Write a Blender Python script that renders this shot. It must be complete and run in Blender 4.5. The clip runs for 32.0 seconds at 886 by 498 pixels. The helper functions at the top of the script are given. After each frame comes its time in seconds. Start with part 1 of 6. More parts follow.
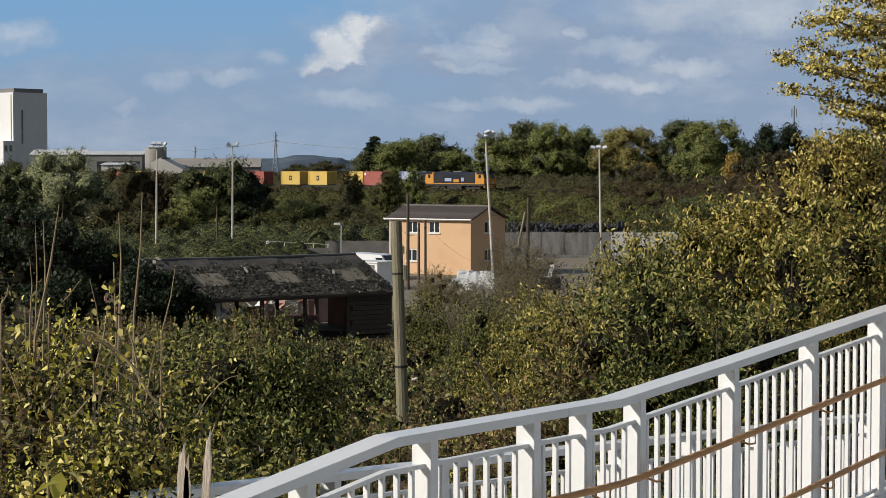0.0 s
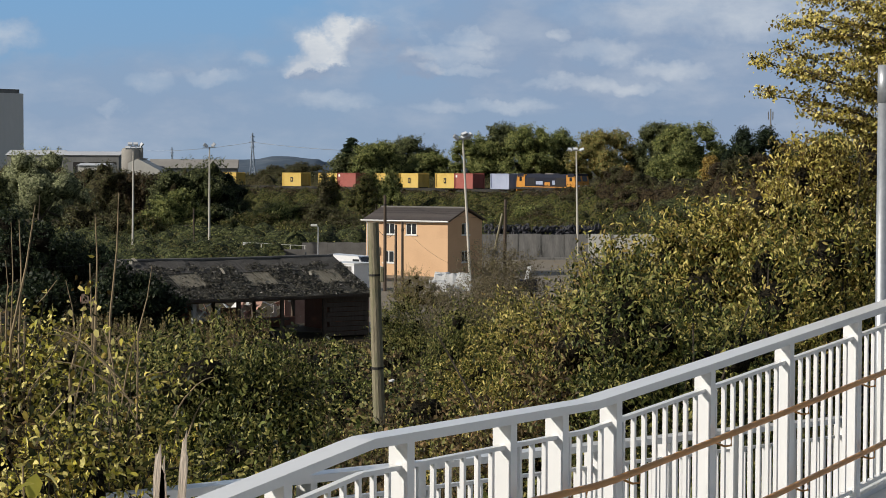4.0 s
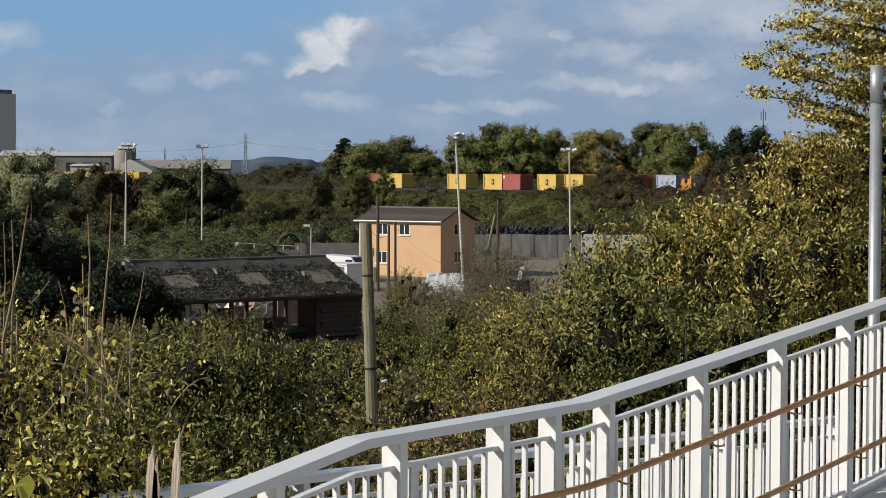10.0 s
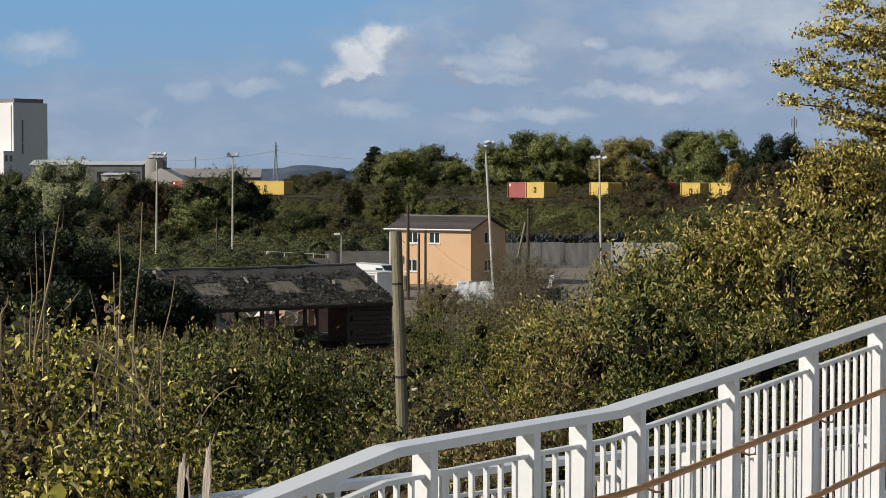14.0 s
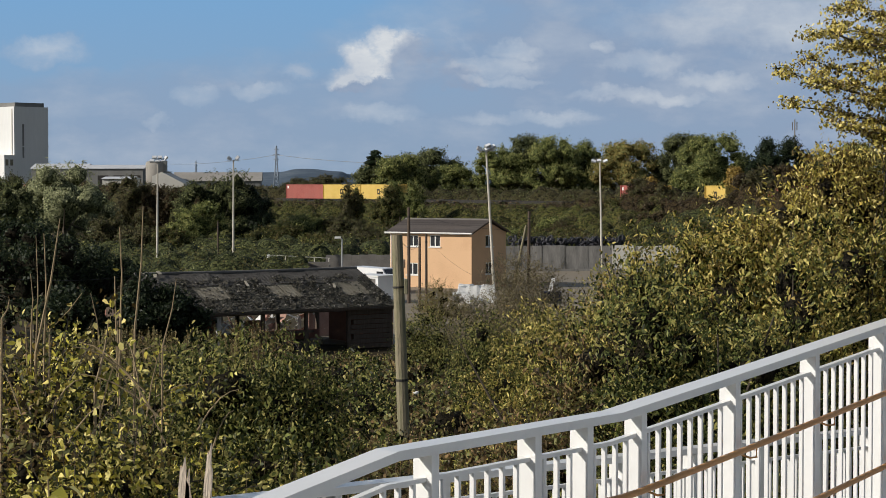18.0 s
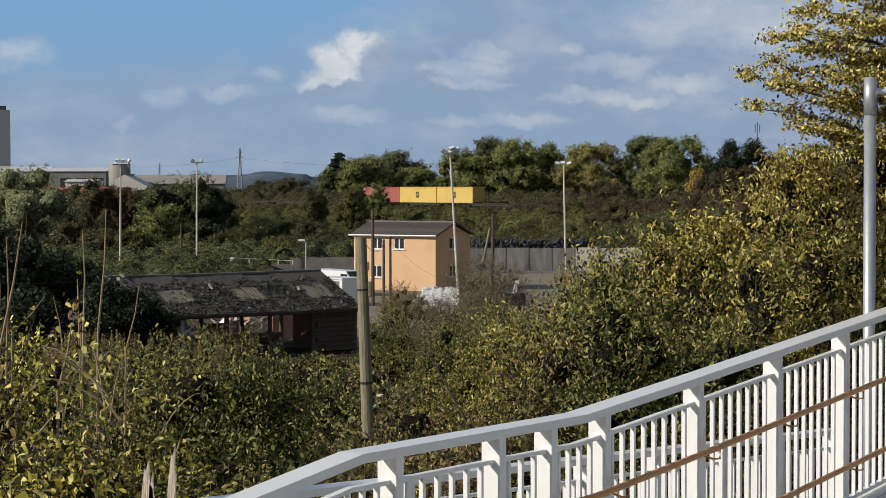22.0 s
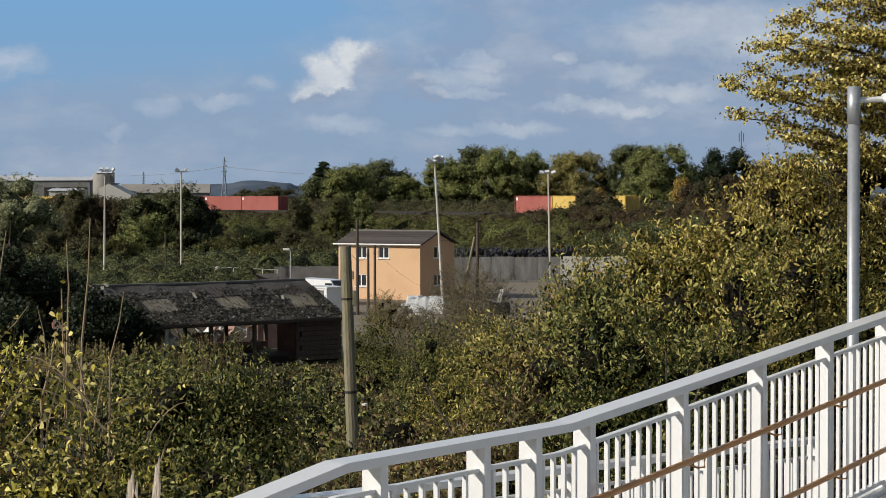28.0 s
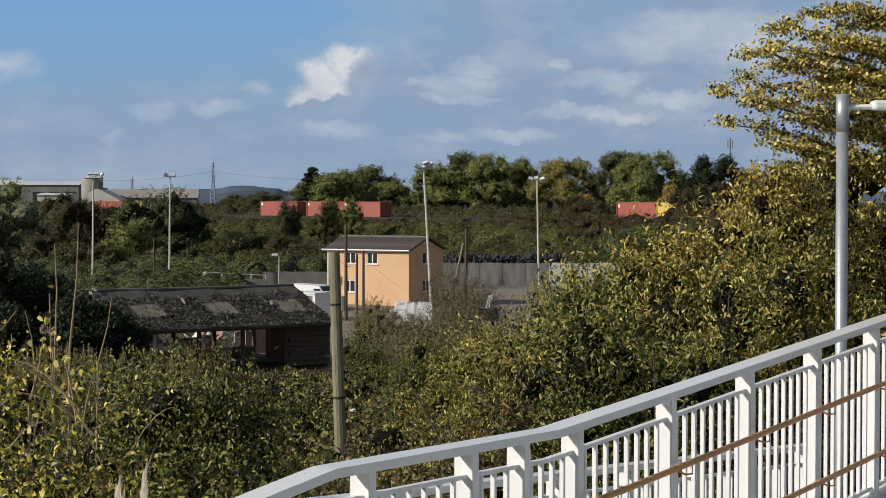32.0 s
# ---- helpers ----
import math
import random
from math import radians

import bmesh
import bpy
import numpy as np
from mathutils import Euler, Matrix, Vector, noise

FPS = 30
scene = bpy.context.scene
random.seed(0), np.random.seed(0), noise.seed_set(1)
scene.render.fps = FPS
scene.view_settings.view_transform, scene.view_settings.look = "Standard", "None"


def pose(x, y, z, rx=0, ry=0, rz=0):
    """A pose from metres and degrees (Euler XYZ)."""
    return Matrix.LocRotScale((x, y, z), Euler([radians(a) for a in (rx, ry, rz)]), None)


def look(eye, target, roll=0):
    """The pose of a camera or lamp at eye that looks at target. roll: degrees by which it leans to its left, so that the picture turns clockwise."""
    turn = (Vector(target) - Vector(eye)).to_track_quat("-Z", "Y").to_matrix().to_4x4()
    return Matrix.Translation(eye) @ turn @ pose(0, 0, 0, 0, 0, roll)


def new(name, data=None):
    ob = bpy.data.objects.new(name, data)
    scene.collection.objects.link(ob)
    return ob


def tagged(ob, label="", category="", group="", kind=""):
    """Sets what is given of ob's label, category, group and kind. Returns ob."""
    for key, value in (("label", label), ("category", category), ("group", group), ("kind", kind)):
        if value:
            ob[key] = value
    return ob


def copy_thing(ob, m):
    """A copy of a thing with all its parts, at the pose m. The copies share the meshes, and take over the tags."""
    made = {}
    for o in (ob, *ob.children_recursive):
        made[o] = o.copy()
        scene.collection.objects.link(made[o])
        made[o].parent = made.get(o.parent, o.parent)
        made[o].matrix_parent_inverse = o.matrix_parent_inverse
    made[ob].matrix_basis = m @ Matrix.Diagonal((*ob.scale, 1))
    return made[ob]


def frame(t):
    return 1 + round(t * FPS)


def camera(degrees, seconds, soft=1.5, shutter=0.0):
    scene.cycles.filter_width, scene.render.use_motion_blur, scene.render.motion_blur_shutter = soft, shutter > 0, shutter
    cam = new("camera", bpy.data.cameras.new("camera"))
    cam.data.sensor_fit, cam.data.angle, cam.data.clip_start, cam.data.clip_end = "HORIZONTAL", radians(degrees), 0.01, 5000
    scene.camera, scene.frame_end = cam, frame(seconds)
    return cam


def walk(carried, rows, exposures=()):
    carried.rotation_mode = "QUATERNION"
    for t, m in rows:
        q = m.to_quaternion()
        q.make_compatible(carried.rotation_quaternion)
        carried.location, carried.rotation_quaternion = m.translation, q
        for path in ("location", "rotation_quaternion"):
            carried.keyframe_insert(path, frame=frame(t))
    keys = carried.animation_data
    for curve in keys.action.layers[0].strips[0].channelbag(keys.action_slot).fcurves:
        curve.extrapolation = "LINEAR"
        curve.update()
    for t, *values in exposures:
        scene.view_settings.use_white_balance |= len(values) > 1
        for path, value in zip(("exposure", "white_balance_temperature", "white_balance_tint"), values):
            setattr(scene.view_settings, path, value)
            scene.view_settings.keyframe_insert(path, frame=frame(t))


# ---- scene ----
cam = camera(26.34, 32.0, soft=0.85)
EYE = (0.0, 0.0, 9.6)
# seconds, tilt, lean, turn of the hand-held camera
WALK = [
    (0, 87.590, -0.000, 0.000), (0.5, 87.611, 0.019, -0.051), (1, 87.611, 0.013, -0.131), (1.5, 87.585, 0.011, -0.261),
    (2, 87.574, -0.060, -0.377), (2.5, 87.585, -0.083, -0.450), (3, 87.615, -0.102, -0.515), (3.5, 87.653, -0.154, -0.597),
    (5.5, 87.583, -0.082, -0.913), (6, 87.587, -0.059, -0.928), (6.5, 87.634, -0.101, -0.926), (7, 87.685, -0.124, -0.931),
    (7.5, 87.730, -0.086, -0.975), (8, 87.752, -0.057, -0.996), (8.5, 87.720, -0.090, -1.042), (9, 87.668, -0.099, -1.050),
    (9.5, 87.640, -0.112, -1.014), (10, 87.654, -0.154, -0.905), (10.5, 87.684, -0.125, -0.776), (11, 87.739, -0.131, -0.634),
    (11.5, 87.784, -0.152, -0.518), (12, 87.798, -0.107, -0.432), (12.5, 87.792, -0.097, -0.344), (13, 87.811, -0.137, -0.254),
    (13.5, 87.846, -0.082, -0.129), (14, 87.902, -0.033, 0.002), (14.5, 87.955, -0.041, 0.124), (16.5, 87.949, -0.020, 0.165),
    (17, 87.956, -0.000, 0.119), (17.5, 87.977, 0.006, 0.090), (18, 88.004, 0.056, 0.023), (18.5, 88.017, 0.078, -0.065),
    (19, 88.014, 0.091, -0.171), (19.5, 88.009, 0.073, -0.274), (20, 88.030, 0.058, -0.365), (20.5, 88.056, 0.062, -0.484),
    (21, 88.073, 0.143, -0.636), (21.5, 88.081, 0.065, -0.843), (22, 88.076, 0.114, -1.068), (22.5, 88.080, 0.069, -1.278),
    (23, 88.107, 0.070, -1.433), (23.5, 88.172, -0.029, -1.528), (24, 88.236, 0.044, -1.564), (24.5, 88.282, -0.029, -1.585),
    (25, 88.297, -0.033, -1.539), (25.5, 88.286, 0.027, -1.459), (27.5, 88.342, 0.071, -1.459), (28, 88.346, 0.135, -1.536),
    (28.5, 88.305, 0.159, -1.533), (29, 88.255, 0.178, -1.484), (29.5, 88.242, 0.168, -1.484), (30, 88.273, 0.171, -1.564),
    (30.5, 88.355, 0.007, -1.719), (31, 88.441, 0.014, -1.833), (31.5, 88.500, -0.009, -1.890), (32, 88.525, -0.071, -1.872),
]
walk(cam, [(t, pose(*EYE, a, b, c)) for t, a, b, c in WALK])

# ---- world, sun ----
SUN_TURN, SUN_HEIGHT = radians(250), radians(26.5)   # clockwise from +Y
world = bpy.data.worlds.new("sky")
scene.world = world
world.use_nodes = True
wn, wl = world.node_tree.nodes, world.node_tree.links
sky = wn.new("ShaderNodeTexSky")
sky.sky_type = "NISHITA"
sky.sun_disc = False
sky.sun_elevation, sky.sun_rotation = SUN_HEIGHT, SUN_TURN
sky.air_density, sky.dust_density, sky.ozone_density = 1.0, 0.0, 3.0
wn["Background"].inputs["Strength"].default_value = 0.062
# thin broken cloud over the whole sky whitens its light
wmix = wn.new("ShaderNodeMix")
wmix.data_type = "RGBA"
wmix.inputs["Factor"].default_value, wmix.inputs["B"].default_value = 0.4, (4.2, 4.2, 4.2, 1)
wl.new(sky.outputs[0], wmix.inputs["A"])
wl.new(wmix.outputs["Result"], wn["Background"].inputs["Color"])

sun = new("sun", bpy.data.lights.new("sun", "SUN"))
sun.data.energy, sun.data.angle, sun.data.color = 4.3, radians(0.5), (1.0, 0.93, 0.83)
to_sun = Vector((math.sin(SUN_TURN) * math.cos(SUN_HEIGHT), math.cos(SUN_TURN) * math.cos(SUN_HEIGHT), math.sin(SUN_HEIGHT)))
sun.matrix_world = look(to_sun * 60, (0, 0, 0))
scene.view_settings.exposure = 0.0


# ---- materials ----
def mat(name, *stops, scale=4.0, fine=40.0, rough=0.8, metal=0.0, bump=0.2, grain=0.35, per="", stretch=(1, 1, 1), through_light=0.0, spec=0.4):
    """A surface coloured by two sizes of noise over the given colours. per: vary by 'object' or 'island'."""
    m = bpy.data.materials.new(name)
    m.use_nodes = True
    n, l = m.node_tree.nodes, m.node_tree.links
    b = n["Principled BSDF"]
    b.inputs["Roughness"].default_value, b.inputs["Metallic"].default_value = rough, metal
    b.inputs["Specular IOR Level"].default_value = spec
    co, mp = n.new("ShaderNodeTexCoord"), n.new("ShaderNodeMapping")
    mp.inputs["Scale"].default_value = stretch
    l.new(co.outputs["Object"], mp.inputs["Vector"])
    big, small = n.new("ShaderNodeTexNoise"), n.new("ShaderNodeTexNoise")
    for tex, s in ((big, scale), (small, fine)):
        tex.inputs["Scale"].default_value, tex.inputs["Detail"].default_value = s, 5
        l.new(mp.outputs[0], tex.inputs["Vector"])
    mix = n.new("ShaderNodeMix")
    mix.data_type = "FLOAT"
    mix.inputs["Factor"].default_value = grain
    l.new(big.outputs["Fac"], mix.inputs["A"]), l.new(small.outputs["Fac"], mix.inputs["B"])
    value = mix.outputs["Result"]
    if per:
        info = n.new("ShaderNodeObjectInfo" if per == "object" else "ShaderNodeNewGeometry")
        again = n.new("ShaderNodeMix")
        again.data_type = "FLOAT"
        again.inputs["Factor"].default_value = 0.55
        l.new(value, again.inputs["A"])
        l.new(info.outputs["Random" if per == "object" else "Random Per Island"], again.inputs["B"])
        value = again.outputs["Result"]
    ramp = n.new("ShaderNodeValToRGB")
    e = ramp.color_ramp.elements
    lo, hi = {"": (0.3, 0.7), "object": (0.18, 0.82), "island": (0.34, 0.68)}[per]
    for i, c in enumerate(stops):
        at = lo + (hi - lo) * i / max(1, len(stops) - 1)
        if i < 2:
            e[i].position, e[i].color = at, (*c, 1)
        else:
            e.new(at).color = (*c, 1)
    if len(stops) == 1:
        e[1].color = (*stops[0], 1)
    l.new(value, ramp.inputs["Fac"])
    l.new(ramp.outputs["Color"], b.inputs["Base Color"])
    if bump:
        bp = n.new("ShaderNodeBump")
        bp.inputs["Strength"].default_value, bp.inputs["Distance"].default_value = bump, 0.02
        l.new(small.outputs["Fac"], bp.inputs["Height"]), l.new(bp.outputs[0], b.inputs["Normal"])
    if through_light:
        tr, ms = n.new("ShaderNodeBsdfTranslucent"), n.new("ShaderNodeMixShader")
        ms.inputs["Fac"].default_value = through_light
        l.new(ramp.outputs["Color"], tr.inputs["Color"])
        l.new(b.outputs[0], ms.inputs[1]), l.new(tr.outputs[0], ms.inputs[2])
        l.new(ms.outputs[0], n["Material Output"].inputs["Surface"])
    return m


# dark hearts of crowns: the shade between leaves is put into their colour
INNER_SHADE = {}


def leafy(name, *stops, gloss=0.52):
    m = mat(name, *stops, scale=0.25, fine=2.0, rough=gloss, bump=0, per="island", through_light=0.24, spec=0.2)
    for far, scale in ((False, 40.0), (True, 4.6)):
        # near: brown-black for deep shade; far: leaf colours darkened to 0.6
        near_shade = [(0.012, 0.01, 0.007), (0.022, 0.019, 0.012), (0.034, 0.03, 0.016)]
        INNER_SHADE[name, far] = shaded_mass(name + " mass", [tuple(c * 0.6 for c in q) for q in stops] if far else near_shade, scale, 0.5 if far else 0.3)
    return m


def shaded_mass(name, stops, scale, gap_shade):
    """Close-set growth as a mosaic of small facets, for the inside of a crown, its shade put into the tones."""
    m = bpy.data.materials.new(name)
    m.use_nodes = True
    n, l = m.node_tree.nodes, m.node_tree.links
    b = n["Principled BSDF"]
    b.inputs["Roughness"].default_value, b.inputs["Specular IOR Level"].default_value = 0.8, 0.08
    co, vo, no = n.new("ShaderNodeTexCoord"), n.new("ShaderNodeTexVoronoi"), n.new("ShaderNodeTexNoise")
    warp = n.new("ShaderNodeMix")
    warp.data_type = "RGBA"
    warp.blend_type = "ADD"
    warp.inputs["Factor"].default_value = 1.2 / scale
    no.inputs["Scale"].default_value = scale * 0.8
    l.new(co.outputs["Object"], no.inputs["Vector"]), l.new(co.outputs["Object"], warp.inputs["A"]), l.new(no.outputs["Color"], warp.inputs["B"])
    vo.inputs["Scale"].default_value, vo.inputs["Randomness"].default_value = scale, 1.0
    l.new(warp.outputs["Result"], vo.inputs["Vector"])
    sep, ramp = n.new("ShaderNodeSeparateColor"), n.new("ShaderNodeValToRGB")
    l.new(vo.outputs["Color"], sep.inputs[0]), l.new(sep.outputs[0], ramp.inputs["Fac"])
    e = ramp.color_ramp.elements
    # the first tone is darker still, for the shade between leaves
    cols = [tuple(gap_shade * c for c in stops[0]), *stops]
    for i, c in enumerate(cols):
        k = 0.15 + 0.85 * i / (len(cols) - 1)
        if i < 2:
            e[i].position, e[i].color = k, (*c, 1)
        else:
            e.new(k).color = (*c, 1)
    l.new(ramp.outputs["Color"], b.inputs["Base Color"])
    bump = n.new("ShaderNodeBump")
    bump.inputs["Strength"].default_value, bump.inputs["Distance"].default_value = 1.6 - 1.6 * gap_shade, 1.3 / scale
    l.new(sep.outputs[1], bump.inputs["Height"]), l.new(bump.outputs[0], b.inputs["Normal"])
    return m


M_SOIL = mat("soil", (0.035, 0.028, 0.018), (0.07, 0.055, 0.03), (0.05, 0.06, 0.022), scale=0.08, fine=3, spec=0.05)
M_YARD = mat("yard", (0.15, 0.125, 0.09), (0.24, 0.205, 0.155), (0.19, 0.17, 0.12), scale=0.25, fine=5)
M_BALLAST = mat("ballast", (0.12, 0.1, 0.085), (0.24, 0.21, 0.18), scale=1, fine=20)
M_STEEL = mat("rail steel", (0.16, 0.1, 0.07), (0.22, 0.15, 0.11), rough=0.5, metal=0.6)
M_WHITE = mat("white paint", (0.75, 0.755, 0.75), (0.8, 0.8, 0.79), scale=1.5, fine=18, rough=0.3, bump=0.03, spec=0.5)
M_ORANGE = mat("brown handrail", (0.5, 0.235, 0.075), (0.6, 0.3, 0.1), scale=3, fine=60, rough=0.38, bump=0.05)
M_DECK = mat("deck", (0.66, 0.66, 0.65), (0.76, 0.76, 0.74), scale=2, fine=60)
M_WOOD = mat("weathered pole wood", (0.122, 0.106, 0.069), (0.280, 0.241, 0.163), (0.183, 0.175, 0.101), (0.340, 0.301, 0.213), scale=2, fine=14, stretch=(6, 6, 0.6), bump=0.6)
M_DARKWOOD = mat("dark timber", (0.051, 0.0374, 0.0272), (0.128, 0.0935, 0.068), scale=3, fine=20, stretch=(5, 5, 0.7), bump=0.5)
M_GALV = mat("galvanised steel", (0.36, 0.38, 0.4), (0.52, 0.54, 0.56), scale=5, fine=30, rough=0.45, metal=0.55, bump=0.05)
M_MASTP = mat("pale mast paint", (0.5, 0.46, 0.4), (0.62, 0.58, 0.5), rough=0.5, bump=0.05)
M_BARK = mat("bark", (0.045, 0.035, 0.025), (0.11, 0.09, 0.065), scale=6, fine=30, stretch=(3, 3, 0.6), bump=0.8)
M_TWIG = mat("dry stems", (0.2, 0.15, 0.085), (0.34, 0.26, 0.15), scale=6, fine=30, bump=0.1)
M_CONC = mat("stained concrete", (0.0516, 0.0499, 0.0464), (0.172, 0.168, 0.159), (0.224, 0.215, 0.202), (0.284, 0.275, 0.258), scale=1.7, fine=9, stretch=(1, 1, 0.22), bump=0.3)
M_CONC2 = mat("pale concrete", (0.5, 0.48, 0.44), (0.62, 0.6, 0.55), scale=0.6, fine=5, stretch=(1, 1, 0.4))
M_BUFF = mat("buff render", (0.549, 0.343, 0.202), (0.659, 0.430, 0.255), (0.593, 0.378, 0.220), scale=0.35, fine=9, rough=0.9, bump=0.15)
M_TILE = mat("brown roof tile", (0.05, 0.042, 0.04), (0.1, 0.085, 0.078), scale=1.2, fine=14, rough=0.85, per="object")
M_UPVC = mat("white plastic", (0.72, 0.72, 0.7), (0.8, 0.8, 0.78), rough=0.4, bump=0.02)
M_PANE = mat("window glass", (0.02, 0.024, 0.03), rough=0.06, bump=0.0, spec=0.8)
M_MOSSROOF = mat("mossy sheet roof", (0.054, 0.050, 0.046), (0.155, 0.145, 0.132), (0.093, 0.096, 0.070), (0.310, 0.287, 0.256), scale=2.2, fine=11, grain=0.6, rough=0.95, bump=0.8)
M_GREYROOF = mat("weathered roof sheet", (0.12, 0.113, 0.105), (0.21, 0.2, 0.185), scale=1.0, fine=8, rough=0.9, bump=0.4)
M_DUSTROOF = mat("dusty sheet roof", (0.26, 0.245, 0.22), (0.36, 0.34, 0.31), scale=0.15, fine=1.5, rough=0.9)
M_SKYLIGHT = mat("dirty roof light", (0.3, 0.275, 0.21), (0.46, 0.42, 0.34), scale=2, fine=12, rough=0.6)
M_BRICKISH = mat("old red brick", (0.192, 0.096, 0.072), (0.32, 0.16, 0.112), scale=2, fine=14)
M_PINKISH = mat("faded pink board", (0.4, 0.23, 0.18), (0.52, 0.33, 0.26), scale=2, fine=12)
M_YELLOW = mat("yellow container paint", (0.56, 0.38, 0.085), (0.64, 0.45, 0.11), (0.6, 0.45, 0.15), scale=0.5, fine=6, rough=0.55, bump=0.05)
M_RED = mat("red container paint", (0.27, 0.07, 0.055), (0.36, 0.1, 0.08), (0.3, 0.1, 0.08), scale=0.5, fine=6, rough=0.6, bump=0.05)
M_BLUE = mat("pale blue container paint", (0.3, 0.34, 0.46), (0.4, 0.44, 0.56), scale=0.5, fine=6, rough=0.55)
M_LOCOB = mat("dark blue loco paint", (0.012, 0.013, 0.022), (0.025, 0.027, 0.04), rough=0.55, spec=0.2)
M_LOCOO = mat("orange loco paint", (0.5, 0.22, 0.035), (0.58, 0.27, 0.05), rough=0.45)
M_BLACK = mat("sooty black", (0.015, 0.014, 0.013), (0.04, 0.036, 0.032), rough=0.7)
M_TYRE = mat("old rubber", (0.018, 0.018, 0.022), (0.05, 0.05, 0.062), rough=0.5)
M_SILO = mat("silo concrete", (0.68, 0.69, 0.68), (0.79, 0.79, 0.78), scale=0.06, fine=0.6, stretch=(1, 1, 0.25))
M_SHED = mat("grey shed cladding", (0.16, 0.16, 0.155), (0.24, 0.24, 0.23), scale=0.2, fine=2, stretch=(1, 1, 0.2))
M_SHEDROOF = mat("pale shed roof", (0.5, 0.52, 0.54), (0.66, 0.67, 0.68), scale=0.1, fine=1, rough=0.6)
M_PALEWALL = mat("pale wall", (0.55, 0.53, 0.48), (0.66, 0.64, 0.58), scale=0.3, fine=2)
# blue-grey of distance haze is mixed into the hill's own colour
M_HILL = mat("hill woods tinted for haze", (0.065, 0.09, 0.12), (0.095, 0.12, 0.15), (0.16, 0.18, 0.2), scale=0.012, fine=0.07, rough=1.0, spec=0.0, stretch=(0.6, 0.6, 4))
M_TARP = mat("white sheeting", (0.62, 0.62, 0.6), (0.82, 0.82, 0.8), scale=1.5, fine=9, rough=0.5)
M_VAN = mat("white van paint", (0.72, 0.73, 0.74), (0.8, 0.8, 0.8), rough=0.3, bump=0.0)
M_RUBBLE = mat("rubble", (0.26, 0.22, 0.17), (0.55, 0.5, 0.43), scale=1.5, fine=8, per="object")
M_SPLIT = mat("split pale wood", (0.588, 0.476, 0.364), (0.924, 0.784, 0.629), scale=8, fine=40, stretch=(4, 4, 0.5), bump=0.4)
M_CABLE = mat("cable", (0.02, 0.02, 0.02), (0.04, 0.04, 0.04))
M_LICHEN = mat("grey lichen", (0.144, 0.136, 0.124), (0.345, 0.324, 0.288), scale=3, fine=20)
M_MOSS = mat("dark moss", (0.040, 0.037, 0.028), (0.092, 0.085, 0.063), scale=3, fine=20)
# paled so that the steel's colour carries the haze of distance
M_PYLON = mat("grey steel tinted for haze", (0.225, 0.270, 0.330), (0.300, 0.345, 0.405), rough=0.7, bump=0)
M_LAMP = mat("lamp glass", (0.7, 0.72, 0.75), (0.85, 0.86, 0.88), rough=0.15, bump=0)

L_BRAMBLE = leafy("bramble leaves", (0.0181, 0.0270, 0.0077), (0.0740, 0.0922, 0.0238), (0.2210, 0.2465, 0.0666), (0.3883, 0.3487, 0.1130))
L_BROWN = leafy("browned undergrowth", (0.0316, 0.0227, 0.0114), (0.1277, 0.0912, 0.0419), (0.3233, 0.2098, 0.0982), (0.2245, 0.2245, 0.0842))
L_SHRUB = leafy("shrub leaves", (0.036, 0.046, 0.0115), (0.15, 0.16, 0.036), (0.39, 0.365, 0.082), (0.3, 0.2, 0.06), (0.66, 0.56, 0.18))
L_GOLD = leafy("golden leaves", (0.12, 0.08, 0.023), (0.25, 0.235, 0.05), (0.5, 0.42, 0.09), (0.68, 0.54, 0.13), (0.86, 0.73, 0.28))
L_YELLOW = leafy("yellow-green leaves", (0.03, 0.035, 0.01), (0.12, 0.125, 0.03), (0.3, 0.2, 0.05), (0.47, 0.43, 0.075), (0.38, 0.37, 0.07), (0.74, 0.63, 0.1), (0.8, 0.7, 0.25))
# near black: holds the barn trees' shade; dark evergreens share it
L_DARK = leafy("dark and shaded leaves", (0.0104, 0.0188, 0.0094), (0.0230, 0.0376, 0.0167), (0.0470, 0.0624, 0.0271))
L_TREE = leafy("tree leaves", (0.0924, 0.1152, 0.0372), (0.1956, 0.2232, 0.0684), (0.3348, 0.3348, 0.1104))
L_TREED = leafy("deep green leaves", (0.0529, 0.0644, 0.0287), (0.1138, 0.1311, 0.0529), (0.1909, 0.2001, 0.0805))
L_TREEO = leafy("turning leaves", (0.1587, 0.1541, 0.0494), (0.2886, 0.2484, 0.0805), (0.3979, 0.2783, 0.0897), (0.2288, 0.2484, 0.0897))
L_AMBER = leafy("amber leaves", (0.22, 0.15, 0.04), (0.46, 0.3, 0.07), (0.4, 0.31, 0.1))
L_WILLOW = leafy("silver willow leaves", (0.1750, 0.1940, 0.1022), (0.3125, 0.3339, 0.1704), (0.4288, 0.4399, 0.2556))
L_SCRUB = leafy("scrub stems and leaves", (0.0478, 0.0442, 0.0235), (0.0992, 0.0896, 0.039), (0.125, 0.105, 0.0515), (0.092, 0.103, 0.0368))
L_OLIVE = leafy("olive scrub leaves", (0.045, 0.055, 0.018), (0.1, 0.108, 0.032), (0.17, 0.165, 0.05), (0.13, 0.1, 0.04))
L_HEATH = leafy("brown scrub", (0.0441, 0.0317, 0.0191), (0.0845, 0.0598, 0.0317), (0.1070, 0.0766, 0.0381), (0.0736, 0.0667, 0.0286))
L_DRY = leafy("dry twiggy leaves", (0.12, 0.095, 0.055), (0.2, 0.165, 0.1), (0.29, 0.24, 0.155), (0.19, 0.17, 0.08))
L_GRASS = leafy("dry grass", (0.209, 0.164, 0.0747), (0.359, 0.284, 0.135), (0.179, 0.179, 0.0747))


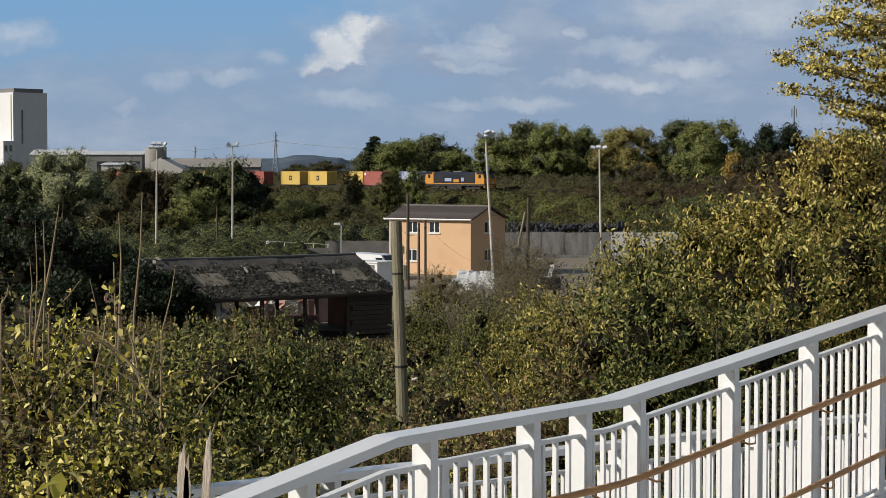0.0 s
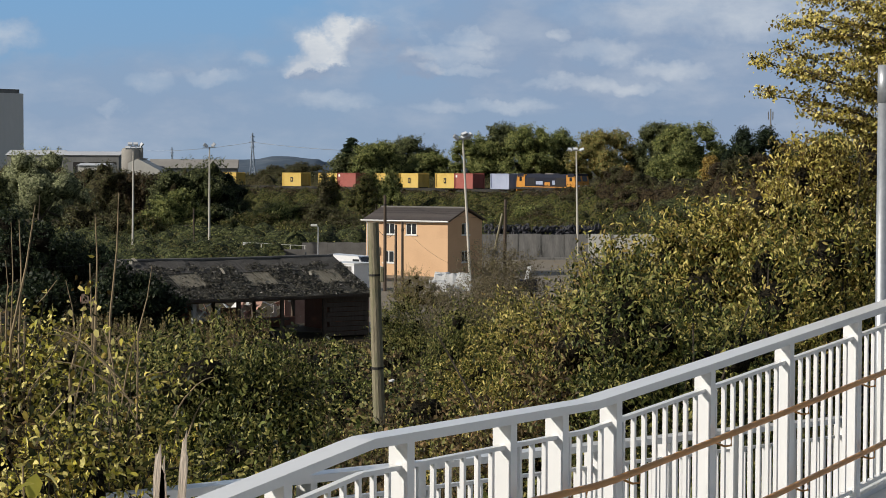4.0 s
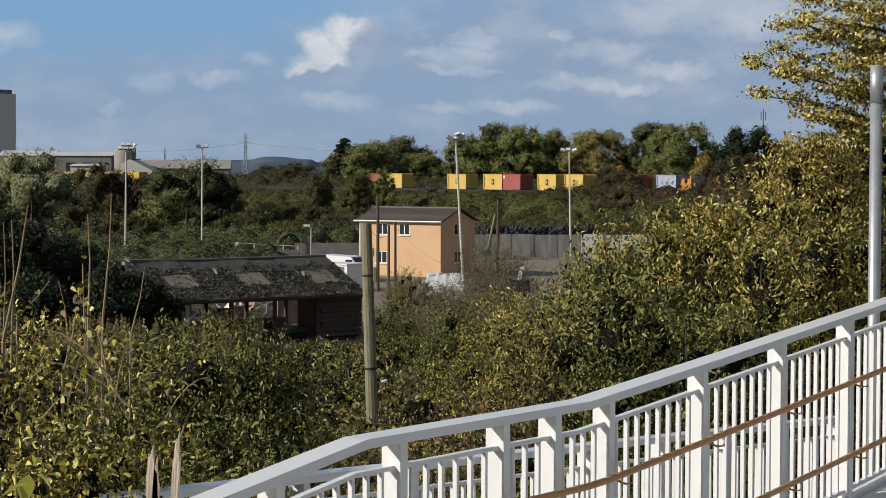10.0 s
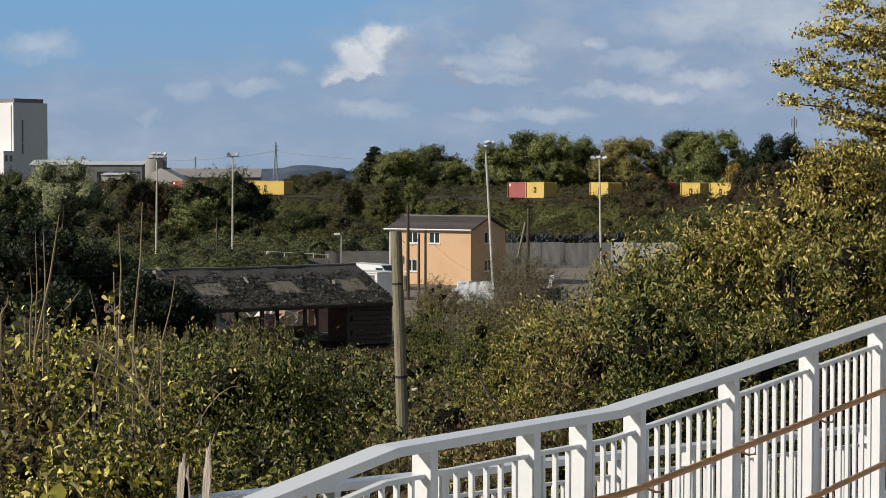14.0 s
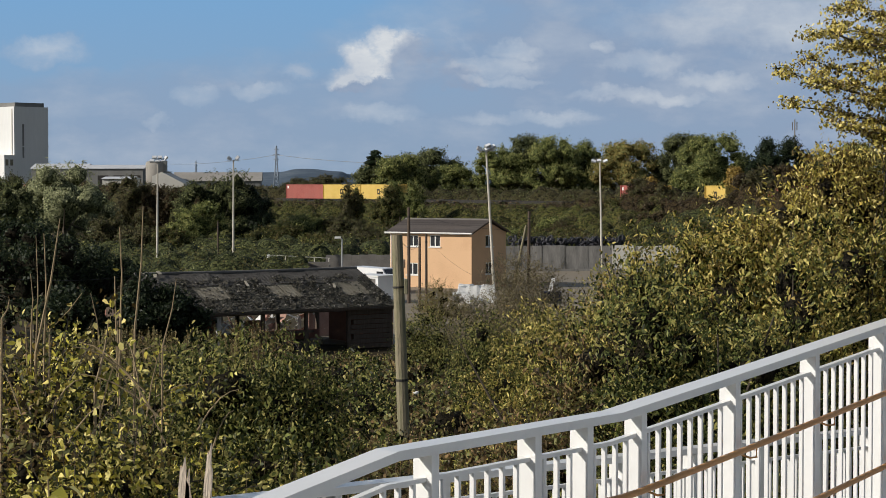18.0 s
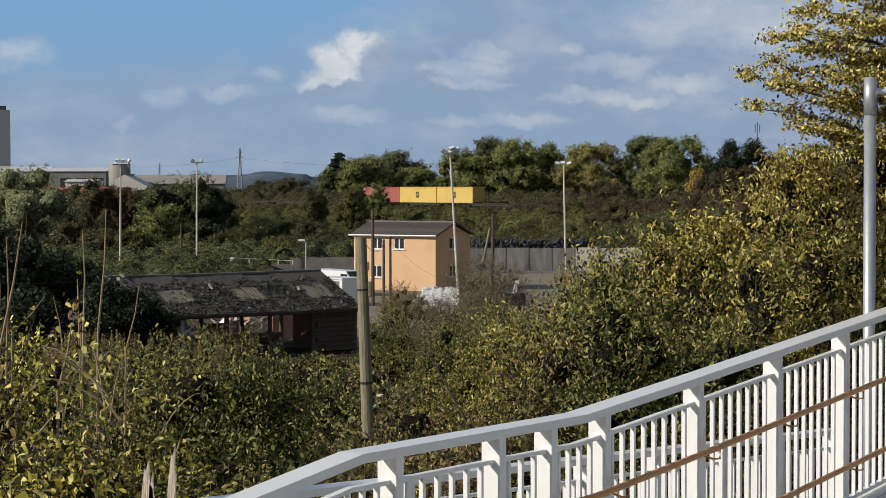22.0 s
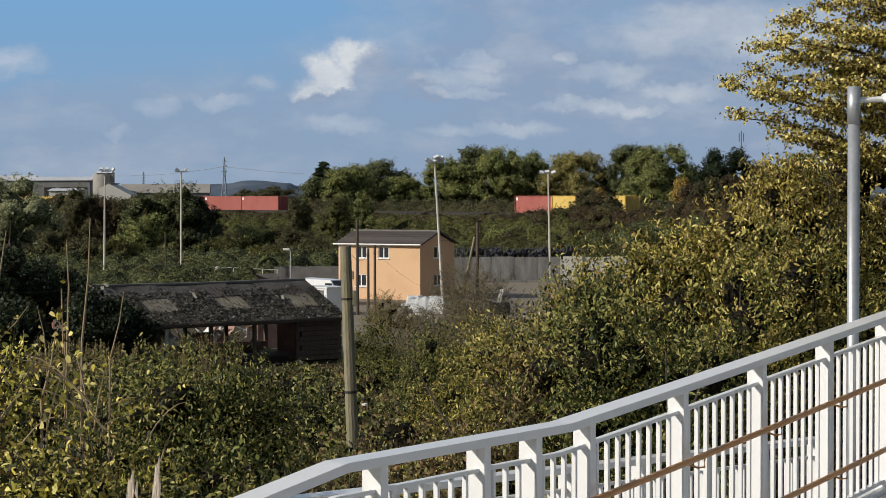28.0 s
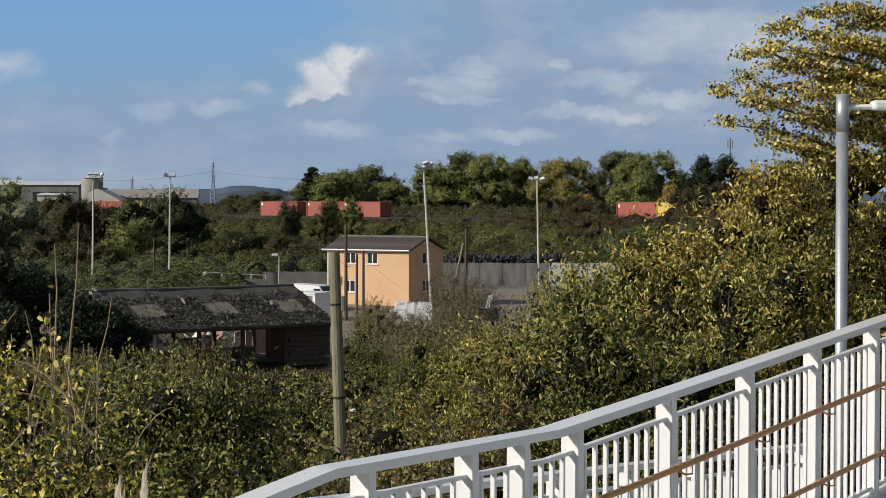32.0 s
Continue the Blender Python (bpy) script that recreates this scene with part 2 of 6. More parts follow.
# ---- building blocks ----
def link(name, bm, material, parent=None, smooth=False):
    me = bpy.data.meshes.new(name)
    bm.to_mesh(me)
    bm.free()
    for m in material if isinstance(material, (list, tuple)) else (material,):
        me.materials.append(m)
    if smooth:
        me.polygons.foreach_set("use_smooth", [True] * len(me.polygons))
    ob = new(name, me)
    ob.parent = parent
    return ob


def part(name, bm, material, parent, label="", smooth=False):
    ob = link(name, bm, material, parent, smooth)
    return tagged(ob, label) if label else ob


def thing(name, at, label, category, group="", turn=0.0, kind=""):
    ob = new(name)
    ob.matrix_basis = pose(*at, 0, 0, turn)
    return tagged(ob, label, category, group, kind)


def box(bm, lo, hi, bevel=0.0):
    made = bmesh.ops.create_cube(bm, size=1.0)["verts"]
    for v in made:
        v.co = Vector([lo[i] + (hi[i] - lo[i]) * (v.co[i] + 0.5) for i in range(3)])
    if bevel:
        edges = {e for v in made for e in v.link_edges}
        bmesh.ops.bevel(bm, geom=list(edges), offset=bevel, segments=2, affect="EDGES", profile=0.5)
    return bm


def boxes(*pairs, bevel=0.0):
    bm = bmesh.new()
    for lo, hi in pairs:
        box(bm, lo, hi, bevel)
    return bm


def tube(bm, pts, radii, sides=8):
    """A tube along pts, capped; radii: one or one for each point."""
    radii = [radii] * len(pts) if isinstance(radii, (int, float)) else radii
    pts = [Vector(p) for p in pts]
    rings = []
    for i, p in enumerate(pts):
        d = (pts[min(i + 1, len(pts) - 1)] - pts[max(i - 1, 0)]).normalized()
        a = d.cross(Vector((0, 0, 1)) if abs(d.z) < 0.9 else Vector((1, 0, 0))).normalized()
        b = d.cross(a)
        rings.append([bm.verts.new(p + (a * math.cos(k * math.tau / sides) + b * math.sin(k * math.tau / sides)) * radii[i]) for k in range(sides)])
    for r, q in zip(rings, rings[1:]):
        for k in range(sides):
            bm.faces.new((r[k], r[(k + 1) % sides], q[(k + 1) % sides], q[k]))
    bm.faces.new(rings[0][::-1]), bm.faces.new(rings[-1])
    return bm


def prism(bm, outline, axis, lo, hi):
    """An outline of (a, b) drawn out along an axis from lo to hi."""
    def put(a, b, c):
        return bm.verts.new({"x": (c, a, b), "y": (a, c, b), "z": (a, b, c)}[axis])
    f, g = [put(a, b, lo) for a, b in outline], [put(a, b, hi) for a, b in outline]
    n = len(outline)
    bm.faces.new(f), bm.faces.new(g[::-1])
    for i in range(n):
        bm.faces.new((f[i], g[i], g[(i + 1) % n], f[(i + 1) % n]))
    bmesh.ops.recalc_face_normals(bm, faces=bm.faces)
    return bm


def quads(name, verts, material, parent=None):
    """A mesh of loose leaves: verts is an array (leaves, corners, 3)."""
    n, c = verts.shape[:2]
    me = bpy.data.meshes.new(name)
    me.vertices.add(n * c), me.loops.add(n * c), me.polygons.add(n)
    me.vertices.foreach_set("co", np.ascontiguousarray(verts, dtype=np.float32).ravel())
    me.loops.foreach_set("vertex_index", np.arange(n * c, dtype=np.int32))
    me.polygons.foreach_set("loop_start", np.arange(0, n * c, c, dtype=np.int32))
    me.update(calc_edges=True)
    me.materials.append(material)
    ob = new(name, me)
    ob.parent = parent
    return ob


def unit(v):
    return v / np.maximum(np.linalg.norm(v, axis=-1, keepdims=True), 1e-9)


def leaves_at(rng, p, out, size, slim=0.55, droop=0.35, wild=0.8, full=False):
    """Bent leaf quads at the points p, facing roughly out."""
    n = len(p)
    normal = unit(out + wild * rng.normal(size=(n, 3)))
    along = unit(np.cross(normal, rng.normal(size=(n, 3))))
    along[:, 2] -= droop
    along = unit(along)
    side = unit(np.cross(normal, along))
    normal = np.cross(along, side)
    s = (size * (0.45 + 0.95 * rng.random(n) ** 1.4))[:, None]
    base, tip = p - along * s * 0.5, p + along * s * 0.5 - normal * s * 0.12
    if full:      # six-cornered leaf, folded a little along its rib
        a, b = p - along * s * 0.22 + normal * s * 0.1, p + along * s * 0.16 + normal * s * 0.06
        w = side * s * slim * 0.5
        return np.stack([base, a + w, b + w * 0.8, tip, b - w * 0.8, a - w], axis=1)
    mid = p + normal * s * 0.1 - along * s * 0.06
    return np.stack([base, mid + side * s * slim * 0.5, tip, mid - side * s * slim * 0.5], axis=1)


BALLS = {}


def cores(name, lobes, share, leaf, parent=None, fine=2, far=False):
    """The inner mass of lobes: a rough ball in each, share of its size, coloured dark for inner shade."""
    if fine not in BALLS:
        base = bmesh.new()
        bmesh.ops.create_icosphere(base, subdivisions=fine, radius=1.0)
        BALLS[fine] = np.array([q.co[:] for q in base.verts]), np.array([[q.index for q in t.verts] for t in base.faces])
        base.free()
    v, f = BALLS[fine]
    L = np.asarray(lobes, float)
    rng = np.random.default_rng(len(L))
    k = np.arange(len(L))[:, None]
    lump = 1 + 0.14 * np.sin(v[None, :, 0] * 6 + k) * np.sin(v[None, :, 1] * 5 + 2 * k) + 0.1 * np.sin(v[None, :, 2] * 9 + 3 * k) + 0.2 * rng.normal(size=(len(L), len(v))).clip(-1.5, 1.5)
    co = L[:, None, :3] + v[None] * L[:, None, 3:] * share * lump[..., None]
    tri = (f[None] + (np.arange(len(L)) * len(v))[:, None, None]).reshape(-1, 3)
    me = bpy.data.meshes.new(name)
    me.vertices.add(co.size // 3), me.loops.add(tri.size), me.polygons.add(len(tri))
    me.vertices.foreach_set("co", co.astype(np.float32).ravel())
    me.loops.foreach_set("vertex_index", tri.astype(np.int32).ravel())
    me.polygons.foreach_set("loop_start", np.arange(0, tri.size, 3, dtype=np.int32))
    me.update(calc_edges=True)
    me.materials.append(INNER_SHADE[leaf.name, far])
    ob = new(name, me)
    ob.parent = parent
    return tagged(ob, kind="stuff")


def sprigs(rng, p, d, size, sprig):
    """Each point becomes a twig's worth of leaves, strung along the twig."""
    m = len(p)
    axis = unit(d + 0.6 * rng.normal(size=(m, 3)) + np.array([0, 0, 0.25]))
    size = np.broadcast_to(np.asarray(size, float), (m,))[:, None, None]
    k = rng.random((m, sprig, 1)) - 0.5
    q = p[:, None] + axis[:, None] * k * size * 2.6 + rng.normal(size=(m, sprig, 3)) * size * 0.5
    return q.reshape(-1, 3), np.repeat(d, sprig, axis=0)


def lobes_leaves(rng, lobes, count, size, shell=0.34, front=0.0, sprig=9, **kw):
    """Leaves round the outside of ellipsoid lobes (x, y, z, rx, ry, rz), shared out by their surface. front: share of
    rear leaves turned to the camera's side.
    """
    lobes = np.array(lobes, dtype=float)
    w = (lobes[:, 3] * lobes[:, 5]) ** 0.9
    m = max(1, count // sprig)
    which = rng.choice(len(lobes), size=m, p=w / w.sum())
    d = unit(rng.normal(size=(m, 3)))
    d[:, 2] = np.where(d[:, 2] < -0.35, -d[:, 2], d[:, 2])
    d[:, 1] = np.where((d[:, 1] > 0.25) & (rng.random(m) < front), -d[:, 1], d[:, 1])
    bumps = 1 + 0.16 * np.sin(d[:, 0] * 7 + which) * np.sin(d[:, 1] * 6 + 2 * which) + 0.12 * np.sin(d[:, 2] * 11 + 3 * which)
    r = bumps * (1.08 - shell * rng.random(m) ** 1.3) + 0.06 * rng.normal(size=m)
    p = lobes[which, :3] + d * lobes[which, 3:] * r[:, None]
    p, d = sprigs(rng, p, d, size, sprig)
    return leaves_at(rng, p, d + np.array([-0.2, -0.15, 0.35]), size, **kw)


# ---- the railway's line ----
BEND, MID = 316.0, (-259.8, 180.0)        # radius and centre of the curve
S_LEFT, S_RIGHT = -150.0, 72.0          # where the curve runs out into straights


def line_at(s):
    """Place, heading at s metres along the line; the train runs towards growing s."""
    c = min(max(s, S_LEFT), S_RIGHT)
    a = 0.5917 - (c / BEND)              # bearing from the centre
    x, y = MID[0] + BEND * math.cos(a), MID[1] + BEND * math.sin(a)
    hx, hy = math.sin(a), -math.cos(a)
    return x + hx * (s - c), y + hy * (s - c), hx, hy


RAIL_Z = 5.45
LINE = np.array([line_at(s) for s in range(-900, 500, 4)])


def off_line(x, y):
    """Metres from the railway's middle, positive on the yard's side."""
    x, y = np.atleast_1d(x), np.atleast_1d(y)
    d2 = (x[:, None] - LINE[:, 0]) ** 2 + (y[:, None] - LINE[:, 1]) ** 2
    k = d2.argmin(axis=1)
    L = LINE[k]
    return (x - L[:, 0]) * L[:, 3] - (y - L[:, 1]) * L[:, 2]


def wave(x, y, s, k=0.0):
    return np.sin(x / s + k) * np.cos(y / s * 1.13 - 1.7 * k) + 0.5 * np.sin(x / s * 2.3 + y / s * 1.9 + k)


def land(x, y):
    x, y = np.atleast_1d(np.asarray(x, float)), np.atleast_1d(np.asarray(y, float))
    z = np.interp(y, [2.5, 6.0, 9.0, 15.0, 40.0, 70.0, 92.0, 104.0], [6.2, 6.0, 5.6, 5.0, 2.4, 1.0, 0.2, 0.0])
    rough = np.clip((y - 12) / 20, 0, 1) * np.clip((100 - y) / 15, 0, 1)
    z = z + 0.25 * rough * wave(x, y, 4.0)
    d = off_line(x, y)
    k = np.clip((26 - d) / 20, 0, 1)
    k = k * k * (3 - 2 * k)
    z = z * (1 - k) + 5.05 * k
    return np.where(y < -40, np.where(d > 0, 6.0, 5.05), z)


# ---- ground ----
def build_ground():
    rings = [0.5, 2, 3, 4, 5, 6, 7.5, 9, 11, 13, 16, 20, 25, 30, 36, 42, 50, 58, 67, 76, 86, 96, 106, 120, 140, 160, 180, 200, 215, 230,
             245, 260, 275, 290, 305, 320, 335, 350, 365, 380, 400, 430, 470, 520, 600, 750, 1000, 1500, 2400, 4800]
    fine = [a for a in np.arange(-24, 24.1, 1.0)]
    angles = fine + [a for a in np.arange(28, 332.1, 8.0)]
    pts = [(0.0, 0.0)] + [(r * math.sin(radians(a)), r * math.cos(radians(a))) for r in rings for a in angles]
    pts = np.array(pts)
    z = land(pts[:, 0], pts[:, 1])
    n = len(angles)
    faces = [(0, 1 + (k + 1) % n, 1 + k) for k in range(n)]
    for i in range(len(rings) - 1):
        a, b = 1 + i * n, 1 + (i + 1) * n
        faces += [(a + k, a + (k + 1) % n, b + (k + 1) % n, b + k) for k in range(n)]
    me = bpy.data.meshes.new("ground")
    me.from_pydata([(x, y, h) for (x, y), h in zip(pts, z)], [], faces)
    me.materials.append(M_SOIL)
    me.polygons.foreach_set("use_smooth", [True] * len(me.polygons))
    me.update()
    tagged(new("ground", me), "dark rough ground falling to the yard", kind="structure")
    yard = bmesh.new()
    prism(yard, [(-8, 112), (40, 112), (44, 216), (-14, 216)], "z", 0.02, 0.06)
    tagged(link("pavement", yard, M_YARD), "dusty pale yard surface", kind="structure")


build_ground()


def build_track():
    def strip(name, offs, z0, z1, material, label, s0=-700, s1=440):
        bm = bmesh.new()
        prev = None
        for s in range(s0, s1, 8):
            x, y, hx, hy = line_at(s)
            lx, ly = -hy, hx
            ring = [bm.verts.new((x + lx * o, y + ly * o, z)) for o, z in ((offs[0], z0), (offs[1], z1), (offs[2], z1), (offs[3], z0))]
            if prev:
                for k in range(3):
                    bm.faces.new((prev[k], ring[k], ring[k + 1], prev[k + 1]))
            prev = ring
        bmesh.ops.recalc_face_normals(bm, faces=bm.faces)
        tagged(link(name, bm, material), label, kind="structure")
    strip("track_bed", (-2.6, -1.7, 1.7, 2.6), 4.95, 5.29, M_BALLAST, "grey-brown stone ballast under the railway")
    for o in (-0.72, 0.72):
        strip("rail", (o - 0.05, o - 0.035, o + 0.035, o + 0.05), 5.27, RAIL_Z, M_STEEL, "rusty steel rail on ballast")


build_track()


# ---- the train ----
def corrugated(bm, length, z0, z1, y, flip, pitch=0.3, depth=0.05):
    """One ribbed long side of a container."""
    n = int(length / pitch) * 2
    xs = [-length / 2 + length * i / n for i in range(n + 1)]
    lo, hi = [], []
    for i, x in enumerate(xs):
        yy = y + (depth * flip if i % 2 else 0)
        lo.append(bm.verts.new((x, yy, z0))), hi.append(bm.verts.new((x, yy, z1)))
    for i in range(n):
        bm.faces.new((lo[i], lo[i + 1], hi[i + 1], hi[i]))


def container(length, height, paint, label):
    """A shipping container, its base at z = 0."""
    c = thing("shipping_container", (0, 0, 0), label, "container", "containers on the train")
    h, w, L = height, 1.22, length / 2
    for f in (-1, 1):
        bm = bmesh.new()
        corrugated(bm, length - 0.3, 0.14, h - 0.1, f * (w - 0.08), f)
        part("side_panel", bm, paint, c)
    bm = boxes(((-L, -w, 0), (L, -w + 0.1, 0.15)), ((-L, w - 0.1, 0), (L, w, 0.15)), ((-L, -w, h - 0.11), (L, -w + 0.08, h)), ((-L, w - 0.08, h - 0.11), (L, w, h)))
    for sx in (-1, 1):
        for sy in (-1, 1):
            box(bm, (sx * L - 0.08, sy * w - 0.08, 0), (sx * L + 0.08, sy * w + 0.08, h))
    part("frame", bm, paint, c)
    part("roof", boxes(((-L + 0.05, -w + 0.05, h - 0.06), (L - 0.05, w - 0.05, h - 0.02))), paint, c)
    part("floor", boxes(((-L + 0.05, -w + 0.05, 0.02), (L - 0.05, w - 0.05, 0.14))), M_BLACK, c)
    part("front_wall", boxes(((-L + 0.02, -w + 0.1, 0.1), (-L + 0.1, w - 0.1, h - 0.08))), paint, c)
    for k in (-1, 1):
        bm = boxes(((L - 0.08, min(0.02 * k, 1.12 * k), 0.12), (L - 0.02, max(0.02 * k, 1.12 * k), h - 0.1)))
        for q in (0.3, 0.8):
            tube(bm, [(L + 0.02, q * k, 0.15), (L + 0.02, q * k, h - 0.15)], 0.025, 5)
        part("door", bm, paint, c)
    if paint is M_YELLOW:
        # the owner's sign is drawn as a plain dark block
        part("sign_block", boxes(((-0.4, -w - 0.012, h * 0.32), (0.4, -w + 0.0, h * 0.68))), M_BLACK, c, "dark painted sign block")
        part("sign_bar", boxes(((-0.16, -w - 0.02, h * 0.42), (0.16, -w - 0.008, h * 0.58))), M_YELLOW, c)
    elif paint is M_RED:
        part("sign_block", boxes(((-L + 0.35, -w - 0.012, h * 0.72), (-L + 0.9, -w, h * 0.9))), M_UPVC, c, "small white painted panel")
    return c


def wheelset(parent, x, r):
    w = new("wheelset")
    w.parent = parent
    w.matrix_basis = pose(x, 0, r)
    for sy in (-0.75, 0.75):
        bm = bmesh.new()
        tube(bm, [(0, sy - 0.06, 0), (0, sy + 0.06, 0)], r, 14)
        part("wheel", bm, M_STEEL, w)
    bm = bmesh.new()
    tube(bm, [(0, -0.7, 0), (0, 0.7, 0)], 0.08, 6)
    part("axle", bm, M_STEEL, w)


def bogie_frames(parent, x, half, z0, z1):
    part("bogie_frame", boxes(*[((x - half, sy - 0.06, z0), (x + half, sy + 0.06, z1)) for sy in (-0.98, 0.98)], ((x - 0.25, -0.95, z0), (x + 0.25, 0.95, z1))), M_BLACK, parent)


WAGON = 20.6


def flat_wagon():
    w = thing("flat_wagon", (0, 0, 0), "empty-decked dark skeletal container flat wagon on bogies", "wagon", "wagons of the train")
    L = WAGON / 2 - 0.45
    bm = boxes(((-L, -1.15, 0.82), (L, -0.93, 0.97)), ((-L, 0.93, 0.82), (L, 1.15, 0.97)), ((-L, -0.2, 0.7), (L, 0.2, 0.92)))
    for sy in (-1.04, 1.04):
        prism(bm, [(-6, 0.83), (-4.5, 0.45), (4.5, 0.45), (6, 0.83)], "y", sy - 0.05, sy + 0.05)
    for x in np.linspace(-L + 0.2, L - 0.2, 8):
        box(bm, (x - 0.12, -1.15, 0.8), (x + 0.12, 1.15, 0.95))
    part("frame", bm, M_BLACK, w)
    for k in (-1, 1):
        part("headstock", boxes(((k * L - 0.12, -1.2, 0.72), (k * L + 0.12, 1.2, 1.02))), M_BLACK, w)
        for sy in (-0.87, 0.87):
            bm = bmesh.new()
            tube(bm, [(k * L, sy, 0.95), (k * (L + 0.4), sy, 0.95)], 0.16, 8)
            part("buffer", bm, M_BLACK, w)
        bogie_frames(w, k * (L - 2.4), 1.35, 0.35, 0.62)
        for d in (-0.9, 0.9):
            wheelset(w, k * (L - 2.4) + d, 0.42)
    return w


def locomotive():
    """A six-axle diesel, its front at x = 0, running to +x."""
    lo = thing("diesel_locomotive", (0, 0, 0), "dark blue and orange heavy diesel freight locomotive hauling containers", "locomotive")
    part("underframe", boxes(((-21.2, -1.32, 1.05), (-0.2, 1.32, 1.42))), M_BLACK, lo)
    bm = bmesh.new()
    prism(bm, [(-1.24, 1.4), (1.24, 1.4), (1.28, 3.1), (0.85, 3.66), (-0.85, 3.66), (-1.28, 3.1)], "x", -18.0, -3.3)
    part("body", bm, M_LOCOB, lo)
    for x0, x1, nose in ((-21.1, -18.0, -1), (-3.3, -0.3, 1)):
        cab = bmesh.new()
        out = [(x0, 1.4), (x1, 1.4), (x1, 2.35), (x1 - (0.45 if nose > 0 else 0), 3.5), (x1 - 0.7, 3.74), (x0 + 0.7, 3.74), (x0 + (0.45 if nose < 0 else 0), 3.5), (x0, 2.35)]
        prism(cab, out, "y", -1.3, 1.3)
        part("cab", cab, M_LOCOO, lo, "orange-yellow cab end")
        part("cab_roof", boxes(((x0 + 0.4, -1.32, 3.18), (x1 - 0.4, 1.32, 3.77)), bevel=0.06), M_LOCOB, lo, "dark blue cab roof")
        xm = (x0 + x1) / 2
        for sy in (-1, 1):
            part("cab_side_window", boxes(((xm - 0.4, sy * 1.3 - 0.012, 2.5), (xm + 0.45, sy * 1.3 + 0.012, 3.15))), M_PANE, lo)
        e = x1 if nose > 0 else x0
        for sy in (-0.62, 0.62):
            scr = bmesh.new()
            prism(scr, [(e - nose * 0.02, 2.5), (e + nose * 0.02, 2.5), (e - nose * 0.34, 3.35), (e - nose * 0.38, 3.35)], "y", sy - 0.45, sy + 0.45)
            part("windscreen", scr, M_PANE, lo)
            part("headlamp", boxes(((e - 0.03, sy - 0.16, 1.62), (e + 0.03, sy + 0.16, 1.86))), M_LAMP, lo)
        part("buffer_beam", boxes(((e - 0.15, -1.3, 0.7), (e + 0.15, 1.3, 1.35))), M_LOCOO, lo)
        for sy in (-0.87, 0.87):
            b = bmesh.new()
            tube(b, [(e, sy, 1.0), (e + nose * 0.45, sy, 1.0)], 0.22, 8)
            part("buffer", b, M_BLACK, lo)
    # side doors, grilles and the owner's plain coloured panel
    for sy in (-1, 1):
        for x0, x1 in ((-17.6, -14.4), (-6.9, -3.7)):
            bm = bmesh.new()
            for i in range(10):
                z = 1.62 + i * 0.145
                box(bm, (x0, sy * 1.26 - 0.03, z), (x1, sy * 1.26 + 0.03, z + 0.09))
            part("grille", bm, M_BLACK, lo)
        part("side_panel", boxes(((-14.0, sy * 1.26 - 0.02, 1.9), (-11.6, sy * 1.26 + 0.02, 2.5))), M_BLUE, lo, "pale lettering panel")
        part("side_panel", boxes(((-10.9, sy * 1.26 - 0.02, 1.75), (-9.0, sy * 1.26 + 0.02, 2.3))), M_LOCOO, lo, "orange panel")
        part("side_panel", boxes(((-8.2, sy * 1.26 - 0.02, 1.9), (-7.3, sy * 1.26 + 0.02, 2.6))), M_BLUE, lo, "pale lettering panel")
        part("handrail_stripe", boxes(((-17.9, sy * 1.25 - 0.02, 1.42), (-3.4, sy * 1.25 + 0.02, 1.56))), M_LOCOO, lo, "orange stripe")
    part("exhaust_silencer", boxes(((-11.8, -0.7, 3.6), (-9.0, 0.7, 3.84)), bevel=0.05), M_GREYROOF, lo)
    part("roof_fans", boxes(((-16.5, -0.7, 3.6), (-13.2, 0.7, 3.8)), bevel=0.05), M_BLACK, lo)
    part("fuel_tank", boxes(((-13.2, -1.2, 0.35), (-8.2, 1.2, 1.05)), bevel=0.1), M_BLACK, lo)
    for x in (-16.8, -4.6):
        bogie_frames(lo, x, 2.5, 0.5, 0.85)
        for d in (-1.9, 0, 1.9):
            wheelset(lo, x + d, 0.53)
    return lo


LOCO_S = 12.0        # where its front stands at the start
SPEED = 9.45
EASE = ([0, 3, 6, 10, 13, 21, 25, 32], [-0.4, -0.15, 0.45, 1.05, 0.95, 0.5, 0.1, 0.2])     # it gains and loses a little on the way, fitted to its place in view
DECK_Z = 0.98
# what the wagons carry: metres of its hind end behind the locomotive's front, size in feet, paint
LOADS = [(28.7, 20, "blue"), (40.9, 20, "red"), (47.2, 20, "yellow"), (59.2, 20, "yellow"), (68.3, 20, "yellow"), (80.2, 20, "red"), (86.4, 20, "yellow"),
         (98.5, 20, "yellow"), (120.0, 20, "yellow"), (126.0, 20, "red"), (213.4, 40, "yellow"), (225.8, 40, "yellow"), (238.1, 40, "red"),
         (329.8, 40, "red"), (342.1, 40, "red"), (357.6, 40, "red"), (401.0, 40, "yellow"), (413.3, 40, "red")]


def build_train():
    """Each vehicle or load, with the distance of its middle behind the locomotive's front and its height."""
    riders = [(locomotive(), 0.0, 0.0)]
    first = flat_wagon()
    for i in range(20):
        w = first if i == 0 else copy_thing(first, pose(0, 0, 0))
        riders.append((w, 21.6 + WAGON * (i + 0.5), 0.0))
    made = {}
    words = {"yellow": "sunlit yellow ribbed steel shipping container with dark sign", "red": "faded red ribbed steel shipping container on a wagon",
             "blue": "pale blue-grey ribbed steel shipping container behind the locomotive"}
    for back, feet, paint in LOADS:
        length = 6.06 if feet == 20 else 12.19
        key = (feet, paint)
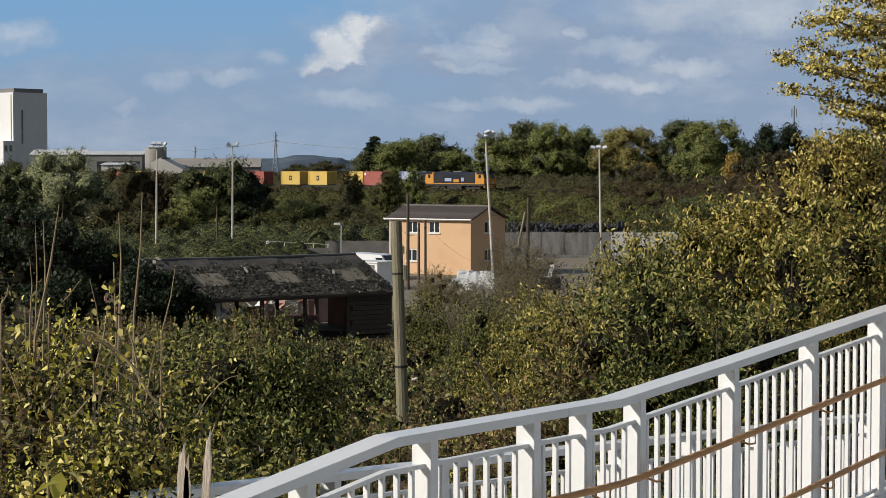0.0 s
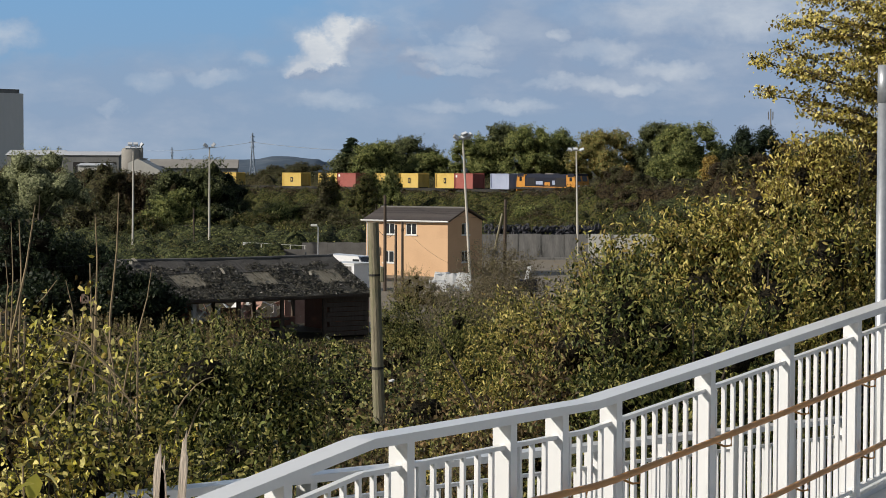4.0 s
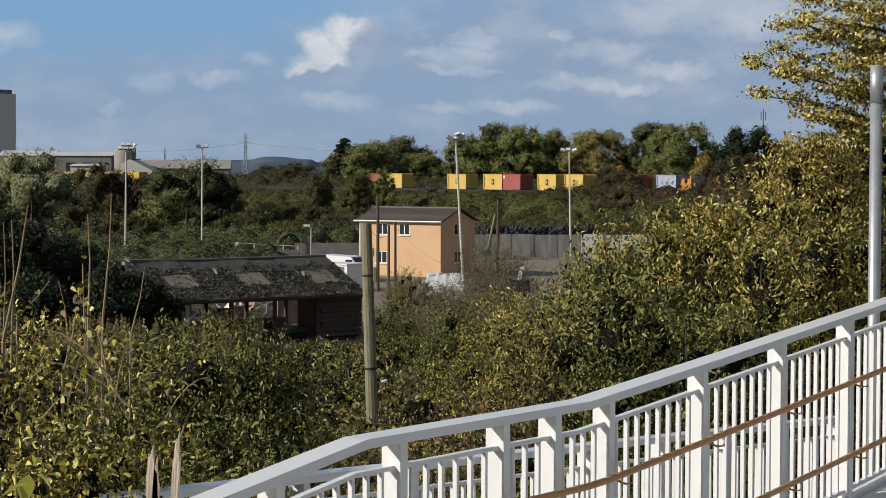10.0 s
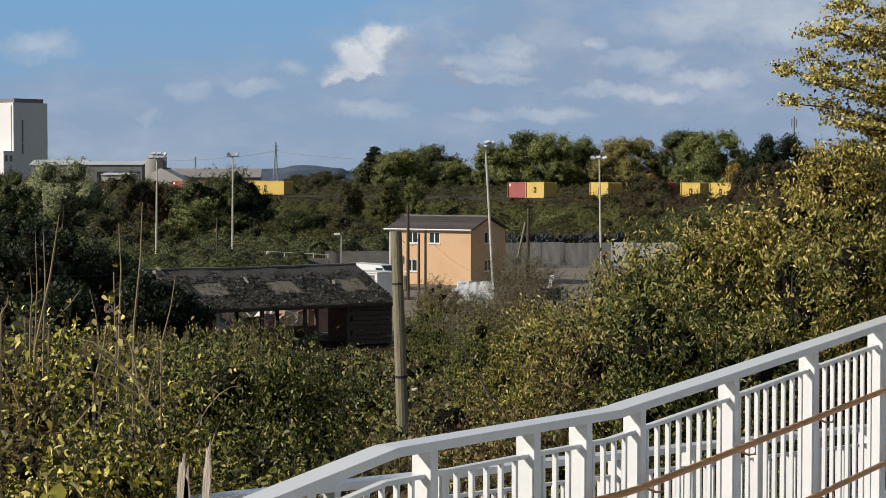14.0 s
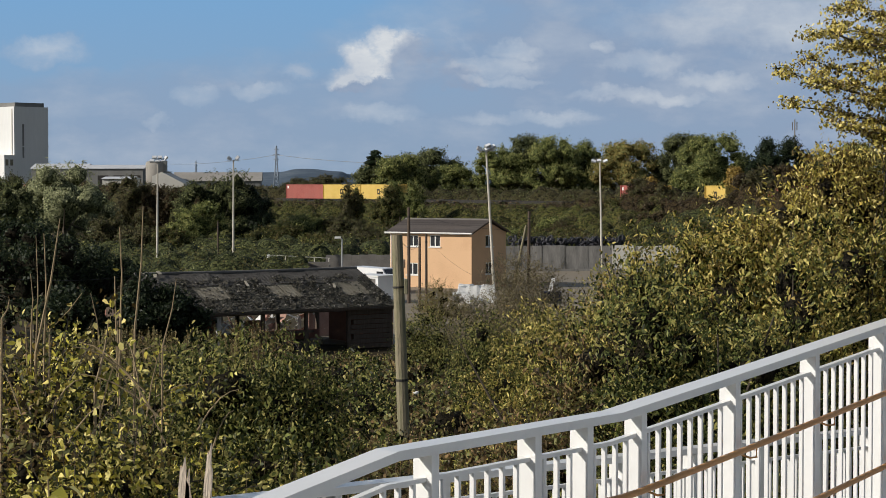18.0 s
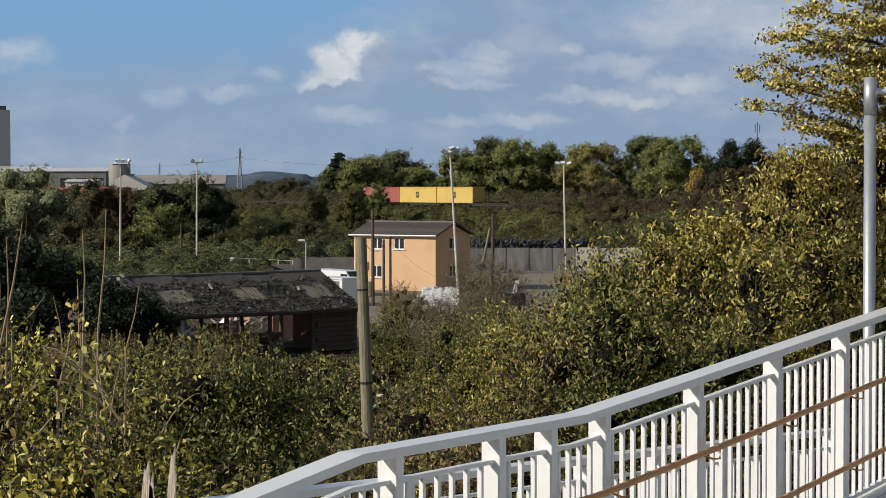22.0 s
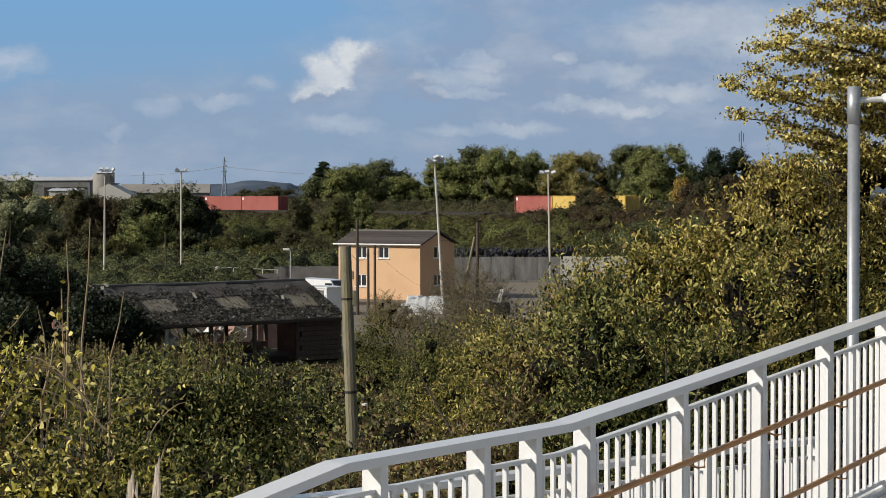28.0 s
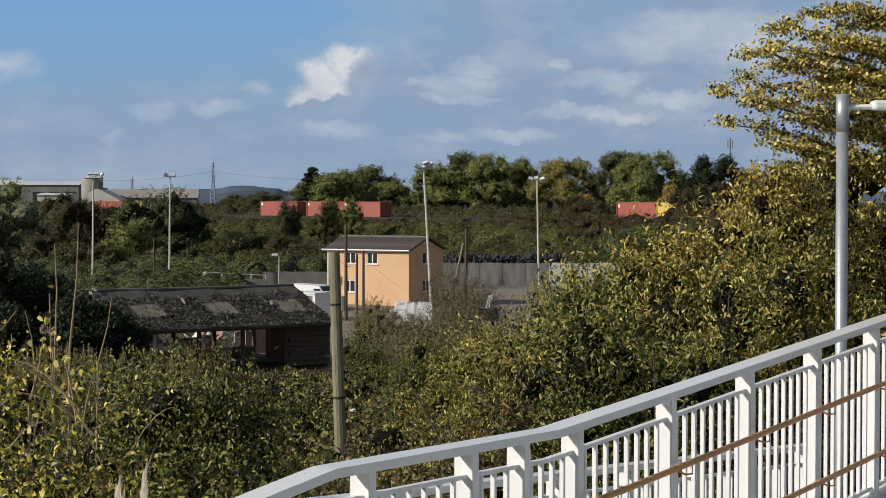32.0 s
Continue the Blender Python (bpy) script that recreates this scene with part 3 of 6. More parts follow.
        if key in made:
            c = copy_thing(made[key], pose(0, 0, 0))
        else:
            made[key] = c = container(length, 2.75 if feet == 20 else 2.9, {"yellow": M_YELLOW, "red": M_RED, "blue": M_BLUE}[paint], words[paint])
        riders.append((c, back - length / 2, DECK_Z))
    return riders


TRAIN = build_train()


# ---- far industry and hills ----
def far_things():
    # silo tower
    t = thing("silo_tower", (-226.57, 1000, 11.99), "tall pale concrete grain silo tower beyond the trees", "tower", turn=-45)
    t.location.z = 5
    part("shaft", boxes(((-19, 0, 0), (0, 21, 45.2))), M_SILO, t)
    part("parapet", boxes(((-17.5, 1.5, 45.2), (-1.5, 19.5, 47.4))), M_SHED, t)
    for z in (12, 24, 36):
        part("band", boxes(((-19.15, -0.15, z), (0.15, 21.15, z + 0.4))), M_SILO, t)
    part("downpipe", boxes(((-2.2, -0.4, 2), (-1.6, -0.05, 44))), M_PALEWALL, t)
    # dark strip laid on the face in place of a recess and its shade
    part("recess_strip", boxes(((-0.05, 5, 18), (0.1, 6, 36))), M_SHED, t)
    part("annexe", boxes(((-30, -8, 0), (3, -0.3, 19.5))), M_SILO, t)
    for y in (-6.4, -3.6):
        part("window", boxes(((2.95, y - 0.8, 14), (3.15, y + 0.8, 17.2))), M_PANE, t)

    def shed(x0, x1, d, top, ridge, walls, roof, turn, label):
        s = thing("warehouse", (x0, d, 5), label, "warehouse", turn=turn)
        L = (x1 - x0) / math.cos(radians(turn))
        h = top - 5
        part("wall", boxes(((0, 0, 0), (L, 18, h))), walls, s)
        bm = bmesh.new()
        prism(bm, [(-0.5, h), (18.5, h), (9, h + ridge)], "x", -0.5, L + 0.5)
        part("roof", bm, roof, s)
        for k in range(3):
            x = L * (0.2 + 0.28 * k)
            part("door", boxes(((x, -0.12, 0), (x + 4, 0.02, h * 0.75))), M_BLACK, s)
        return s
    shed(-132.06, -111.16, 700, 15.03, 1.5, M_SHED, M_SHEDROOF, 0, "grey warehouse with pale shallow roof")
    shed(-156.68, -136.26, 720, 15.19, 2.0, M_SHED, M_SHEDROOF, 0, "pale warehouse with low roof behind willows")
    shed(-115.39, -105.46, 640, 11.13, 0.8, M_PALEWALL, M_SHEDROOF, 0, "small white-roofed shed among trees")
    shed(-97.0, -66.0, 680, 10.4, 3.2, M_SHED, M_DUSTROOF, 4, "long grey-roofed industrial shed")
    g = thing("warehouse", (-101.66, 660, 9.60), "white gable-ended shed among bushes", "warehouse")
    g.location.z = 5
    bm = bmesh.new()
    prism(bm, [(0, 0), (11, 0), (11, 4.6), (3.4, 8.6), (0, 7)], "y", 0, 20)
    part("wall", bm, M_PALEWALL, g)
    part("roof", boxes(((3.4, -0.3, 8.5), (4.2, 20.3, 8.8))), M_GREYROOF, g)
    k = thing("storage_tower", (-109.16, 690, 9.60), "short round grey concrete storage tower", "tower")
    k.location.z = 5
    bm = bmesh.new()
    tube(bm, [(3.8, 3.8, 0), (3.8, 3.8, 12.0), (3.8, 3.8, 12.5), (3.8, 3.8, 12.8)], [3.75, 3.75, 3.3, 2.4], 28)
    part("shaft", bm, M_DUSTROOF, k, smooth=True)
    part("stair_shaft", boxes(((6.3, 1.6, 0), (7.9, 4.4, 12.9))), M_SHED, k)

    # pylons and their wires
    def pylon(at, h, label):
        p = thing("electricity_pylon", at, label, "pylon")
        bm = bmesh.new()
        w = h * 0.06
        for sx in (-1, 1):
            for sy in (-1, 1):
                tube(bm, [(sx * w, sy * w, 0), (sx * w * 0.34, sy * w * 0.34, h * 0.62), (sx * 0.3, sy * 0.3, h)], h * 0.011, 4)
        for i in range(9):
            z0, z1 = h * 0.1 * i, h * 0.1 * (i + 1)
            a, b = w * max(0.2, 1 - z0 / h), w * max(0.2, 1 - z1 / h)
            for s in (-1, 1):
                tube(bm, [(-a * s, -a, z0), (b * s, -b, z1)], h * 0.007, 4)
        part("lattice", bm, M_PYLON, p)
        for z, r in ((0.66, 0.07), (0.78, 0.085), (0.9, 0.06)):
            bm = bmesh.new()
            tube(bm, [(-h * r, 0, h * z), (0, 0, h * (z + 0.03)), (h * r, 0, h * z)], h * 0.009, 4)
            part("arm", bm, M_PYLON, p)
    pylon((-176.72, 2000, 5), 44, "tall grey steel lattice electricity pylon")
    pylon((-470.69, 3600, 5), 48, "distant grey steel lattice pylon")
    for (x0, y0, z0), (x1, y1, z1), sag in (((-375.64, 2600, 35.99), (-176.72, 2000, 39.45), 3), ((-176.72, 2000, 39.45), (20.60, 1500, 23.93), 3)):
        bm = bmesh.new()
        tube(bm, [(x0 + (x1 - x0) * k / 12, y0 + (y1 - y0) * k / 12, z0 + (z1 - z0) * k / 12 - sag * 4 * (k / 12) * (1 - k / 12)) for k in range(13)], 0.28, 4)
        tagged(link("power_line", bm, M_PYLON), "thin sagging overhead power line", "cable")
    # hills on the skyline
    def hill(x0, x1, y, pts, name):
        bm = bmesh.new()
        xs = np.linspace(x0, x1, 90)
        rows = []
        for depth, k in ((-260, 0.0), (-120, 0.72), (0, 1.0), (400, 0.6)):
            rows.append([bm.verts.new((x, y + depth, 4 + k * (np.interp(x, *pts) + 1.6 * wave(np.float64(x), y + depth, 37.0)))) for x in xs])
        for r, q in zip(rows, rows[1:]):
            for i in range(len(xs) - 1):
                bm.faces.new((r[i], r[i + 1], q[i + 1], q[i]))
        tagged(link(name, bm, M_HILL, smooth=True), "wooded hill on the skyline, tinted blue for haze", kind="structure")
    hill(-410.03, -105.55, 3400, ([-410.03, -359.28, -288.24, -267.94, -227.34, -181.67, -164.42, -105.55], [18, 24, 25, 29, 31, 28, 17, 8]), "backdrop")
    hill(-1413.73, -434.63, 4000, ([-1413.73, -816.72, -434.63], [24, 22, 26]), "backdrop")
    hill(-280.84, 1649.91, 4200, ([-280.84, 145.43, 1649.91], [26, 24, 30]), "backdrop")


far_things()


# ---- the yard ----
def cottage():
    """The two-storey rendered house."""
    h = thing("house", (2.49, 170, 0.21), "two-storey buff rendered house with brown tiled gable roof", "house", turn=-33)
    h.location.z = 0
    L, W, E, R = 8.9, 5.95, 5.13, 1.05        # length, width, eaves, rise
    th = 0.25

    # front wall (y = 0) with two upper windows and lower ones; x runs to -L
    holes = [(-4.5, -3.35, 3.8, 4.85), (-6.9, -5.75, 3.8, 4.85), (-7.0, -5.8, 1.2, 2.3)]
    xs = sorted({-L, 0.0, *[a for q in holes for a in q[:2]]})
    pieces = []
    for x0, x1 in zip(xs, xs[1:]):
        inside = sorted([(q[2], q[3]) for q in holes if q[0] <= x0 and q[1] >= x1])
        z = 0.0
        for a, b in inside:
            pieces.append(((x0, 0, z), (x1, th, a)))
            z = b
        pieces.append(((x0, 0, z), (x1, th, E)))
    part("front_wall", boxes(*pieces), M_BUFF, h)
    part("back_wall", boxes(((-L, W - th, 0), (0, W, E))), M_BUFF, h)
    gh = [(2.4, 3.7, 3.8, 4.85), (2.4, 3.6, 1.3, 2.35)]
    for x, name in ((-L, "gable_wall"), (-th, "gable_wall")):
        bm = bmesh.new()
        if x == -L:
            prism(bm, [(th, 0), (W - th, 0), (W - th, E), (W / 2, E + R - 0.12), (th, E)], "x", x, x + th)
        else:
            for lo, hi in (((x, th, 0), (x + th, 2.4, E)), ((x, 3.7, 0), (x + th, W - th, E)), ((x, 2.4, 0), (x + th, 3.7, 1.3)), ((x, 2.4, 2.35), (x + th, 3.7, 3.8)), ((x, 2.4, 4.85), (x + th, 3.7, E))):
                box(bm, lo, hi)
            prism(bm, [(th, E + 0.002), (W - th, E + 0.002), (W / 2, E + R - 0.12)], "x", x, x + th)
        part(name, bm, M_BUFF, h)

    def window(a, b, z0, z1, side):
        w = new("window")
        w.parent = h
        put = (lambda u, v, z: (u, v, z)) if side == "front" else (lambda u, v, z: (-v, u, z))

        def slab(u0, u1, v0, v1, z0, z1):
            p, q = put(u0, v0, z0), put(u1, v1, z1)
            return tuple(map(min, p, q)), tuple(map(max, p, q))
        f = 0.07
        m = (a + b) / 2
        part("window_frame", boxes(slab(a, b, 0.04, 0.11, z1 - f, z1), slab(a, b, 0.04, 0.11, z0, z0 + f), slab(a, a + f, 0.04, 0.11, z0 + f, z1 - f), slab(b - f, b, 0.04, 0.11, z0 + f, z1 - f), slab(m - 0.05, m + 0.05, 0.03, 0.11, z0 + f, z1 - f)), M_UPVC, w)
        for u0, u1 in ((a + f, m - 0.05), (m + 0.05, b - f)):
            part("pane", boxes(slab(u0, u1, 0.07, 0.085, z0 + f, z1 - f)), M_PANE, w)
        part("window_sill", boxes(slab(a - 0.08, b + 0.08, -0.1, 0.04, z0 - 0.08, z0)), M_UPVC, w)
    for q in holes:
        window(*q, "front")
    for q in gh:
        window(*q, "side")
    # roof slopes of tile courses
    over = 0.35
    for side in (0, 1):
        r = new("roof")
        r.parent = h
        for i in range(13):
            k0, k1 = i / 13, (i + 1) / 13 + 0.02
            y0, y1 = -over + (W / 2 + over) * k0, -over + (W / 2 + over) * k1
            z0, z1 = E - 0.1 + (R + 0.12) * k0, E - 0.1 + (R + 0.12) * k1
            bm = bmesh.new()
            o = [(y0, z0), (y1, z1), (y1, z1 + 0.05), (y0, z0 + 0.09)]
            prism(bm, [((W - a) if side else a, b) for a, b in o], "x", -L - 0.3, 0.3)
            part("tile_course", bm, M_TILE, r)
    bm = bmesh.new()
    tube(bm, [(-L - 0.3, W / 2, E + R + 0.06), (0.3, W / 2, E + R + 0.06)], 0.11, 8)
    part("ridge", bm, M_GREYROOF, h)
    part("fascia", boxes(((-L - 0.3, -over - 0.03, E - 0.17), (0.3, -over, E - 0.05))), M_UPVC, h, "white fascia board")
    bm = bmesh.new()
    tube(bm, [(-L - 0.3, -over - 0.09, E - 0.06), (0.3, -over - 0.09, E - 0.06)], 0.06, 8)
    part("gutter", bm, M_UPVC, h)
    for a, b in (((-over, E - 0.16), (W / 2, E + R - 0.02)), ((W + over, E - 0.16), (W / 2, E + R - 0.02))):
        bm = bmesh.new()
        prism(bm, [a, b, (b[0], b[1] + 0.15), (a[0], a[1] + 0.15)], "x", 0.27, 0.31)
        part("bargeboard", bm, M_DARKWOOD, h)
    bm = bmesh.new()
    tube(bm, [(-L + 0.2, -0.1, 0), (-L + 0.2, -0.1, E - 0.3), (-L + 0.2, -over - 0.05, E - 0.1)], 0.05, 6)
    part("downpipe", bm, M_UPVC, h)
    part("meter_box", boxes(((-7.9, -0.16, 1.9), (-7.3, 0, 2.6)), bevel=0.02), M_UPVC, h)


cottage()


def barn():
    b = thing("barn", (-2.86, 110, 1.06), "long open-fronted derelict barn with mossy sheet roof", "barn", turn=33)
    b.location.z = 0
    L, S, E, R = 14.4, 4.4, 2.55, 1.95      # length, half span, eaves, rise
    # the roof's sheets, uneven along the slope, on either side of the ridge
    rng = np.random.default_rng(5)
    n = 16
    lights = {1, 2, 6, 7, 11, 12}
    for k in range(n):
        x0, x1 = -L + L * k / n, -L + L * (k + 1) / n
        for row in range(3):
            s0, s1 = row / 3, (row + 1) / 3
            lit = (n - 1 - k) in lights and row == 1
            for back in (0, 1):
                bm = bmesh.new()
                m = 8
                lo, hi = [], []
                tilt = rng.uniform(-0.02, 0.02)
                for i in range(m + 1):
                    x = x0 - 0.02 + (x1 - x0 + 0.04) * i / m
                    w = 0.005 * (1 if i % 2 else -1)
                    for a, lst, up in ((s0 - 0.02, lo, 0.05), (s1 + 0.01, hi, 0.0)):
                        y = -0.4 + (S + 0.4) * a
                        z = E - 0.1 + (R + 0.1) * a + w + up + tilt + 0.03 * math.sin(k * 1.3 + a * 3) - 0.06 * math.sin(math.pi * k / n) * a
                        lst.append(bm.verts.new((x, 2 * S - y if back else y, z)))
                for i in range(m):
                    bm.faces.new((lo[i], lo[i + 1], hi[i + 1], hi[i]))
                bmesh.ops.solidify(bm, geom=bm.faces[:], thickness=0.015)
                part("roof_light" if lit and not back else "roof_sheet", bm, M_SKYLIGHT if lit and not back else (M_GREYROOF if row == 2 else M_MOSSROOF), b)
    bm = bmesh.new()
    tube(bm, [(-L, S, E + R + 0.02), (-L / 2, S, E + R - 0.03), (0, S, E + R + 0.02)], 0.09, 8)
    part("ridge", bm, M_GREYROOF, b)
    # timber frame
    for i, x in enumerate(np.linspace(-L + 0.3, -0.3, 6)):
        part("post", boxes(((x - 0.1, -0.02, 0), (x + 0.1, 0.18, E - 0.1)), bevel=0.01), M_CONC2 if i == 1 else M_DARKWOOD, b)
        part("post", boxes(((x - 0.1, 2 * S - 0.2, 0), (x + 0.1, 2 * S, E - 0.1))), M_DARKWOOD, b)
        bm = bmesh.new()
        for a, c in (((x, 0.08, E - 0.15), (x, S, E + R - 0.2)), ((x, 2 * S - 0.08, E - 0.15), (x, S, E + R - 0.2)), ((x, 0.08, E - 0.15), (x, 2 * S - 0.08, E - 0.15))):
            tube(bm, [a, c], 0.07, 4)
        part("truss", bm, M_DARKWOOD, b)
    part("eaves_beam", boxes(((-L, -0.06, E - 0.28), (0, 0.1, E - 0.1))), M_DARKWOOD, b)
    part("eaves_board", boxes(((-L - 0.05, -0.46, E - 0.2), (0.05, -0.42, E - 0.03))), M_DARKWOOD, b)
    # rear wall with gaps of daylight, brick end
    for x0, x1, z1 in ((-L, -7.2, 2.3), (-7.2, -5.4, 0.5), (-5.4, -4.4, 1.3), (-4.4, -0.3, 0.6)):
        part("back_wall", boxes(((x0, 2 * S - 0.35, 0), (x1, 2 * S - 0.22, z1))), M_BRICKISH, b)
    part("end_wall", boxes(((-0.22, 0.2, 0), (0, 7.4, E - 0.1))), M_BRICKISH, b)
    part("end_wall", boxes(((-L, 0.2, 0), (-L + 0.22, 2 * S - 0.4, E - 0.1))), M_DARKWOOD, b)
    bm = bmesh.new()
    prism(bm, [(0.1, E - 0.1), (2 * S - 0.1, E - 0.1), (S, E + R - 0.15)], "x", -0.2, -0.1)
    part("gable_boards", bm, M_DARKWOOD, b)
    # front boarding at the near end: planks
    for i in range(8):
        part("plank", boxes(((-3.1 + 0.15 * (i % 3), -0.05, 0.1 + i * 0.28), (-0.2, 0.0, 0.35 + i * 0.28)), bevel=0.01), M_DARKWOOD, b)
    for z in (0.55, 1.15):
        part("rail", boxes(((-9.2, -0.03, z), (-5.4, 0.03, z + 0.14))), M_DARKWOOD, b)
    part("board", boxes(((-0.5, 9.4, 0.0), (1.0, 9.46, 1.7))), M_PINKISH, b, "faded pink board standing behind the barn")
    rg = np.random.default_rng(15)
    for count, size, m, label, lo in ((9000, 0.17, M_MOSS, "dark moss cushions on the roof", -0.5), (2400, 0.12, M_LICHEN, "grey lichen crust on the roof", 0.0)):
        x, a = -L * rg.random(count), rg.random(count) ** 1.05
        p = np.stack([x, -0.4 + (S + 0.4) * a, E - 0.05 + (R + 0.1) * a + 0.03 * np.sin(x * 1.44 + a * 3) - 0.06 * np.sin(-math.pi * x / L) * a + 0.06], axis=1)
        keep = np.sin(x * 2.1 + a * 9) + np.sin(x * 5.3 - a * 4) + rg.normal(size=count) > lo
        col = np.floor((-x) / (L / 16))
        keep &= (a < 0.8 + 0.05 * np.sin(x * 3)) & ~(np.isin(col, [1, 2, 6, 7, 11, 12]) & (a > 0.33) & (a < 0.68) & (rg.random(count) < 0.9))
        crust = quads("roof_crust", leaves_at(rg, p[keep], np.tile([0, -0.35, 1.0], (keep.sum(), 1)), size, slim=0.9, droop=0, wild=0.35), m, b)
        tagged(crust, label, kind="stuff")
    rg = np.random.default_rng(17)
    for i, (x, a, w, l) in enumerate(((-13.9, 0.93, 0.25, 0.5), (-13.4, 0.88, 0.2, 0.4), (-13.0, 0.95, 0.2, 0.4), (-8.3, 0.62, 0.14, 0.7), (-2.9, 0.5, 0.15, 0.5))):
        bm = boxes(((-w / 2, -l / 2, 0), (w / 2, l / 2, 0.02)))
        bit = part("broken_sheet", bm, M_SKYLIGHT, b, "pale broken piece of roof sheet")
        bit.matrix_basis = pose(x, -0.4 + (S + 0.4) * a, E + 0.06 + (R + 0.1) * a, 24, 0, rg.uniform(-40, 40))
    # broken sheets and pallets stacked pale behind the barn, placed to fit the view
    rng = np.random.default_rng(9)
    for i in range(66):
        p = thing("scrap_board", (0, 0, 0), "pale broken board heaped behind the barn", "board", "scrap in the barn")
        w, l = rng.uniform(0.12, 0.6), rng.uniform(0.7, 1.9)
        part("plank", boxes(((-l / 2, -w / 2, 0), (l / 2, w / 2, 0.03))), (M_TARP, M_PALEWALL, M_PINKISH)[i % 3], p)
        p.matrix_basis = b.matrix_basis @ pose(rng.uniform(-6.6, 1.6), rng.uniform(9.3, 11.6), 0.1 + i * 0.022, rng.uniform(-50, 50), rng.uniform(-60, 60), rng.uniform(-70, 70))
    return b


barn()


def pole(name, foot, top, r0, r1, material, label, category="pole", group="", bands=()):
    p = thing(name, foot, label, category, group)
    d = Vector(top) - Vector(foot)
    bm = bmesh.new()
    tube(bm, [(0, 0, -0.3), tuple(d * 0.5), tuple(d)], [r0, (r0 + r1) / 2, r1], 12)
    part("shaft", bm, material, p, smooth=False)
    for k, w in bands:
        c = d * k
        bm = bmesh.new()
        tube(bm, [tuple(c - d.normalized() * w / 2), tuple(c + d.normalized() * w / 2)], r0 * (1 - k) + r1 * k + 0.012, 12)
        part("band", bm, M_BLACK, p)
    return p


def floodlight_mast(foot, top, heads, turn, label):
    p = pole("floodlight_mast", foot, top, 0.14, 0.075, M_MASTP, label, "floodlight", "floodlight masts")
    d = Vector(top) - Vector(foot)
    bm = bmesh.new()
    c, s = math.cos(radians(turn)), math.sin(radians(turn))
    span = 0.75
    tube(bm, [(d.x - c * span, d.y - s * span, d.z), (d.x + c * span, d.y + s * span, d.z)], 0.05, 6)
    part("crossbar", bm, M_GALV, p)
    for o, up, tilt, roll in heads:
        hd = part("lamp_head", boxes(((-0.26, -0.1, -0.17), (0.26, 0.1, 0.17)), bevel=0.04), M_GALV, p)
        hd.matrix_basis = Matrix.Translation((d.x + c * o, d.y + s * o, d.z + up)) @ pose(0, 0, 0, tilt, roll, turn)
        gl = part("lamp_glass", boxes(((-0.22, -0.12, -0.14), (0.22, -0.101, 0.14))), M_LAMP, hd)
    return p


def ground_at(x, y):
    return float(land(x, y)[0])


def masts():
    for fx, fd, tx, ty, heads, turn, label in (
            (-151.6, 205, -151.0, -11.3, [(-0.6, 0.1, -35, 0), (0.0, 0.1, -35, 0), (0.6, 0.12, -35, 0), (-0.35, 0.5, -35, 0), (0.25, 0.5, -35, 0), (0.85, 0.4, -35, -50)], 10, "tall slim floodlight mast with five lamps"),
            (-111.3, 215, -111.0, -12.2, [(-0.45, 0.2, -20, 38), (0.45, 0.25, -20, -48)], 20, "tall slim floodlight mast with two splayed lamps"),
            (26.9, 158, 22.4, -17.0, [(-0.62, 0.12, -30, 38), (0.1, 0.1, -60, -20), (0.6, 0.3, -60, -35), (0.15, 0.4, -60, -20)], 25, "leaning floodlight mast with four lamps"),
            (83.6, 205, 82.4, -11.0, [(-0.7, 0.1, -40, 20), (-0.1, 0.15, -40, 0), (0.6, 0.1, -40, -20)], 0, "tall slim floodlight mast with three lamps")):
        foot = (fx / 1000 * fd, fd, 0.0)
        top = (tx / 1000 * fd, fd, 9.6 - ty / 1000 * fd)
        floodlight_mast(foot, top, heads, turn, label)
    # old wooden poles round the house
    for fx, tx, ty, d, r, label in ((-18.5, -18.5, 12.8, 150, 0.14, "dark wooden telegraph pole beside the house"), (-12.8, -12.8, 28.4, 140, 0.11, "short dark wooden pole by the house"),
                                    (-9.3, -9.3, 26.9, 140, 0.11, "short dark wooden pole by the house"), (44.8, 45.1, 14.9, 180, 0.17, "dark wooden pole with a leaning strut"),
                                    (-119.4, -119.4, 20.0, 200, 0.1, "thin weathered wooden post"), (-117.3, -117.3, 39.4, 200, 0.14, "short pale weathered wooden post")):
        pole("wooden_pole", (fx / 1000 * d, d, 0), (tx / 1000 * d, d, 9.6 - ty / 1000 * d), r, r * 0.8, M_DARKWOOD, label, "pole", bands=((0.9, 0.1),))
    pole("pole_strut", (6.66, 180, 0.04), (7.84, 180, 5.57), 0.13, 0.11, M_WOOD, "pale wooden strut leaning on a pole", "strut")
    an = thing("radio_mast", (77.73, 420, 5.4), "slim dark radio mast behind the trees", "mast")
    bm = bmesh.new()
    tube(bm, [(0, 0, 0), (0, 0, 18.2)], [0.3, 0.14], 6)
    part("shaft", bm, M_SHED, an)
    for k in (-0.5, 0.5):
        part("aerial", boxes(((k - 0.1, -0.1, 15.8), (k + 0.1, 0.1, 17.6))), M_SHED, an)
    # the near pole
    foot = (-0.79, 40.0, ground_at(-0.79, 40.0))
    pole("utility_pole", foot, (-0.99, 40, 8.51), 0.135, 0.115, M_WOOD, "weathered greenish wooden utility pole among brambles", "pole", bands=((0.18, 0.04), (0.5, 0.05), (0.82, 0.04)))
    bx = thing("junction_box", (-0.82, 39.85, 7.46), "small grey box strapped to the utility pole", "box")
    part("body", boxes(((-0.02, -0.04, -0.2), (0.06, 0.04, 0.12)), bevel=0.015), M_WOOD, bx)
    # little street lamp by the yard
    sl = thing("street_lamp", (-10.21, 190, 0), "small street lamp with white hooded head", "street lamp")
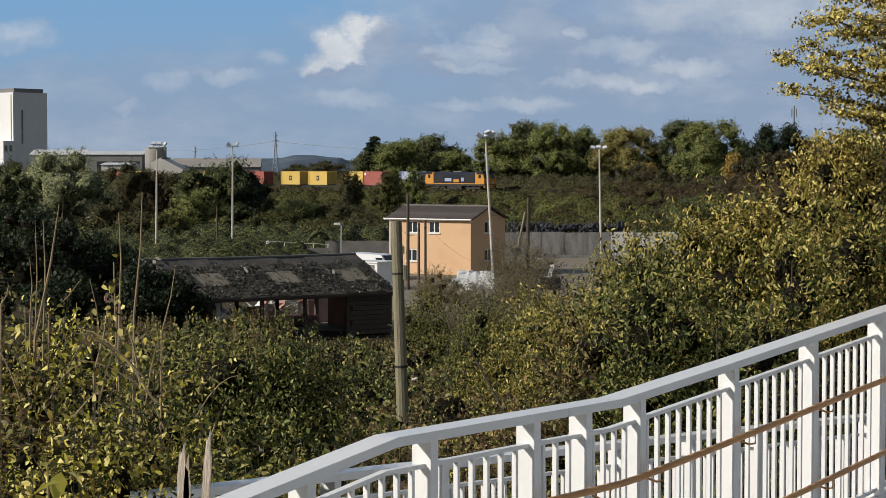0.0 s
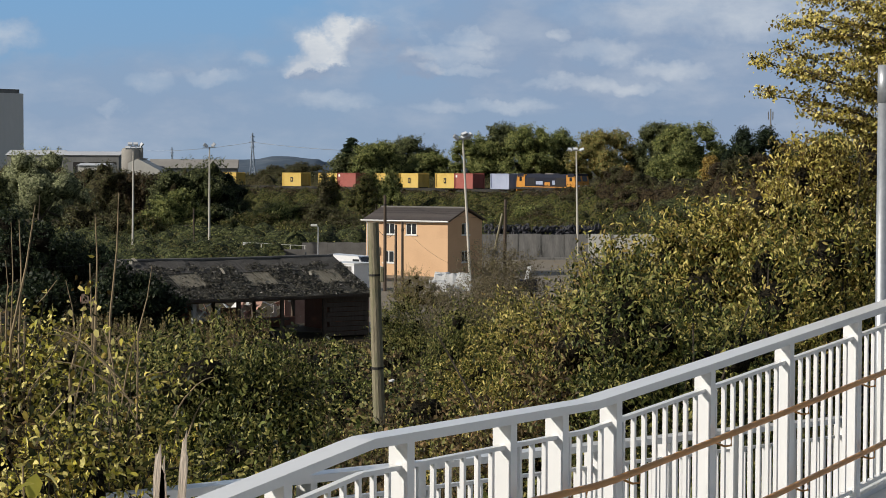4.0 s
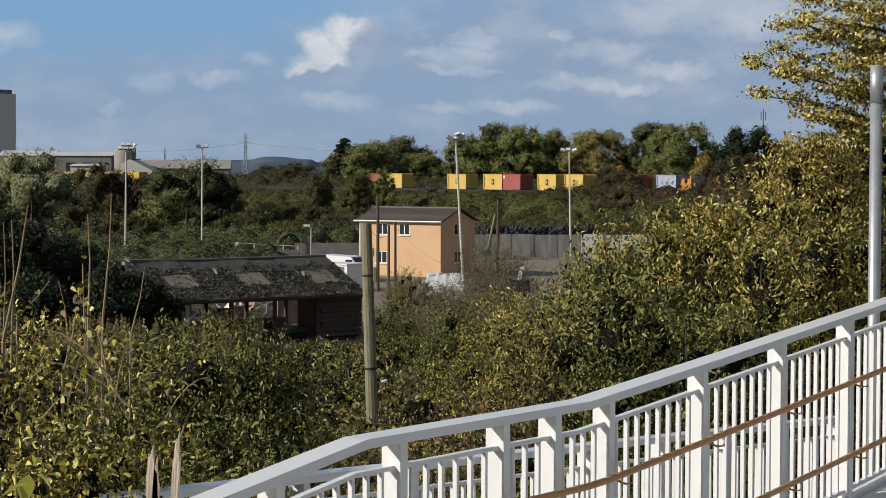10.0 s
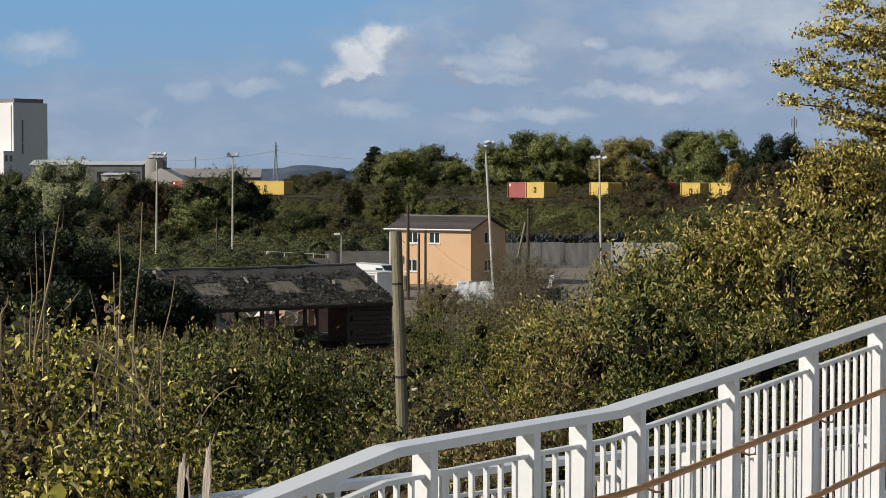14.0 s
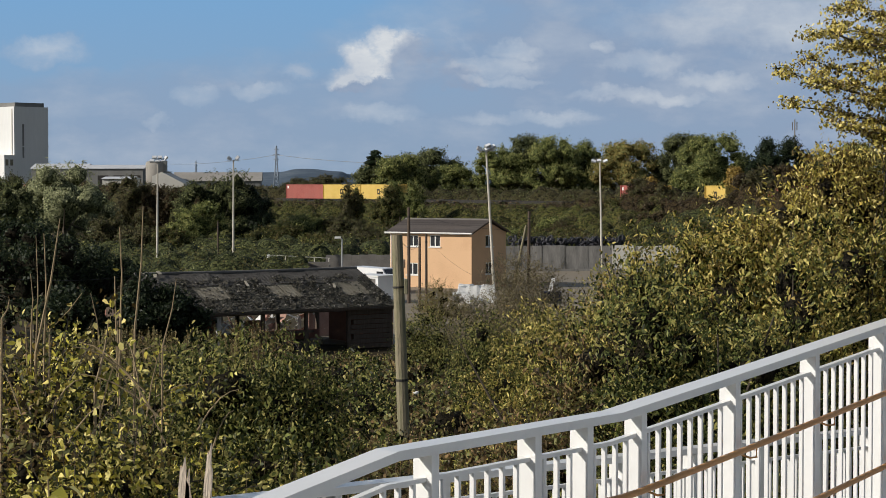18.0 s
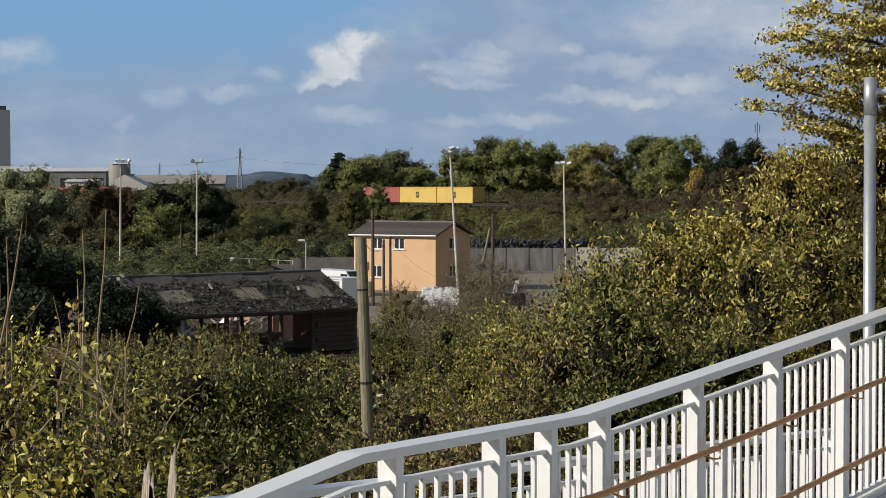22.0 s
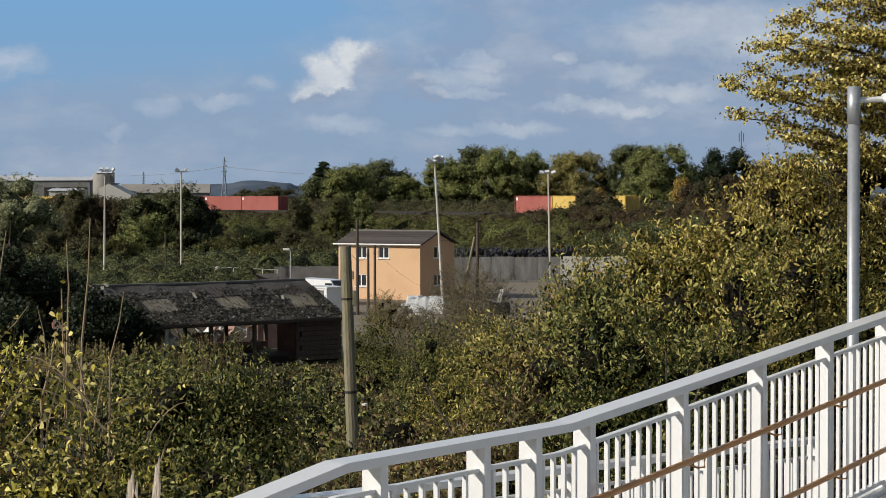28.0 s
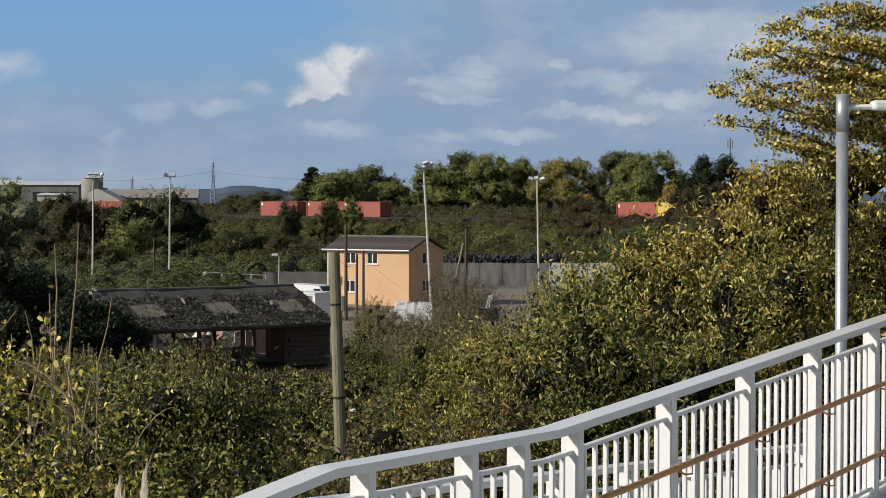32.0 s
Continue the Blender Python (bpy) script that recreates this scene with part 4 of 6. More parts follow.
    bm = bmesh.new()
    tube(bm, [(0, 0, 0), (0, 0, 3.9), (-0.1, 0, 4.05), (-0.5, 0, 4.1)], [0.09, 0.07, 0.06, 0.05], 8)
    part("column", bm, M_GALV, sl)
    part("lamp_head", boxes(((-0.75, -0.16, 4.02), (-0.1, 0.16, 4.24)), bevel=0.05), M_UPVC, sl)


masts()


def yard():
    # concrete panel wall with posts
    w = thing("concrete_wall", (0, 0, 0), "tall stained grey precast concrete panel wall", "wall", kind="structure")
    x = 5.57
    i = 0
    while x < 33.41:
        pale = 17.01 < x
        part("panel", boxes(((x, 205 - 0.1, 0), (x + 2.4, 205.1, 2.75 + 0.04 * (i % 3))), bevel=0.02), M_CONC2 if pale else M_CONC, w)
        part("post", boxes(((x + 2.4, 204.88 if i % 5 else 204.8, 0), (x + (2.48 if i % 5 else 2.6), 205.2, 2.8))), M_CONC, w)
        x += 2.5 if i % 5 else 2.62
        i += 1
    part("footing", boxes(((5.54, 204.2, 0.05), (33.25, 204.7, 0.3))), M_CONC, w)
    w2 = thing("boundary_wall", (0, 0, 0), "long weathered block wall behind the yard, darkened for shade", "wall", kind="structure")
    for k in range(12):
        x = -13.23 + k * 0.95
        # dark roof-sheet grey stands for the shade on this wall
        part("panel", boxes(((x, 212, 0), (x + 0.94, 212.2, 1.55 + 0.03 * (k % 3)))), M_GREYROOF, w2)
    # heap of tyres behind the wall
    rng = np.random.default_rng(3)
    ring = bmesh.new()
    R0, r0 = 0.27, 0.1
    vs = [[ring.verts.new(((R0 + r0 * math.cos(b)) * math.cos(a), (R0 + r0 * math.cos(b)) * math.sin(a), r0 * math.sin(b))) for b in np.arange(6) * math.tau / 6] for a in np.arange(12) * math.tau / 12]
    for i in range(12):
        for j in range(6):
            ring.faces.new((vs[i][j], vs[(i + 1) % 12][j], vs[(i + 1) % 12][(j + 1) % 6], vs[i][(j + 1) % 6]))
    proto = tagged(link("tyre", ring, M_TYRE, smooth=True), "old black rubber tyre in a heap", "tyre", "tyre heap")
    for k in range(290):
        o = proto if k == 0 else new("tyre", proto.data)
        if k:
            tagged(o, "old black rubber tyre in a heap", "tyre", "tyre heap")
        x = rng.uniform(7.20, 19.62)
        o.matrix_basis = pose(x, 205.6 + rng.uniform(0, 1.6), 0.4 + 3.0 * (k / 290) ** 0.45 + rng.uniform(0, 0.25), rng.uniform(20, 160), rng.uniform(-60, 60), rng.uniform(0, 180))
    # pale sheets and rubble by the house
    def tarp(at, size, label, seed):
        rg = np.random.default_rng(seed)
        t = thing("covered_stack", at, label, "stack")
        bm = bmesh.new()
        n, m = 12, 8
        g = [[bm.verts.new((size[0] * (i / n - 0.5), size[1] * (j / m - 0.5), size[2] * (1 if 0 < i < n and 0 < j < m else 0) * (1 + rg.uniform(-0.12, 0.1)))) for j in range(m + 1)] for i in range(n + 1)]
        for i in range(n):
            for j in range(m):
                bm.faces.new((g[i][j], g[i + 1][j], g[i + 1][j + 1], g[i][j + 1]))
        part("sheet", bm, M_TARP, t)
    tarp((2.63, 152, 0), (3.4, 2.4, 1.35), "white sheeting over a stack beside the house", 2)
    tarp((1.39, 150, 0), (1.6, 1.5, 0.9), "crumpled white sheeting on rubble", 4)
    for k in range(46):
        bm = bmesh.new()
        bmesh.ops.create_icosphere(bm, subdivisions=1, radius=rng.uniform(0.12, 0.4))
        for v in bm.verts:
            v.co *= rng.uniform(0.7, 1.2)
        o = tagged(link("rubble_block", bm, M_RUBBLE), "pale broken masonry lump in a heap", "rubble", "rubble heap")
        u = rng.uniform(0, 1)
        o.matrix_basis = pose(0.92 + rng.normal() * 0.8, 140 + rng.uniform(-1.5, 1.5), 0.15 + u * 0.9)
    # white van and box trailer left of the house
    v = thing("van", (-5.71, 165, 0), "white panel van parked beside the barn", "van", turn=-38)
    bm = bmesh.new()
    prism(bm, [(-2.6, 0.45), (2.5, 0.45), (2.6, 1.2), (1.75, 1.45), (1.2, 2.2), (-2.55, 2.3)], "y", -0.95, 0.95)
    part("body", bm, M_VAN, v)
    for sy in (-0.96, 0.96):
        part("side_window", boxes(((0.6, sy - 0.01, 1.4), (1.35, sy + 0.01, 1.95))), M_PANE, v)
        for x in (-1.7, 1.65):
            wh = new("wheel")
            wh.parent = v
            bm = bmesh.new()
            tube(bm, [(x, sy - 0.1, 0.34), (x, sy + 0.1, 0.34)], 0.34, 14)
            part("tyre", bm, M_TYRE, wh)
            bm = bmesh.new()
            tube(bm, [(x, sy - 0.12, 0.34), (x, sy + 0.12, 0.34)], 0.19, 10)
            part("rim", bm, M_GALV, wh)
    ws = bmesh.new()
    prism(ws, [(1.28, 2.12), (1.78, 1.47), (1.8, 1.49), (1.3, 2.14)], "y", -0.8, 0.8)
    part("windscreen", ws, M_PANE, v)
    c = thing("site_cabin", (-6.18, 150, 0), "white site cabin behind the barn", "cabin", turn=-40)
    part("body", boxes(((-1.6, 0, 0.15), (1.3, 2.4, 2.2)), bevel=0.03), M_VAN, c)
    part("roof", boxes(((-1.7, -0.1, 2.2), (1.4, 2.5, 2.3))), M_UPVC, c)
    part("door", boxes(((0.3, -0.03, 0.2), (1.0, 0.01, 2.05))), M_GREYROOF, c)
    # railed platform beyond the barn
    p = thing("loading_platform", (-18.08, 196, 0), "grey railed concrete loading platform behind the barn", "platform")
    # the wall's dark grey carries the shade on it
    part("wall", boxes(((0, 0, 0), (6.2, 0.2, 1.45))), M_GREYROOF, p)
    part("ramp", boxes(((0, 0.2, 0), (6.2, 2.2, 1.1))), M_CONC, p)
    for k in range(5):
        part("post", boxes(((0.1 + k * 1.5, 0.05, 1.45), (0.2 + k * 1.5, 0.15, 2.15 - 0.07 * k))), M_PALEWALL, p)
    bm = bmesh.new()
    tube(bm, [(0, 0.1, 2.15), (6.3, 0.1, 1.82)], 0.03, 5)
    part("rail", bm, M_PALEWALL, p)
    part("pillar", boxes(((-0.25, -0.1, 0), (0.05, 0.3, 2.2)), bevel=0.03), M_UPVC, p)
    s = thing("notice_board", (-30.14, 230, 0), "small white notice board on a post", "sign")
    part("post", boxes(((-0.04, -0.04, 0), (0.04, 0.04, 1.5))), M_GALV, s)
    part("board", boxes(((-0.6, -0.07, 0.6), (0.6, -0.045, 1.15))), M_UPVC, s)
    part("mark", boxes(((-0.15, -0.085, 0.7), (0.15, -0.072, 1.05))), M_BLACK, s)
    m = thing("yard_machine", (8.42, 150, 0), "small dark machine with a pale raised arm", "machine")
    part("body", boxes(((-0.7, -0.5, 0), (0.9, 0.8, 1.0)), bevel=0.08), M_LOCOB, m)
    a = part("arm", boxes(((-0.15, -0.05, 0), (0.15, 0.05, 1.15)), bevel=0.02), M_UPVC, m)
    a.matrix_basis = pose(0, 0, 0.95, 0, 14, 0)
    # splintered stump by the ramp
    st = thing("broken_stump", (-1.1, 8.4, float(land(-1.1, 8.4)[0])), "pale splintered wooden stump among the shrubs", "stump")
    up = 8.45 - st.location.z
    for x, h, w, lean in ((0.06, up, 0.017, 7), (-0.062, up - 0.07, 0.026, -2), (-0.04, up - 0.12, 0.014, 2)):
        bm = bmesh.new()
        prism(bm, [(-w, 0), (w, 0), (w, h - 0.13), (w * 0.5, h - 0.1), (w * 0.3, h), (-w * 0.2, h - 0.05), (-w * 0.5, h - 0.04), (-w, h - 0.16)], "y", -0.015, 0.02)
        sp = part("splinter", bm, M_SPLIT, st)
        sp.matrix_basis = pose(x - math.tan(radians(lean)) * h * 0.5, 0, 0, 0, lean * 0.5, 0)
    sc = thing("plastic_scrap", (-0.56, 38, 5.38), "scrap of white plastic caught by the utility pole", "litter")
    bm = bmesh.new()
    bmesh.ops.create_icosphere(bm, subdivisions=2, radius=0.05)
    for v in bm.verts:
        v.co = Vector((v.co.x * 1.3, v.co.y, v.co.z * 0.6)) * rng.uniform(0.6, 1.2)
    part("sheet", bm, M_TARP, sc)
    # wires strung between the poles
    for p0, p1, sag in (((-0.99, 40, 8.47), (-1.80, 140, 5.50), 0.5), ((-1.30, 140, 5.50), (2.47, 169, 1.43), 0.3), ((-2.78, 150, 7.36), (8.06, 180, 5.30), 0.6), ((-17.64, 70, 6.21), (-16.24, 100, 4.76), 0.25)):
        bm = bmesh.new()
        tube(bm, [tuple(Vector(p0).lerp(Vector(p1), k / 14) - Vector((0, 0, sag * 4 * (k / 14) * (1 - k / 14)))) for k in range(15)], 0.008, 4)
        tagged(link("overhead_cable", bm, M_CABLE), "thin black overhead cable", "cable")


yard()


# ---- the ramp and its white railings ----
AX, AY = math.sin(radians(37)), math.cos(radians(37))       # the way it runs
OX, OY = 1.254, 12.0                                         # a post at its landing's end


def on_ramp(s, side=0.0):
    """A place s metres along the railing; side: metres towards the walking side."""
    return OX + AX * s + AY * side, OY + AY * s - AX * side


def top_z(s):
    return 9.6 + float(np.interp(s, [-6.5, -3.75, -2.6, -0.38, 1.0, 8.5], [-1.87, -1.56, -1.402, -1.417, -1.313, -0.715]))


def low_z(s):
    return 9.6 - 2.056 - 0.058 * (s - 0.046)


def run(bm, ss, zf, drop, half, tall, side=0.0):
    """A bar along the railing: its section half wide to either side, tall high, its top drop below the rail's top."""
    prev = None
    for s in ss:
        ring = []
        for o, dz in ((-half, 0), (half, 0), (half, -tall), (-half, -tall)):
            x, y = on_ramp(s, side + o)
            ring.append(bm.verts.new((x, y, zf(s) - drop + dz)))
        if prev:
            for k in range(4):
                bm.faces.new((prev[k], ring[k], ring[(k + 1) % 4], prev[(k + 1) % 4]))
        else:
            bm.faces.new(ring)
        prev = ring
    bm.faces.new(prev[::-1])
    bmesh.ops.recalc_face_normals(bm, faces=bm.faces)
    return bm


def upright(s, zf, z0, z1, across, along, side=0.0):
    bm = bmesh.new()
    x, y = on_ramp(s, side)
    box(bm, (-along, -across, zf(s) - z0), (along, across, zf(s) - z1), 0.004)
    bmesh.ops.rotate(bm, verts=bm.verts, cent=(0, 0, 0), matrix=Matrix.Rotation(radians(53), 3, "Z"))
    bmesh.ops.translate(bm, verts=bm.verts, vec=(x, y, 0))
    return bm


def railing(name, label, posts, zf, side, s0, s1):
    r = thing(name, (0, 0, 0), label, "railing")
    ss = [s0] + [k for k in (-3.75, -2.9, -2.6, -2.3, -0.7, -0.5, -0.38, -0.25, 0.0, 0.4, 1.0) if s0 < k < s1] + [s1]
    cuts = [-0.98] if side == 0 else []
    ends = [s0] + cuts + [s1]
    for a, b in zip(ends, ends[1:]):
        inner = [a + (0.004 if a in cuts else 0)] + [k for k in ss if a < k < b] + [b]
        top = part("top_rail", run(bmesh.new(), inner, zf, 0.0, 0.08, 0.052, side + 0.019), M_WHITE, r)
    for a, b in zip(posts, posts[1:]):
        bay = [a + 0.03] + [k for k in ss if a + 0.03 < k < b - 0.03] + [b - 0.03]
        part("bay_top_bar", run(bmesh.new(), bay, zf, 0.185, 0.022, 0.025, side), M_WHITE, r)
        part("bay_bottom_bar", run(bmesh.new(), bay, zf, 1.4, 0.022, 0.03, side), M_WHITE, r)
        n = max(1, round((b - a) / 0.133) - 1)
        for i in range(n):
            s = a + (b - a) * (i + 1) / (n + 1)
            part("spindle", upright(s, zf, 1.4, 0.205, 0.016, 0.0125, side), M_WHITE, r)
    for s in posts:
        part("post", upright(s, zf, 1.62, 0.052, 0.065, 0.034, side - 0.003), M_WHITE, r)
    return r


def ramp():
    posts = [-6.3, -5.2, -4.15, -3.25, -2.24, -1.25, -0.69, -0.06, 1.18, 2.4, 3.6, 4.8, 6.0, 7.2]
    r = railing("ramp_railing", "white painted steel ramp railing with brown handrails", posts, top_z, 0.0, -6.4, 7.4)
    for drop in (0.51, 1.08):
        bm = bmesh.new()
        tube(bm, [(*on_ramp(s, 0.15), top_z(s) - drop) for s in (-6.3, -3.75, -2.9, -2.6, -2.3, -0.5, -0.25, 0.0, 0.25, 0.5, 2, 4, 7.3)], 0.022, 10)
        part("handrail", bm, M_ORANGE, r, "brown coated tubular handrail", smooth=True)
        for s in posts[3:]:
            bm = bmesh.new()
            x = s + 0.1
            z = top_z(x) - drop
            tube(bm, [(*on_ramp(x, 0.15), z - 0.02), (*on_ramp(x, 0.15), z - 0.08), (*on_ramp(x, 0.1), z - 0.09), (*on_ramp(x, 0.02), z - 0.07)], 0.008, 6)
            part("bracket", bm, M_ORANGE, r)
    low = [-4.4, -3.2, -2.0, -0.8, 0.4, 1.6, 2.8, 4.0, 5.2, 6.4, 7.6]
    railing("lower_railing", "white painted steel railing of the lower ramp flight", low, low_z, -1.9, -4.5, 7.7)
    d = thing("ramp_deck", (0, 0, 0), "pale grey sloping ramp deck, widened to bounce light on the railing", "ramp", kind="structure")
    # widened unseen past the walkway, to bounce light onto the railing
    part("upper_deck", run(bmesh.new(), [-6.4, -3.75, -2.6, -0.38, 1.0, 7.4], top_z, 1.5, 3.4, 0.22, 3.46), M_DECK, d)
    part("stringer", run(bmesh.new(), [-6.4, -3.75, -2.6, -0.38, 1.0, 7.4], top_z, 1.46, 0.075, 0.3, -0.02), M_WHITE, d)
    part("lower_deck", run(bmesh.new(), [-4.5, 7.7], low_z, 1.5, 0.85, 0.2, -1.0), M_DECK, d)
    # galvanised lamp column behind the railing
    x, y = 4.41, 18.0
    c = thing("lamp_column", (x, y, ground_at(x, y)), "galvanised tubular lamp column with short side arm", "street lamp")
    up = 10.62 - ground_at(x, y)
    bm = bmesh.new()
    tube(bm, [(0, 0, -0.3), (0, 0, up - 0.36)], 0.058, 16)
    part("column", bm, M_GALV, c, smooth=True)
    bm = bmesh.new()
    tube(bm, [(0, 0, up - 0.36), (0, 0, up)], 0.062, 16)
    part("sleeve", bm, M_GALV, c, smooth=True)
    bm = bmesh.new()
    tube(bm, [(0.05, 0, up - 0.13), (0.3, 0, up - 0.12)], 0.028, 8)
    part("arm", bm, M_UPVC, c)
    part("lamp_head", boxes(((0.28, -0.1, up - 0.16), (0.9, 0.1, up - 0.06)), bevel=0.03), M_UPVC, c)


ramp()


# ---- trees and undergrowth ----
def crown_lobes(rng, w, h, base, n=12, narrow=0.0):
    """Lobes of a crown w wide and h high whose underside is at base."""
    out = []
    for k in range(n):
        a, q = rng.uniform(0, math.tau), rng.random()
        z = base + h * (0.15 + 0.72 * q)
        spread = (1 - narrow * q) * math.sin(math.pi * min(0.95, 0.25 + 0.62 * q)) * w * 0.41
        r = w * rng.uniform(0.08, 0.17)
        out.append((spread * math.cos(a), spread * math.sin(a), z, r, r, r * rng.uniform(0.75, 1.0) * min(1.05, h / w)))
    out.append((0, 0, base + h * 0.5, w * 0.27, w * 0.27, h * 0.38))
    return out


def tree(name, at, w, h, leaf, label, count=4200, size=0.42, seed=1, trunk=0.18, group="", category="tree", n=12, narrow=0.0):
    rng = np.random.default_rng(seed)
    t = thing(name, at, label, category, group)
    bm = bmesh.new()
    lean = rng.uniform(-0.03, 0.03)
    tube(bm, [(0, 0, -0.4), (lean * h, 0, h * 0.35), (lean * h * 1.6, 0, h * 0.7)], [0.022 * h + 0.05, 0.016 * h + 0.03, 0.006 * h], 8)
    part("trunk", bm, M_BARK, t)
    lobes = crown_lobes(rng, w, h * (1 - trunk), h * trunk, n, narrow)
    for k in range(5):
        bm = bmesh.new()
        x, y, z = lobes[k][:3]
        z0 = h * rng.uniform(0.2, 0.4)
        tube(bm, [(lean * h, 0, z0), (x * 0.5, y * 0.5, (z0 + z) / 2 + 0.1), (x, y, z)], [0.009 * h + 0.02, 0.006 * h + 0.015, 0.01], 5)
        part("limb", bm, M_BARK, t)
    far = size > 0.3
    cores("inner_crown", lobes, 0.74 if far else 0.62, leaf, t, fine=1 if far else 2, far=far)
    quads("crown", lobes_leaves(rng, lobes, int(count * (0.92 if far else 0.68)), size * (0.78 if far else 1), wild=0.7), leaf, t)
    return t


def kinds():
    """The trees of the skyline and of the embankment, one of each kind, then copies."""
    far = "trees beyond the railway"
    at0 = lambda u, d: (u / 1000 * d, d, 5.4)
    # bearing per mille fitted to the camera's view, distance, width, height, leaf, label
    rows = [
        (-36.0, 415, 12, 9.0, L_TREED, "dark green conifer-topped tree beyond the railway", 0.4),
        (-11.6, 425, 17, 12.6, L_TREED, "broad dark green tree beyond the railway", 0.0),
        (-23.6, 405, 10, 11, L_TREE, "mid-green tree beyond the railway", 0.0),
        (4.5, 410, 11, 8.4, L_TREE, "rounded green tree beyond the railway", 0.2),
        (30.1, 405, 12, 13, L_TREE, "green tree beyond the railway", 0.0),
        (43.6, 410, 11, 15.5, L_TREED, "tall dark green tree beyond the railway", 0.3),
        (57.0, 400, 12, 15.8, L_TREE, "tall sunlit green tree beyond the railway", 0.2),
        (73.4, 405, 11, 13.5, L_TREE, "green tree beyond the railway", 0.0),
        (95.8, 385, 14, 13.2, L_TREEO, "broad tree turning orange beyond the railway", 0.0),
        (112.2, 395, 8, 9.5, L_TREED, "low dark green tree beyond the railway", 0.0),
        (127.2, 385, 12, 15.2, L_TREED, "tall dark green tree beyond the railway", 0.0),
        (142.7, 380, 14, 15.0, L_TREE, "tall broad green tree beyond the railway", 0.0),
        (134.6, 345, 9, 9.0, L_TREE, "bright green low tree beyond the railway", 0.0),
        (176.4, 350, 10.5, 13.6, L_DARK, "compact very dark evergreen tree beyond the railway", 0.0),
        (153.4, 338, 3.6, 7.6, L_AMBER, "small amber autumn tree beside the railway", 0.5),
        (109.9, 345, 2.6, 5.4, L_AMBER, "small amber sapling beside the railway", 0.5),
        (195.8, 350, 10, 11, L_TREED, "dark green tree beyond the railway", 0.0),
        (219.7, 340, 11, 12, L_TREE, "green tree beyond the railway", 0.0),
        (-62.4, 470, 12, 6.4, L_SCRUB, "low brown bushy tree beyond the railway", 0.0),
        (-75.8, 480, 9, 5.4, L_SCRUB, "low brown bushy tree beyond the railway", 0.0),
    ]
    for i, (u, d, w, h, leaf, label, narrow) in enumerate(rows):
        x, y, z = at0(u, d)
        if off_line(x, y)[0] > -6:
            y += 12
        tree("tree", (x, y, z), w * 1.1, h * 0.98, leaf, label, count=int(6500 + 600 * w), size=0.5, seed=20 + i, group=far, narrow=narrow, trunk=0.0, n=32)
    # the dark conifer's whorl of fronds
    x, y, z = at0(-35.8, 414)
    c = thing("monkey_puzzle", (x, y, z), "dark spiky conifer crown above the trees", "tree")
    bm = bmesh.new()
    tube(bm, [(0, 0, 0), (0, 0, 11.0)], [0.3, 0.1], 6)
    part("trunk", bm, M_BARK, c)
    rng = np.random.default_rng(4)
    for k in range(70):
        a, q = rng.uniform(0, math.tau), rng.random()
        l, zz = 3.6 - 2.4 * q, 6.8 + 4.0 * q
        bm = bmesh.new()
        tube(bm, [(0, 0, zz), (l * 0.5 * math.cos(a), l * 0.5 * math.sin(a), zz + 0.5), (l * math.cos(a), l * math.sin(a), zz + rng.uniform(-0.6, 0.7))], [0.14, 0.26, 0.05], 5)
        part("frond", bm, L_DARK, c)
    # rounded bushes along the bank
    rng = np.random.default_rng(12)
    for i in range(26):
        u, d = rng.uniform(22, 120), rng.uniform(262, 296)
        x = u / 1000 * d
        if off_line(x, d)[0] < 7:
            continue
        leaf = (L_HEATH, L_SCRUB, L_HEATH, L_OLIVE)[i % 4] if u > 62 else (L_OLIVE, L_TREE, L_OLIVE)[i % 3]
        tree("bushy_tree", (x, d, ground_at(x, d)), rng.uniform(4, 7), rng.uniform(2.2, 3.2), leaf, "rounded autumn bush on the railway bank", count=2600, size=0.34, seed=700 + i, group="bushes on the bank", trunk=0.0, n=12)
    # bushes that stand against the train
    for i, (u, w, h) in enumerate([(99.5, 3.4, 4.8), (105.0, 3.8, 5.5), (110.5, 3.5, 5.1), (115.5, 3.2, 4.8), (159.0, 4.4, 6.0), (168.0, 5.0, 7.0), (180.0, 5.5, 7.2)]):
        d = next(q for q in range(220, 420) if off_line(u / 1000 * q, q)[0] < 6.5)
        x = u / 1000 * d
        tree("bushy_tree", (x, d, ground_at(x, d)), w, h, (L_HEATH, L_SCRUB)[i % 2], "brown twiggy bush beside the railway", count=3600, size=0.34, seed=760 + i, group="bushes on the bank", trunk=0.0, n=16)
    # willow and bushes on the left
    near = "trees round the yard"
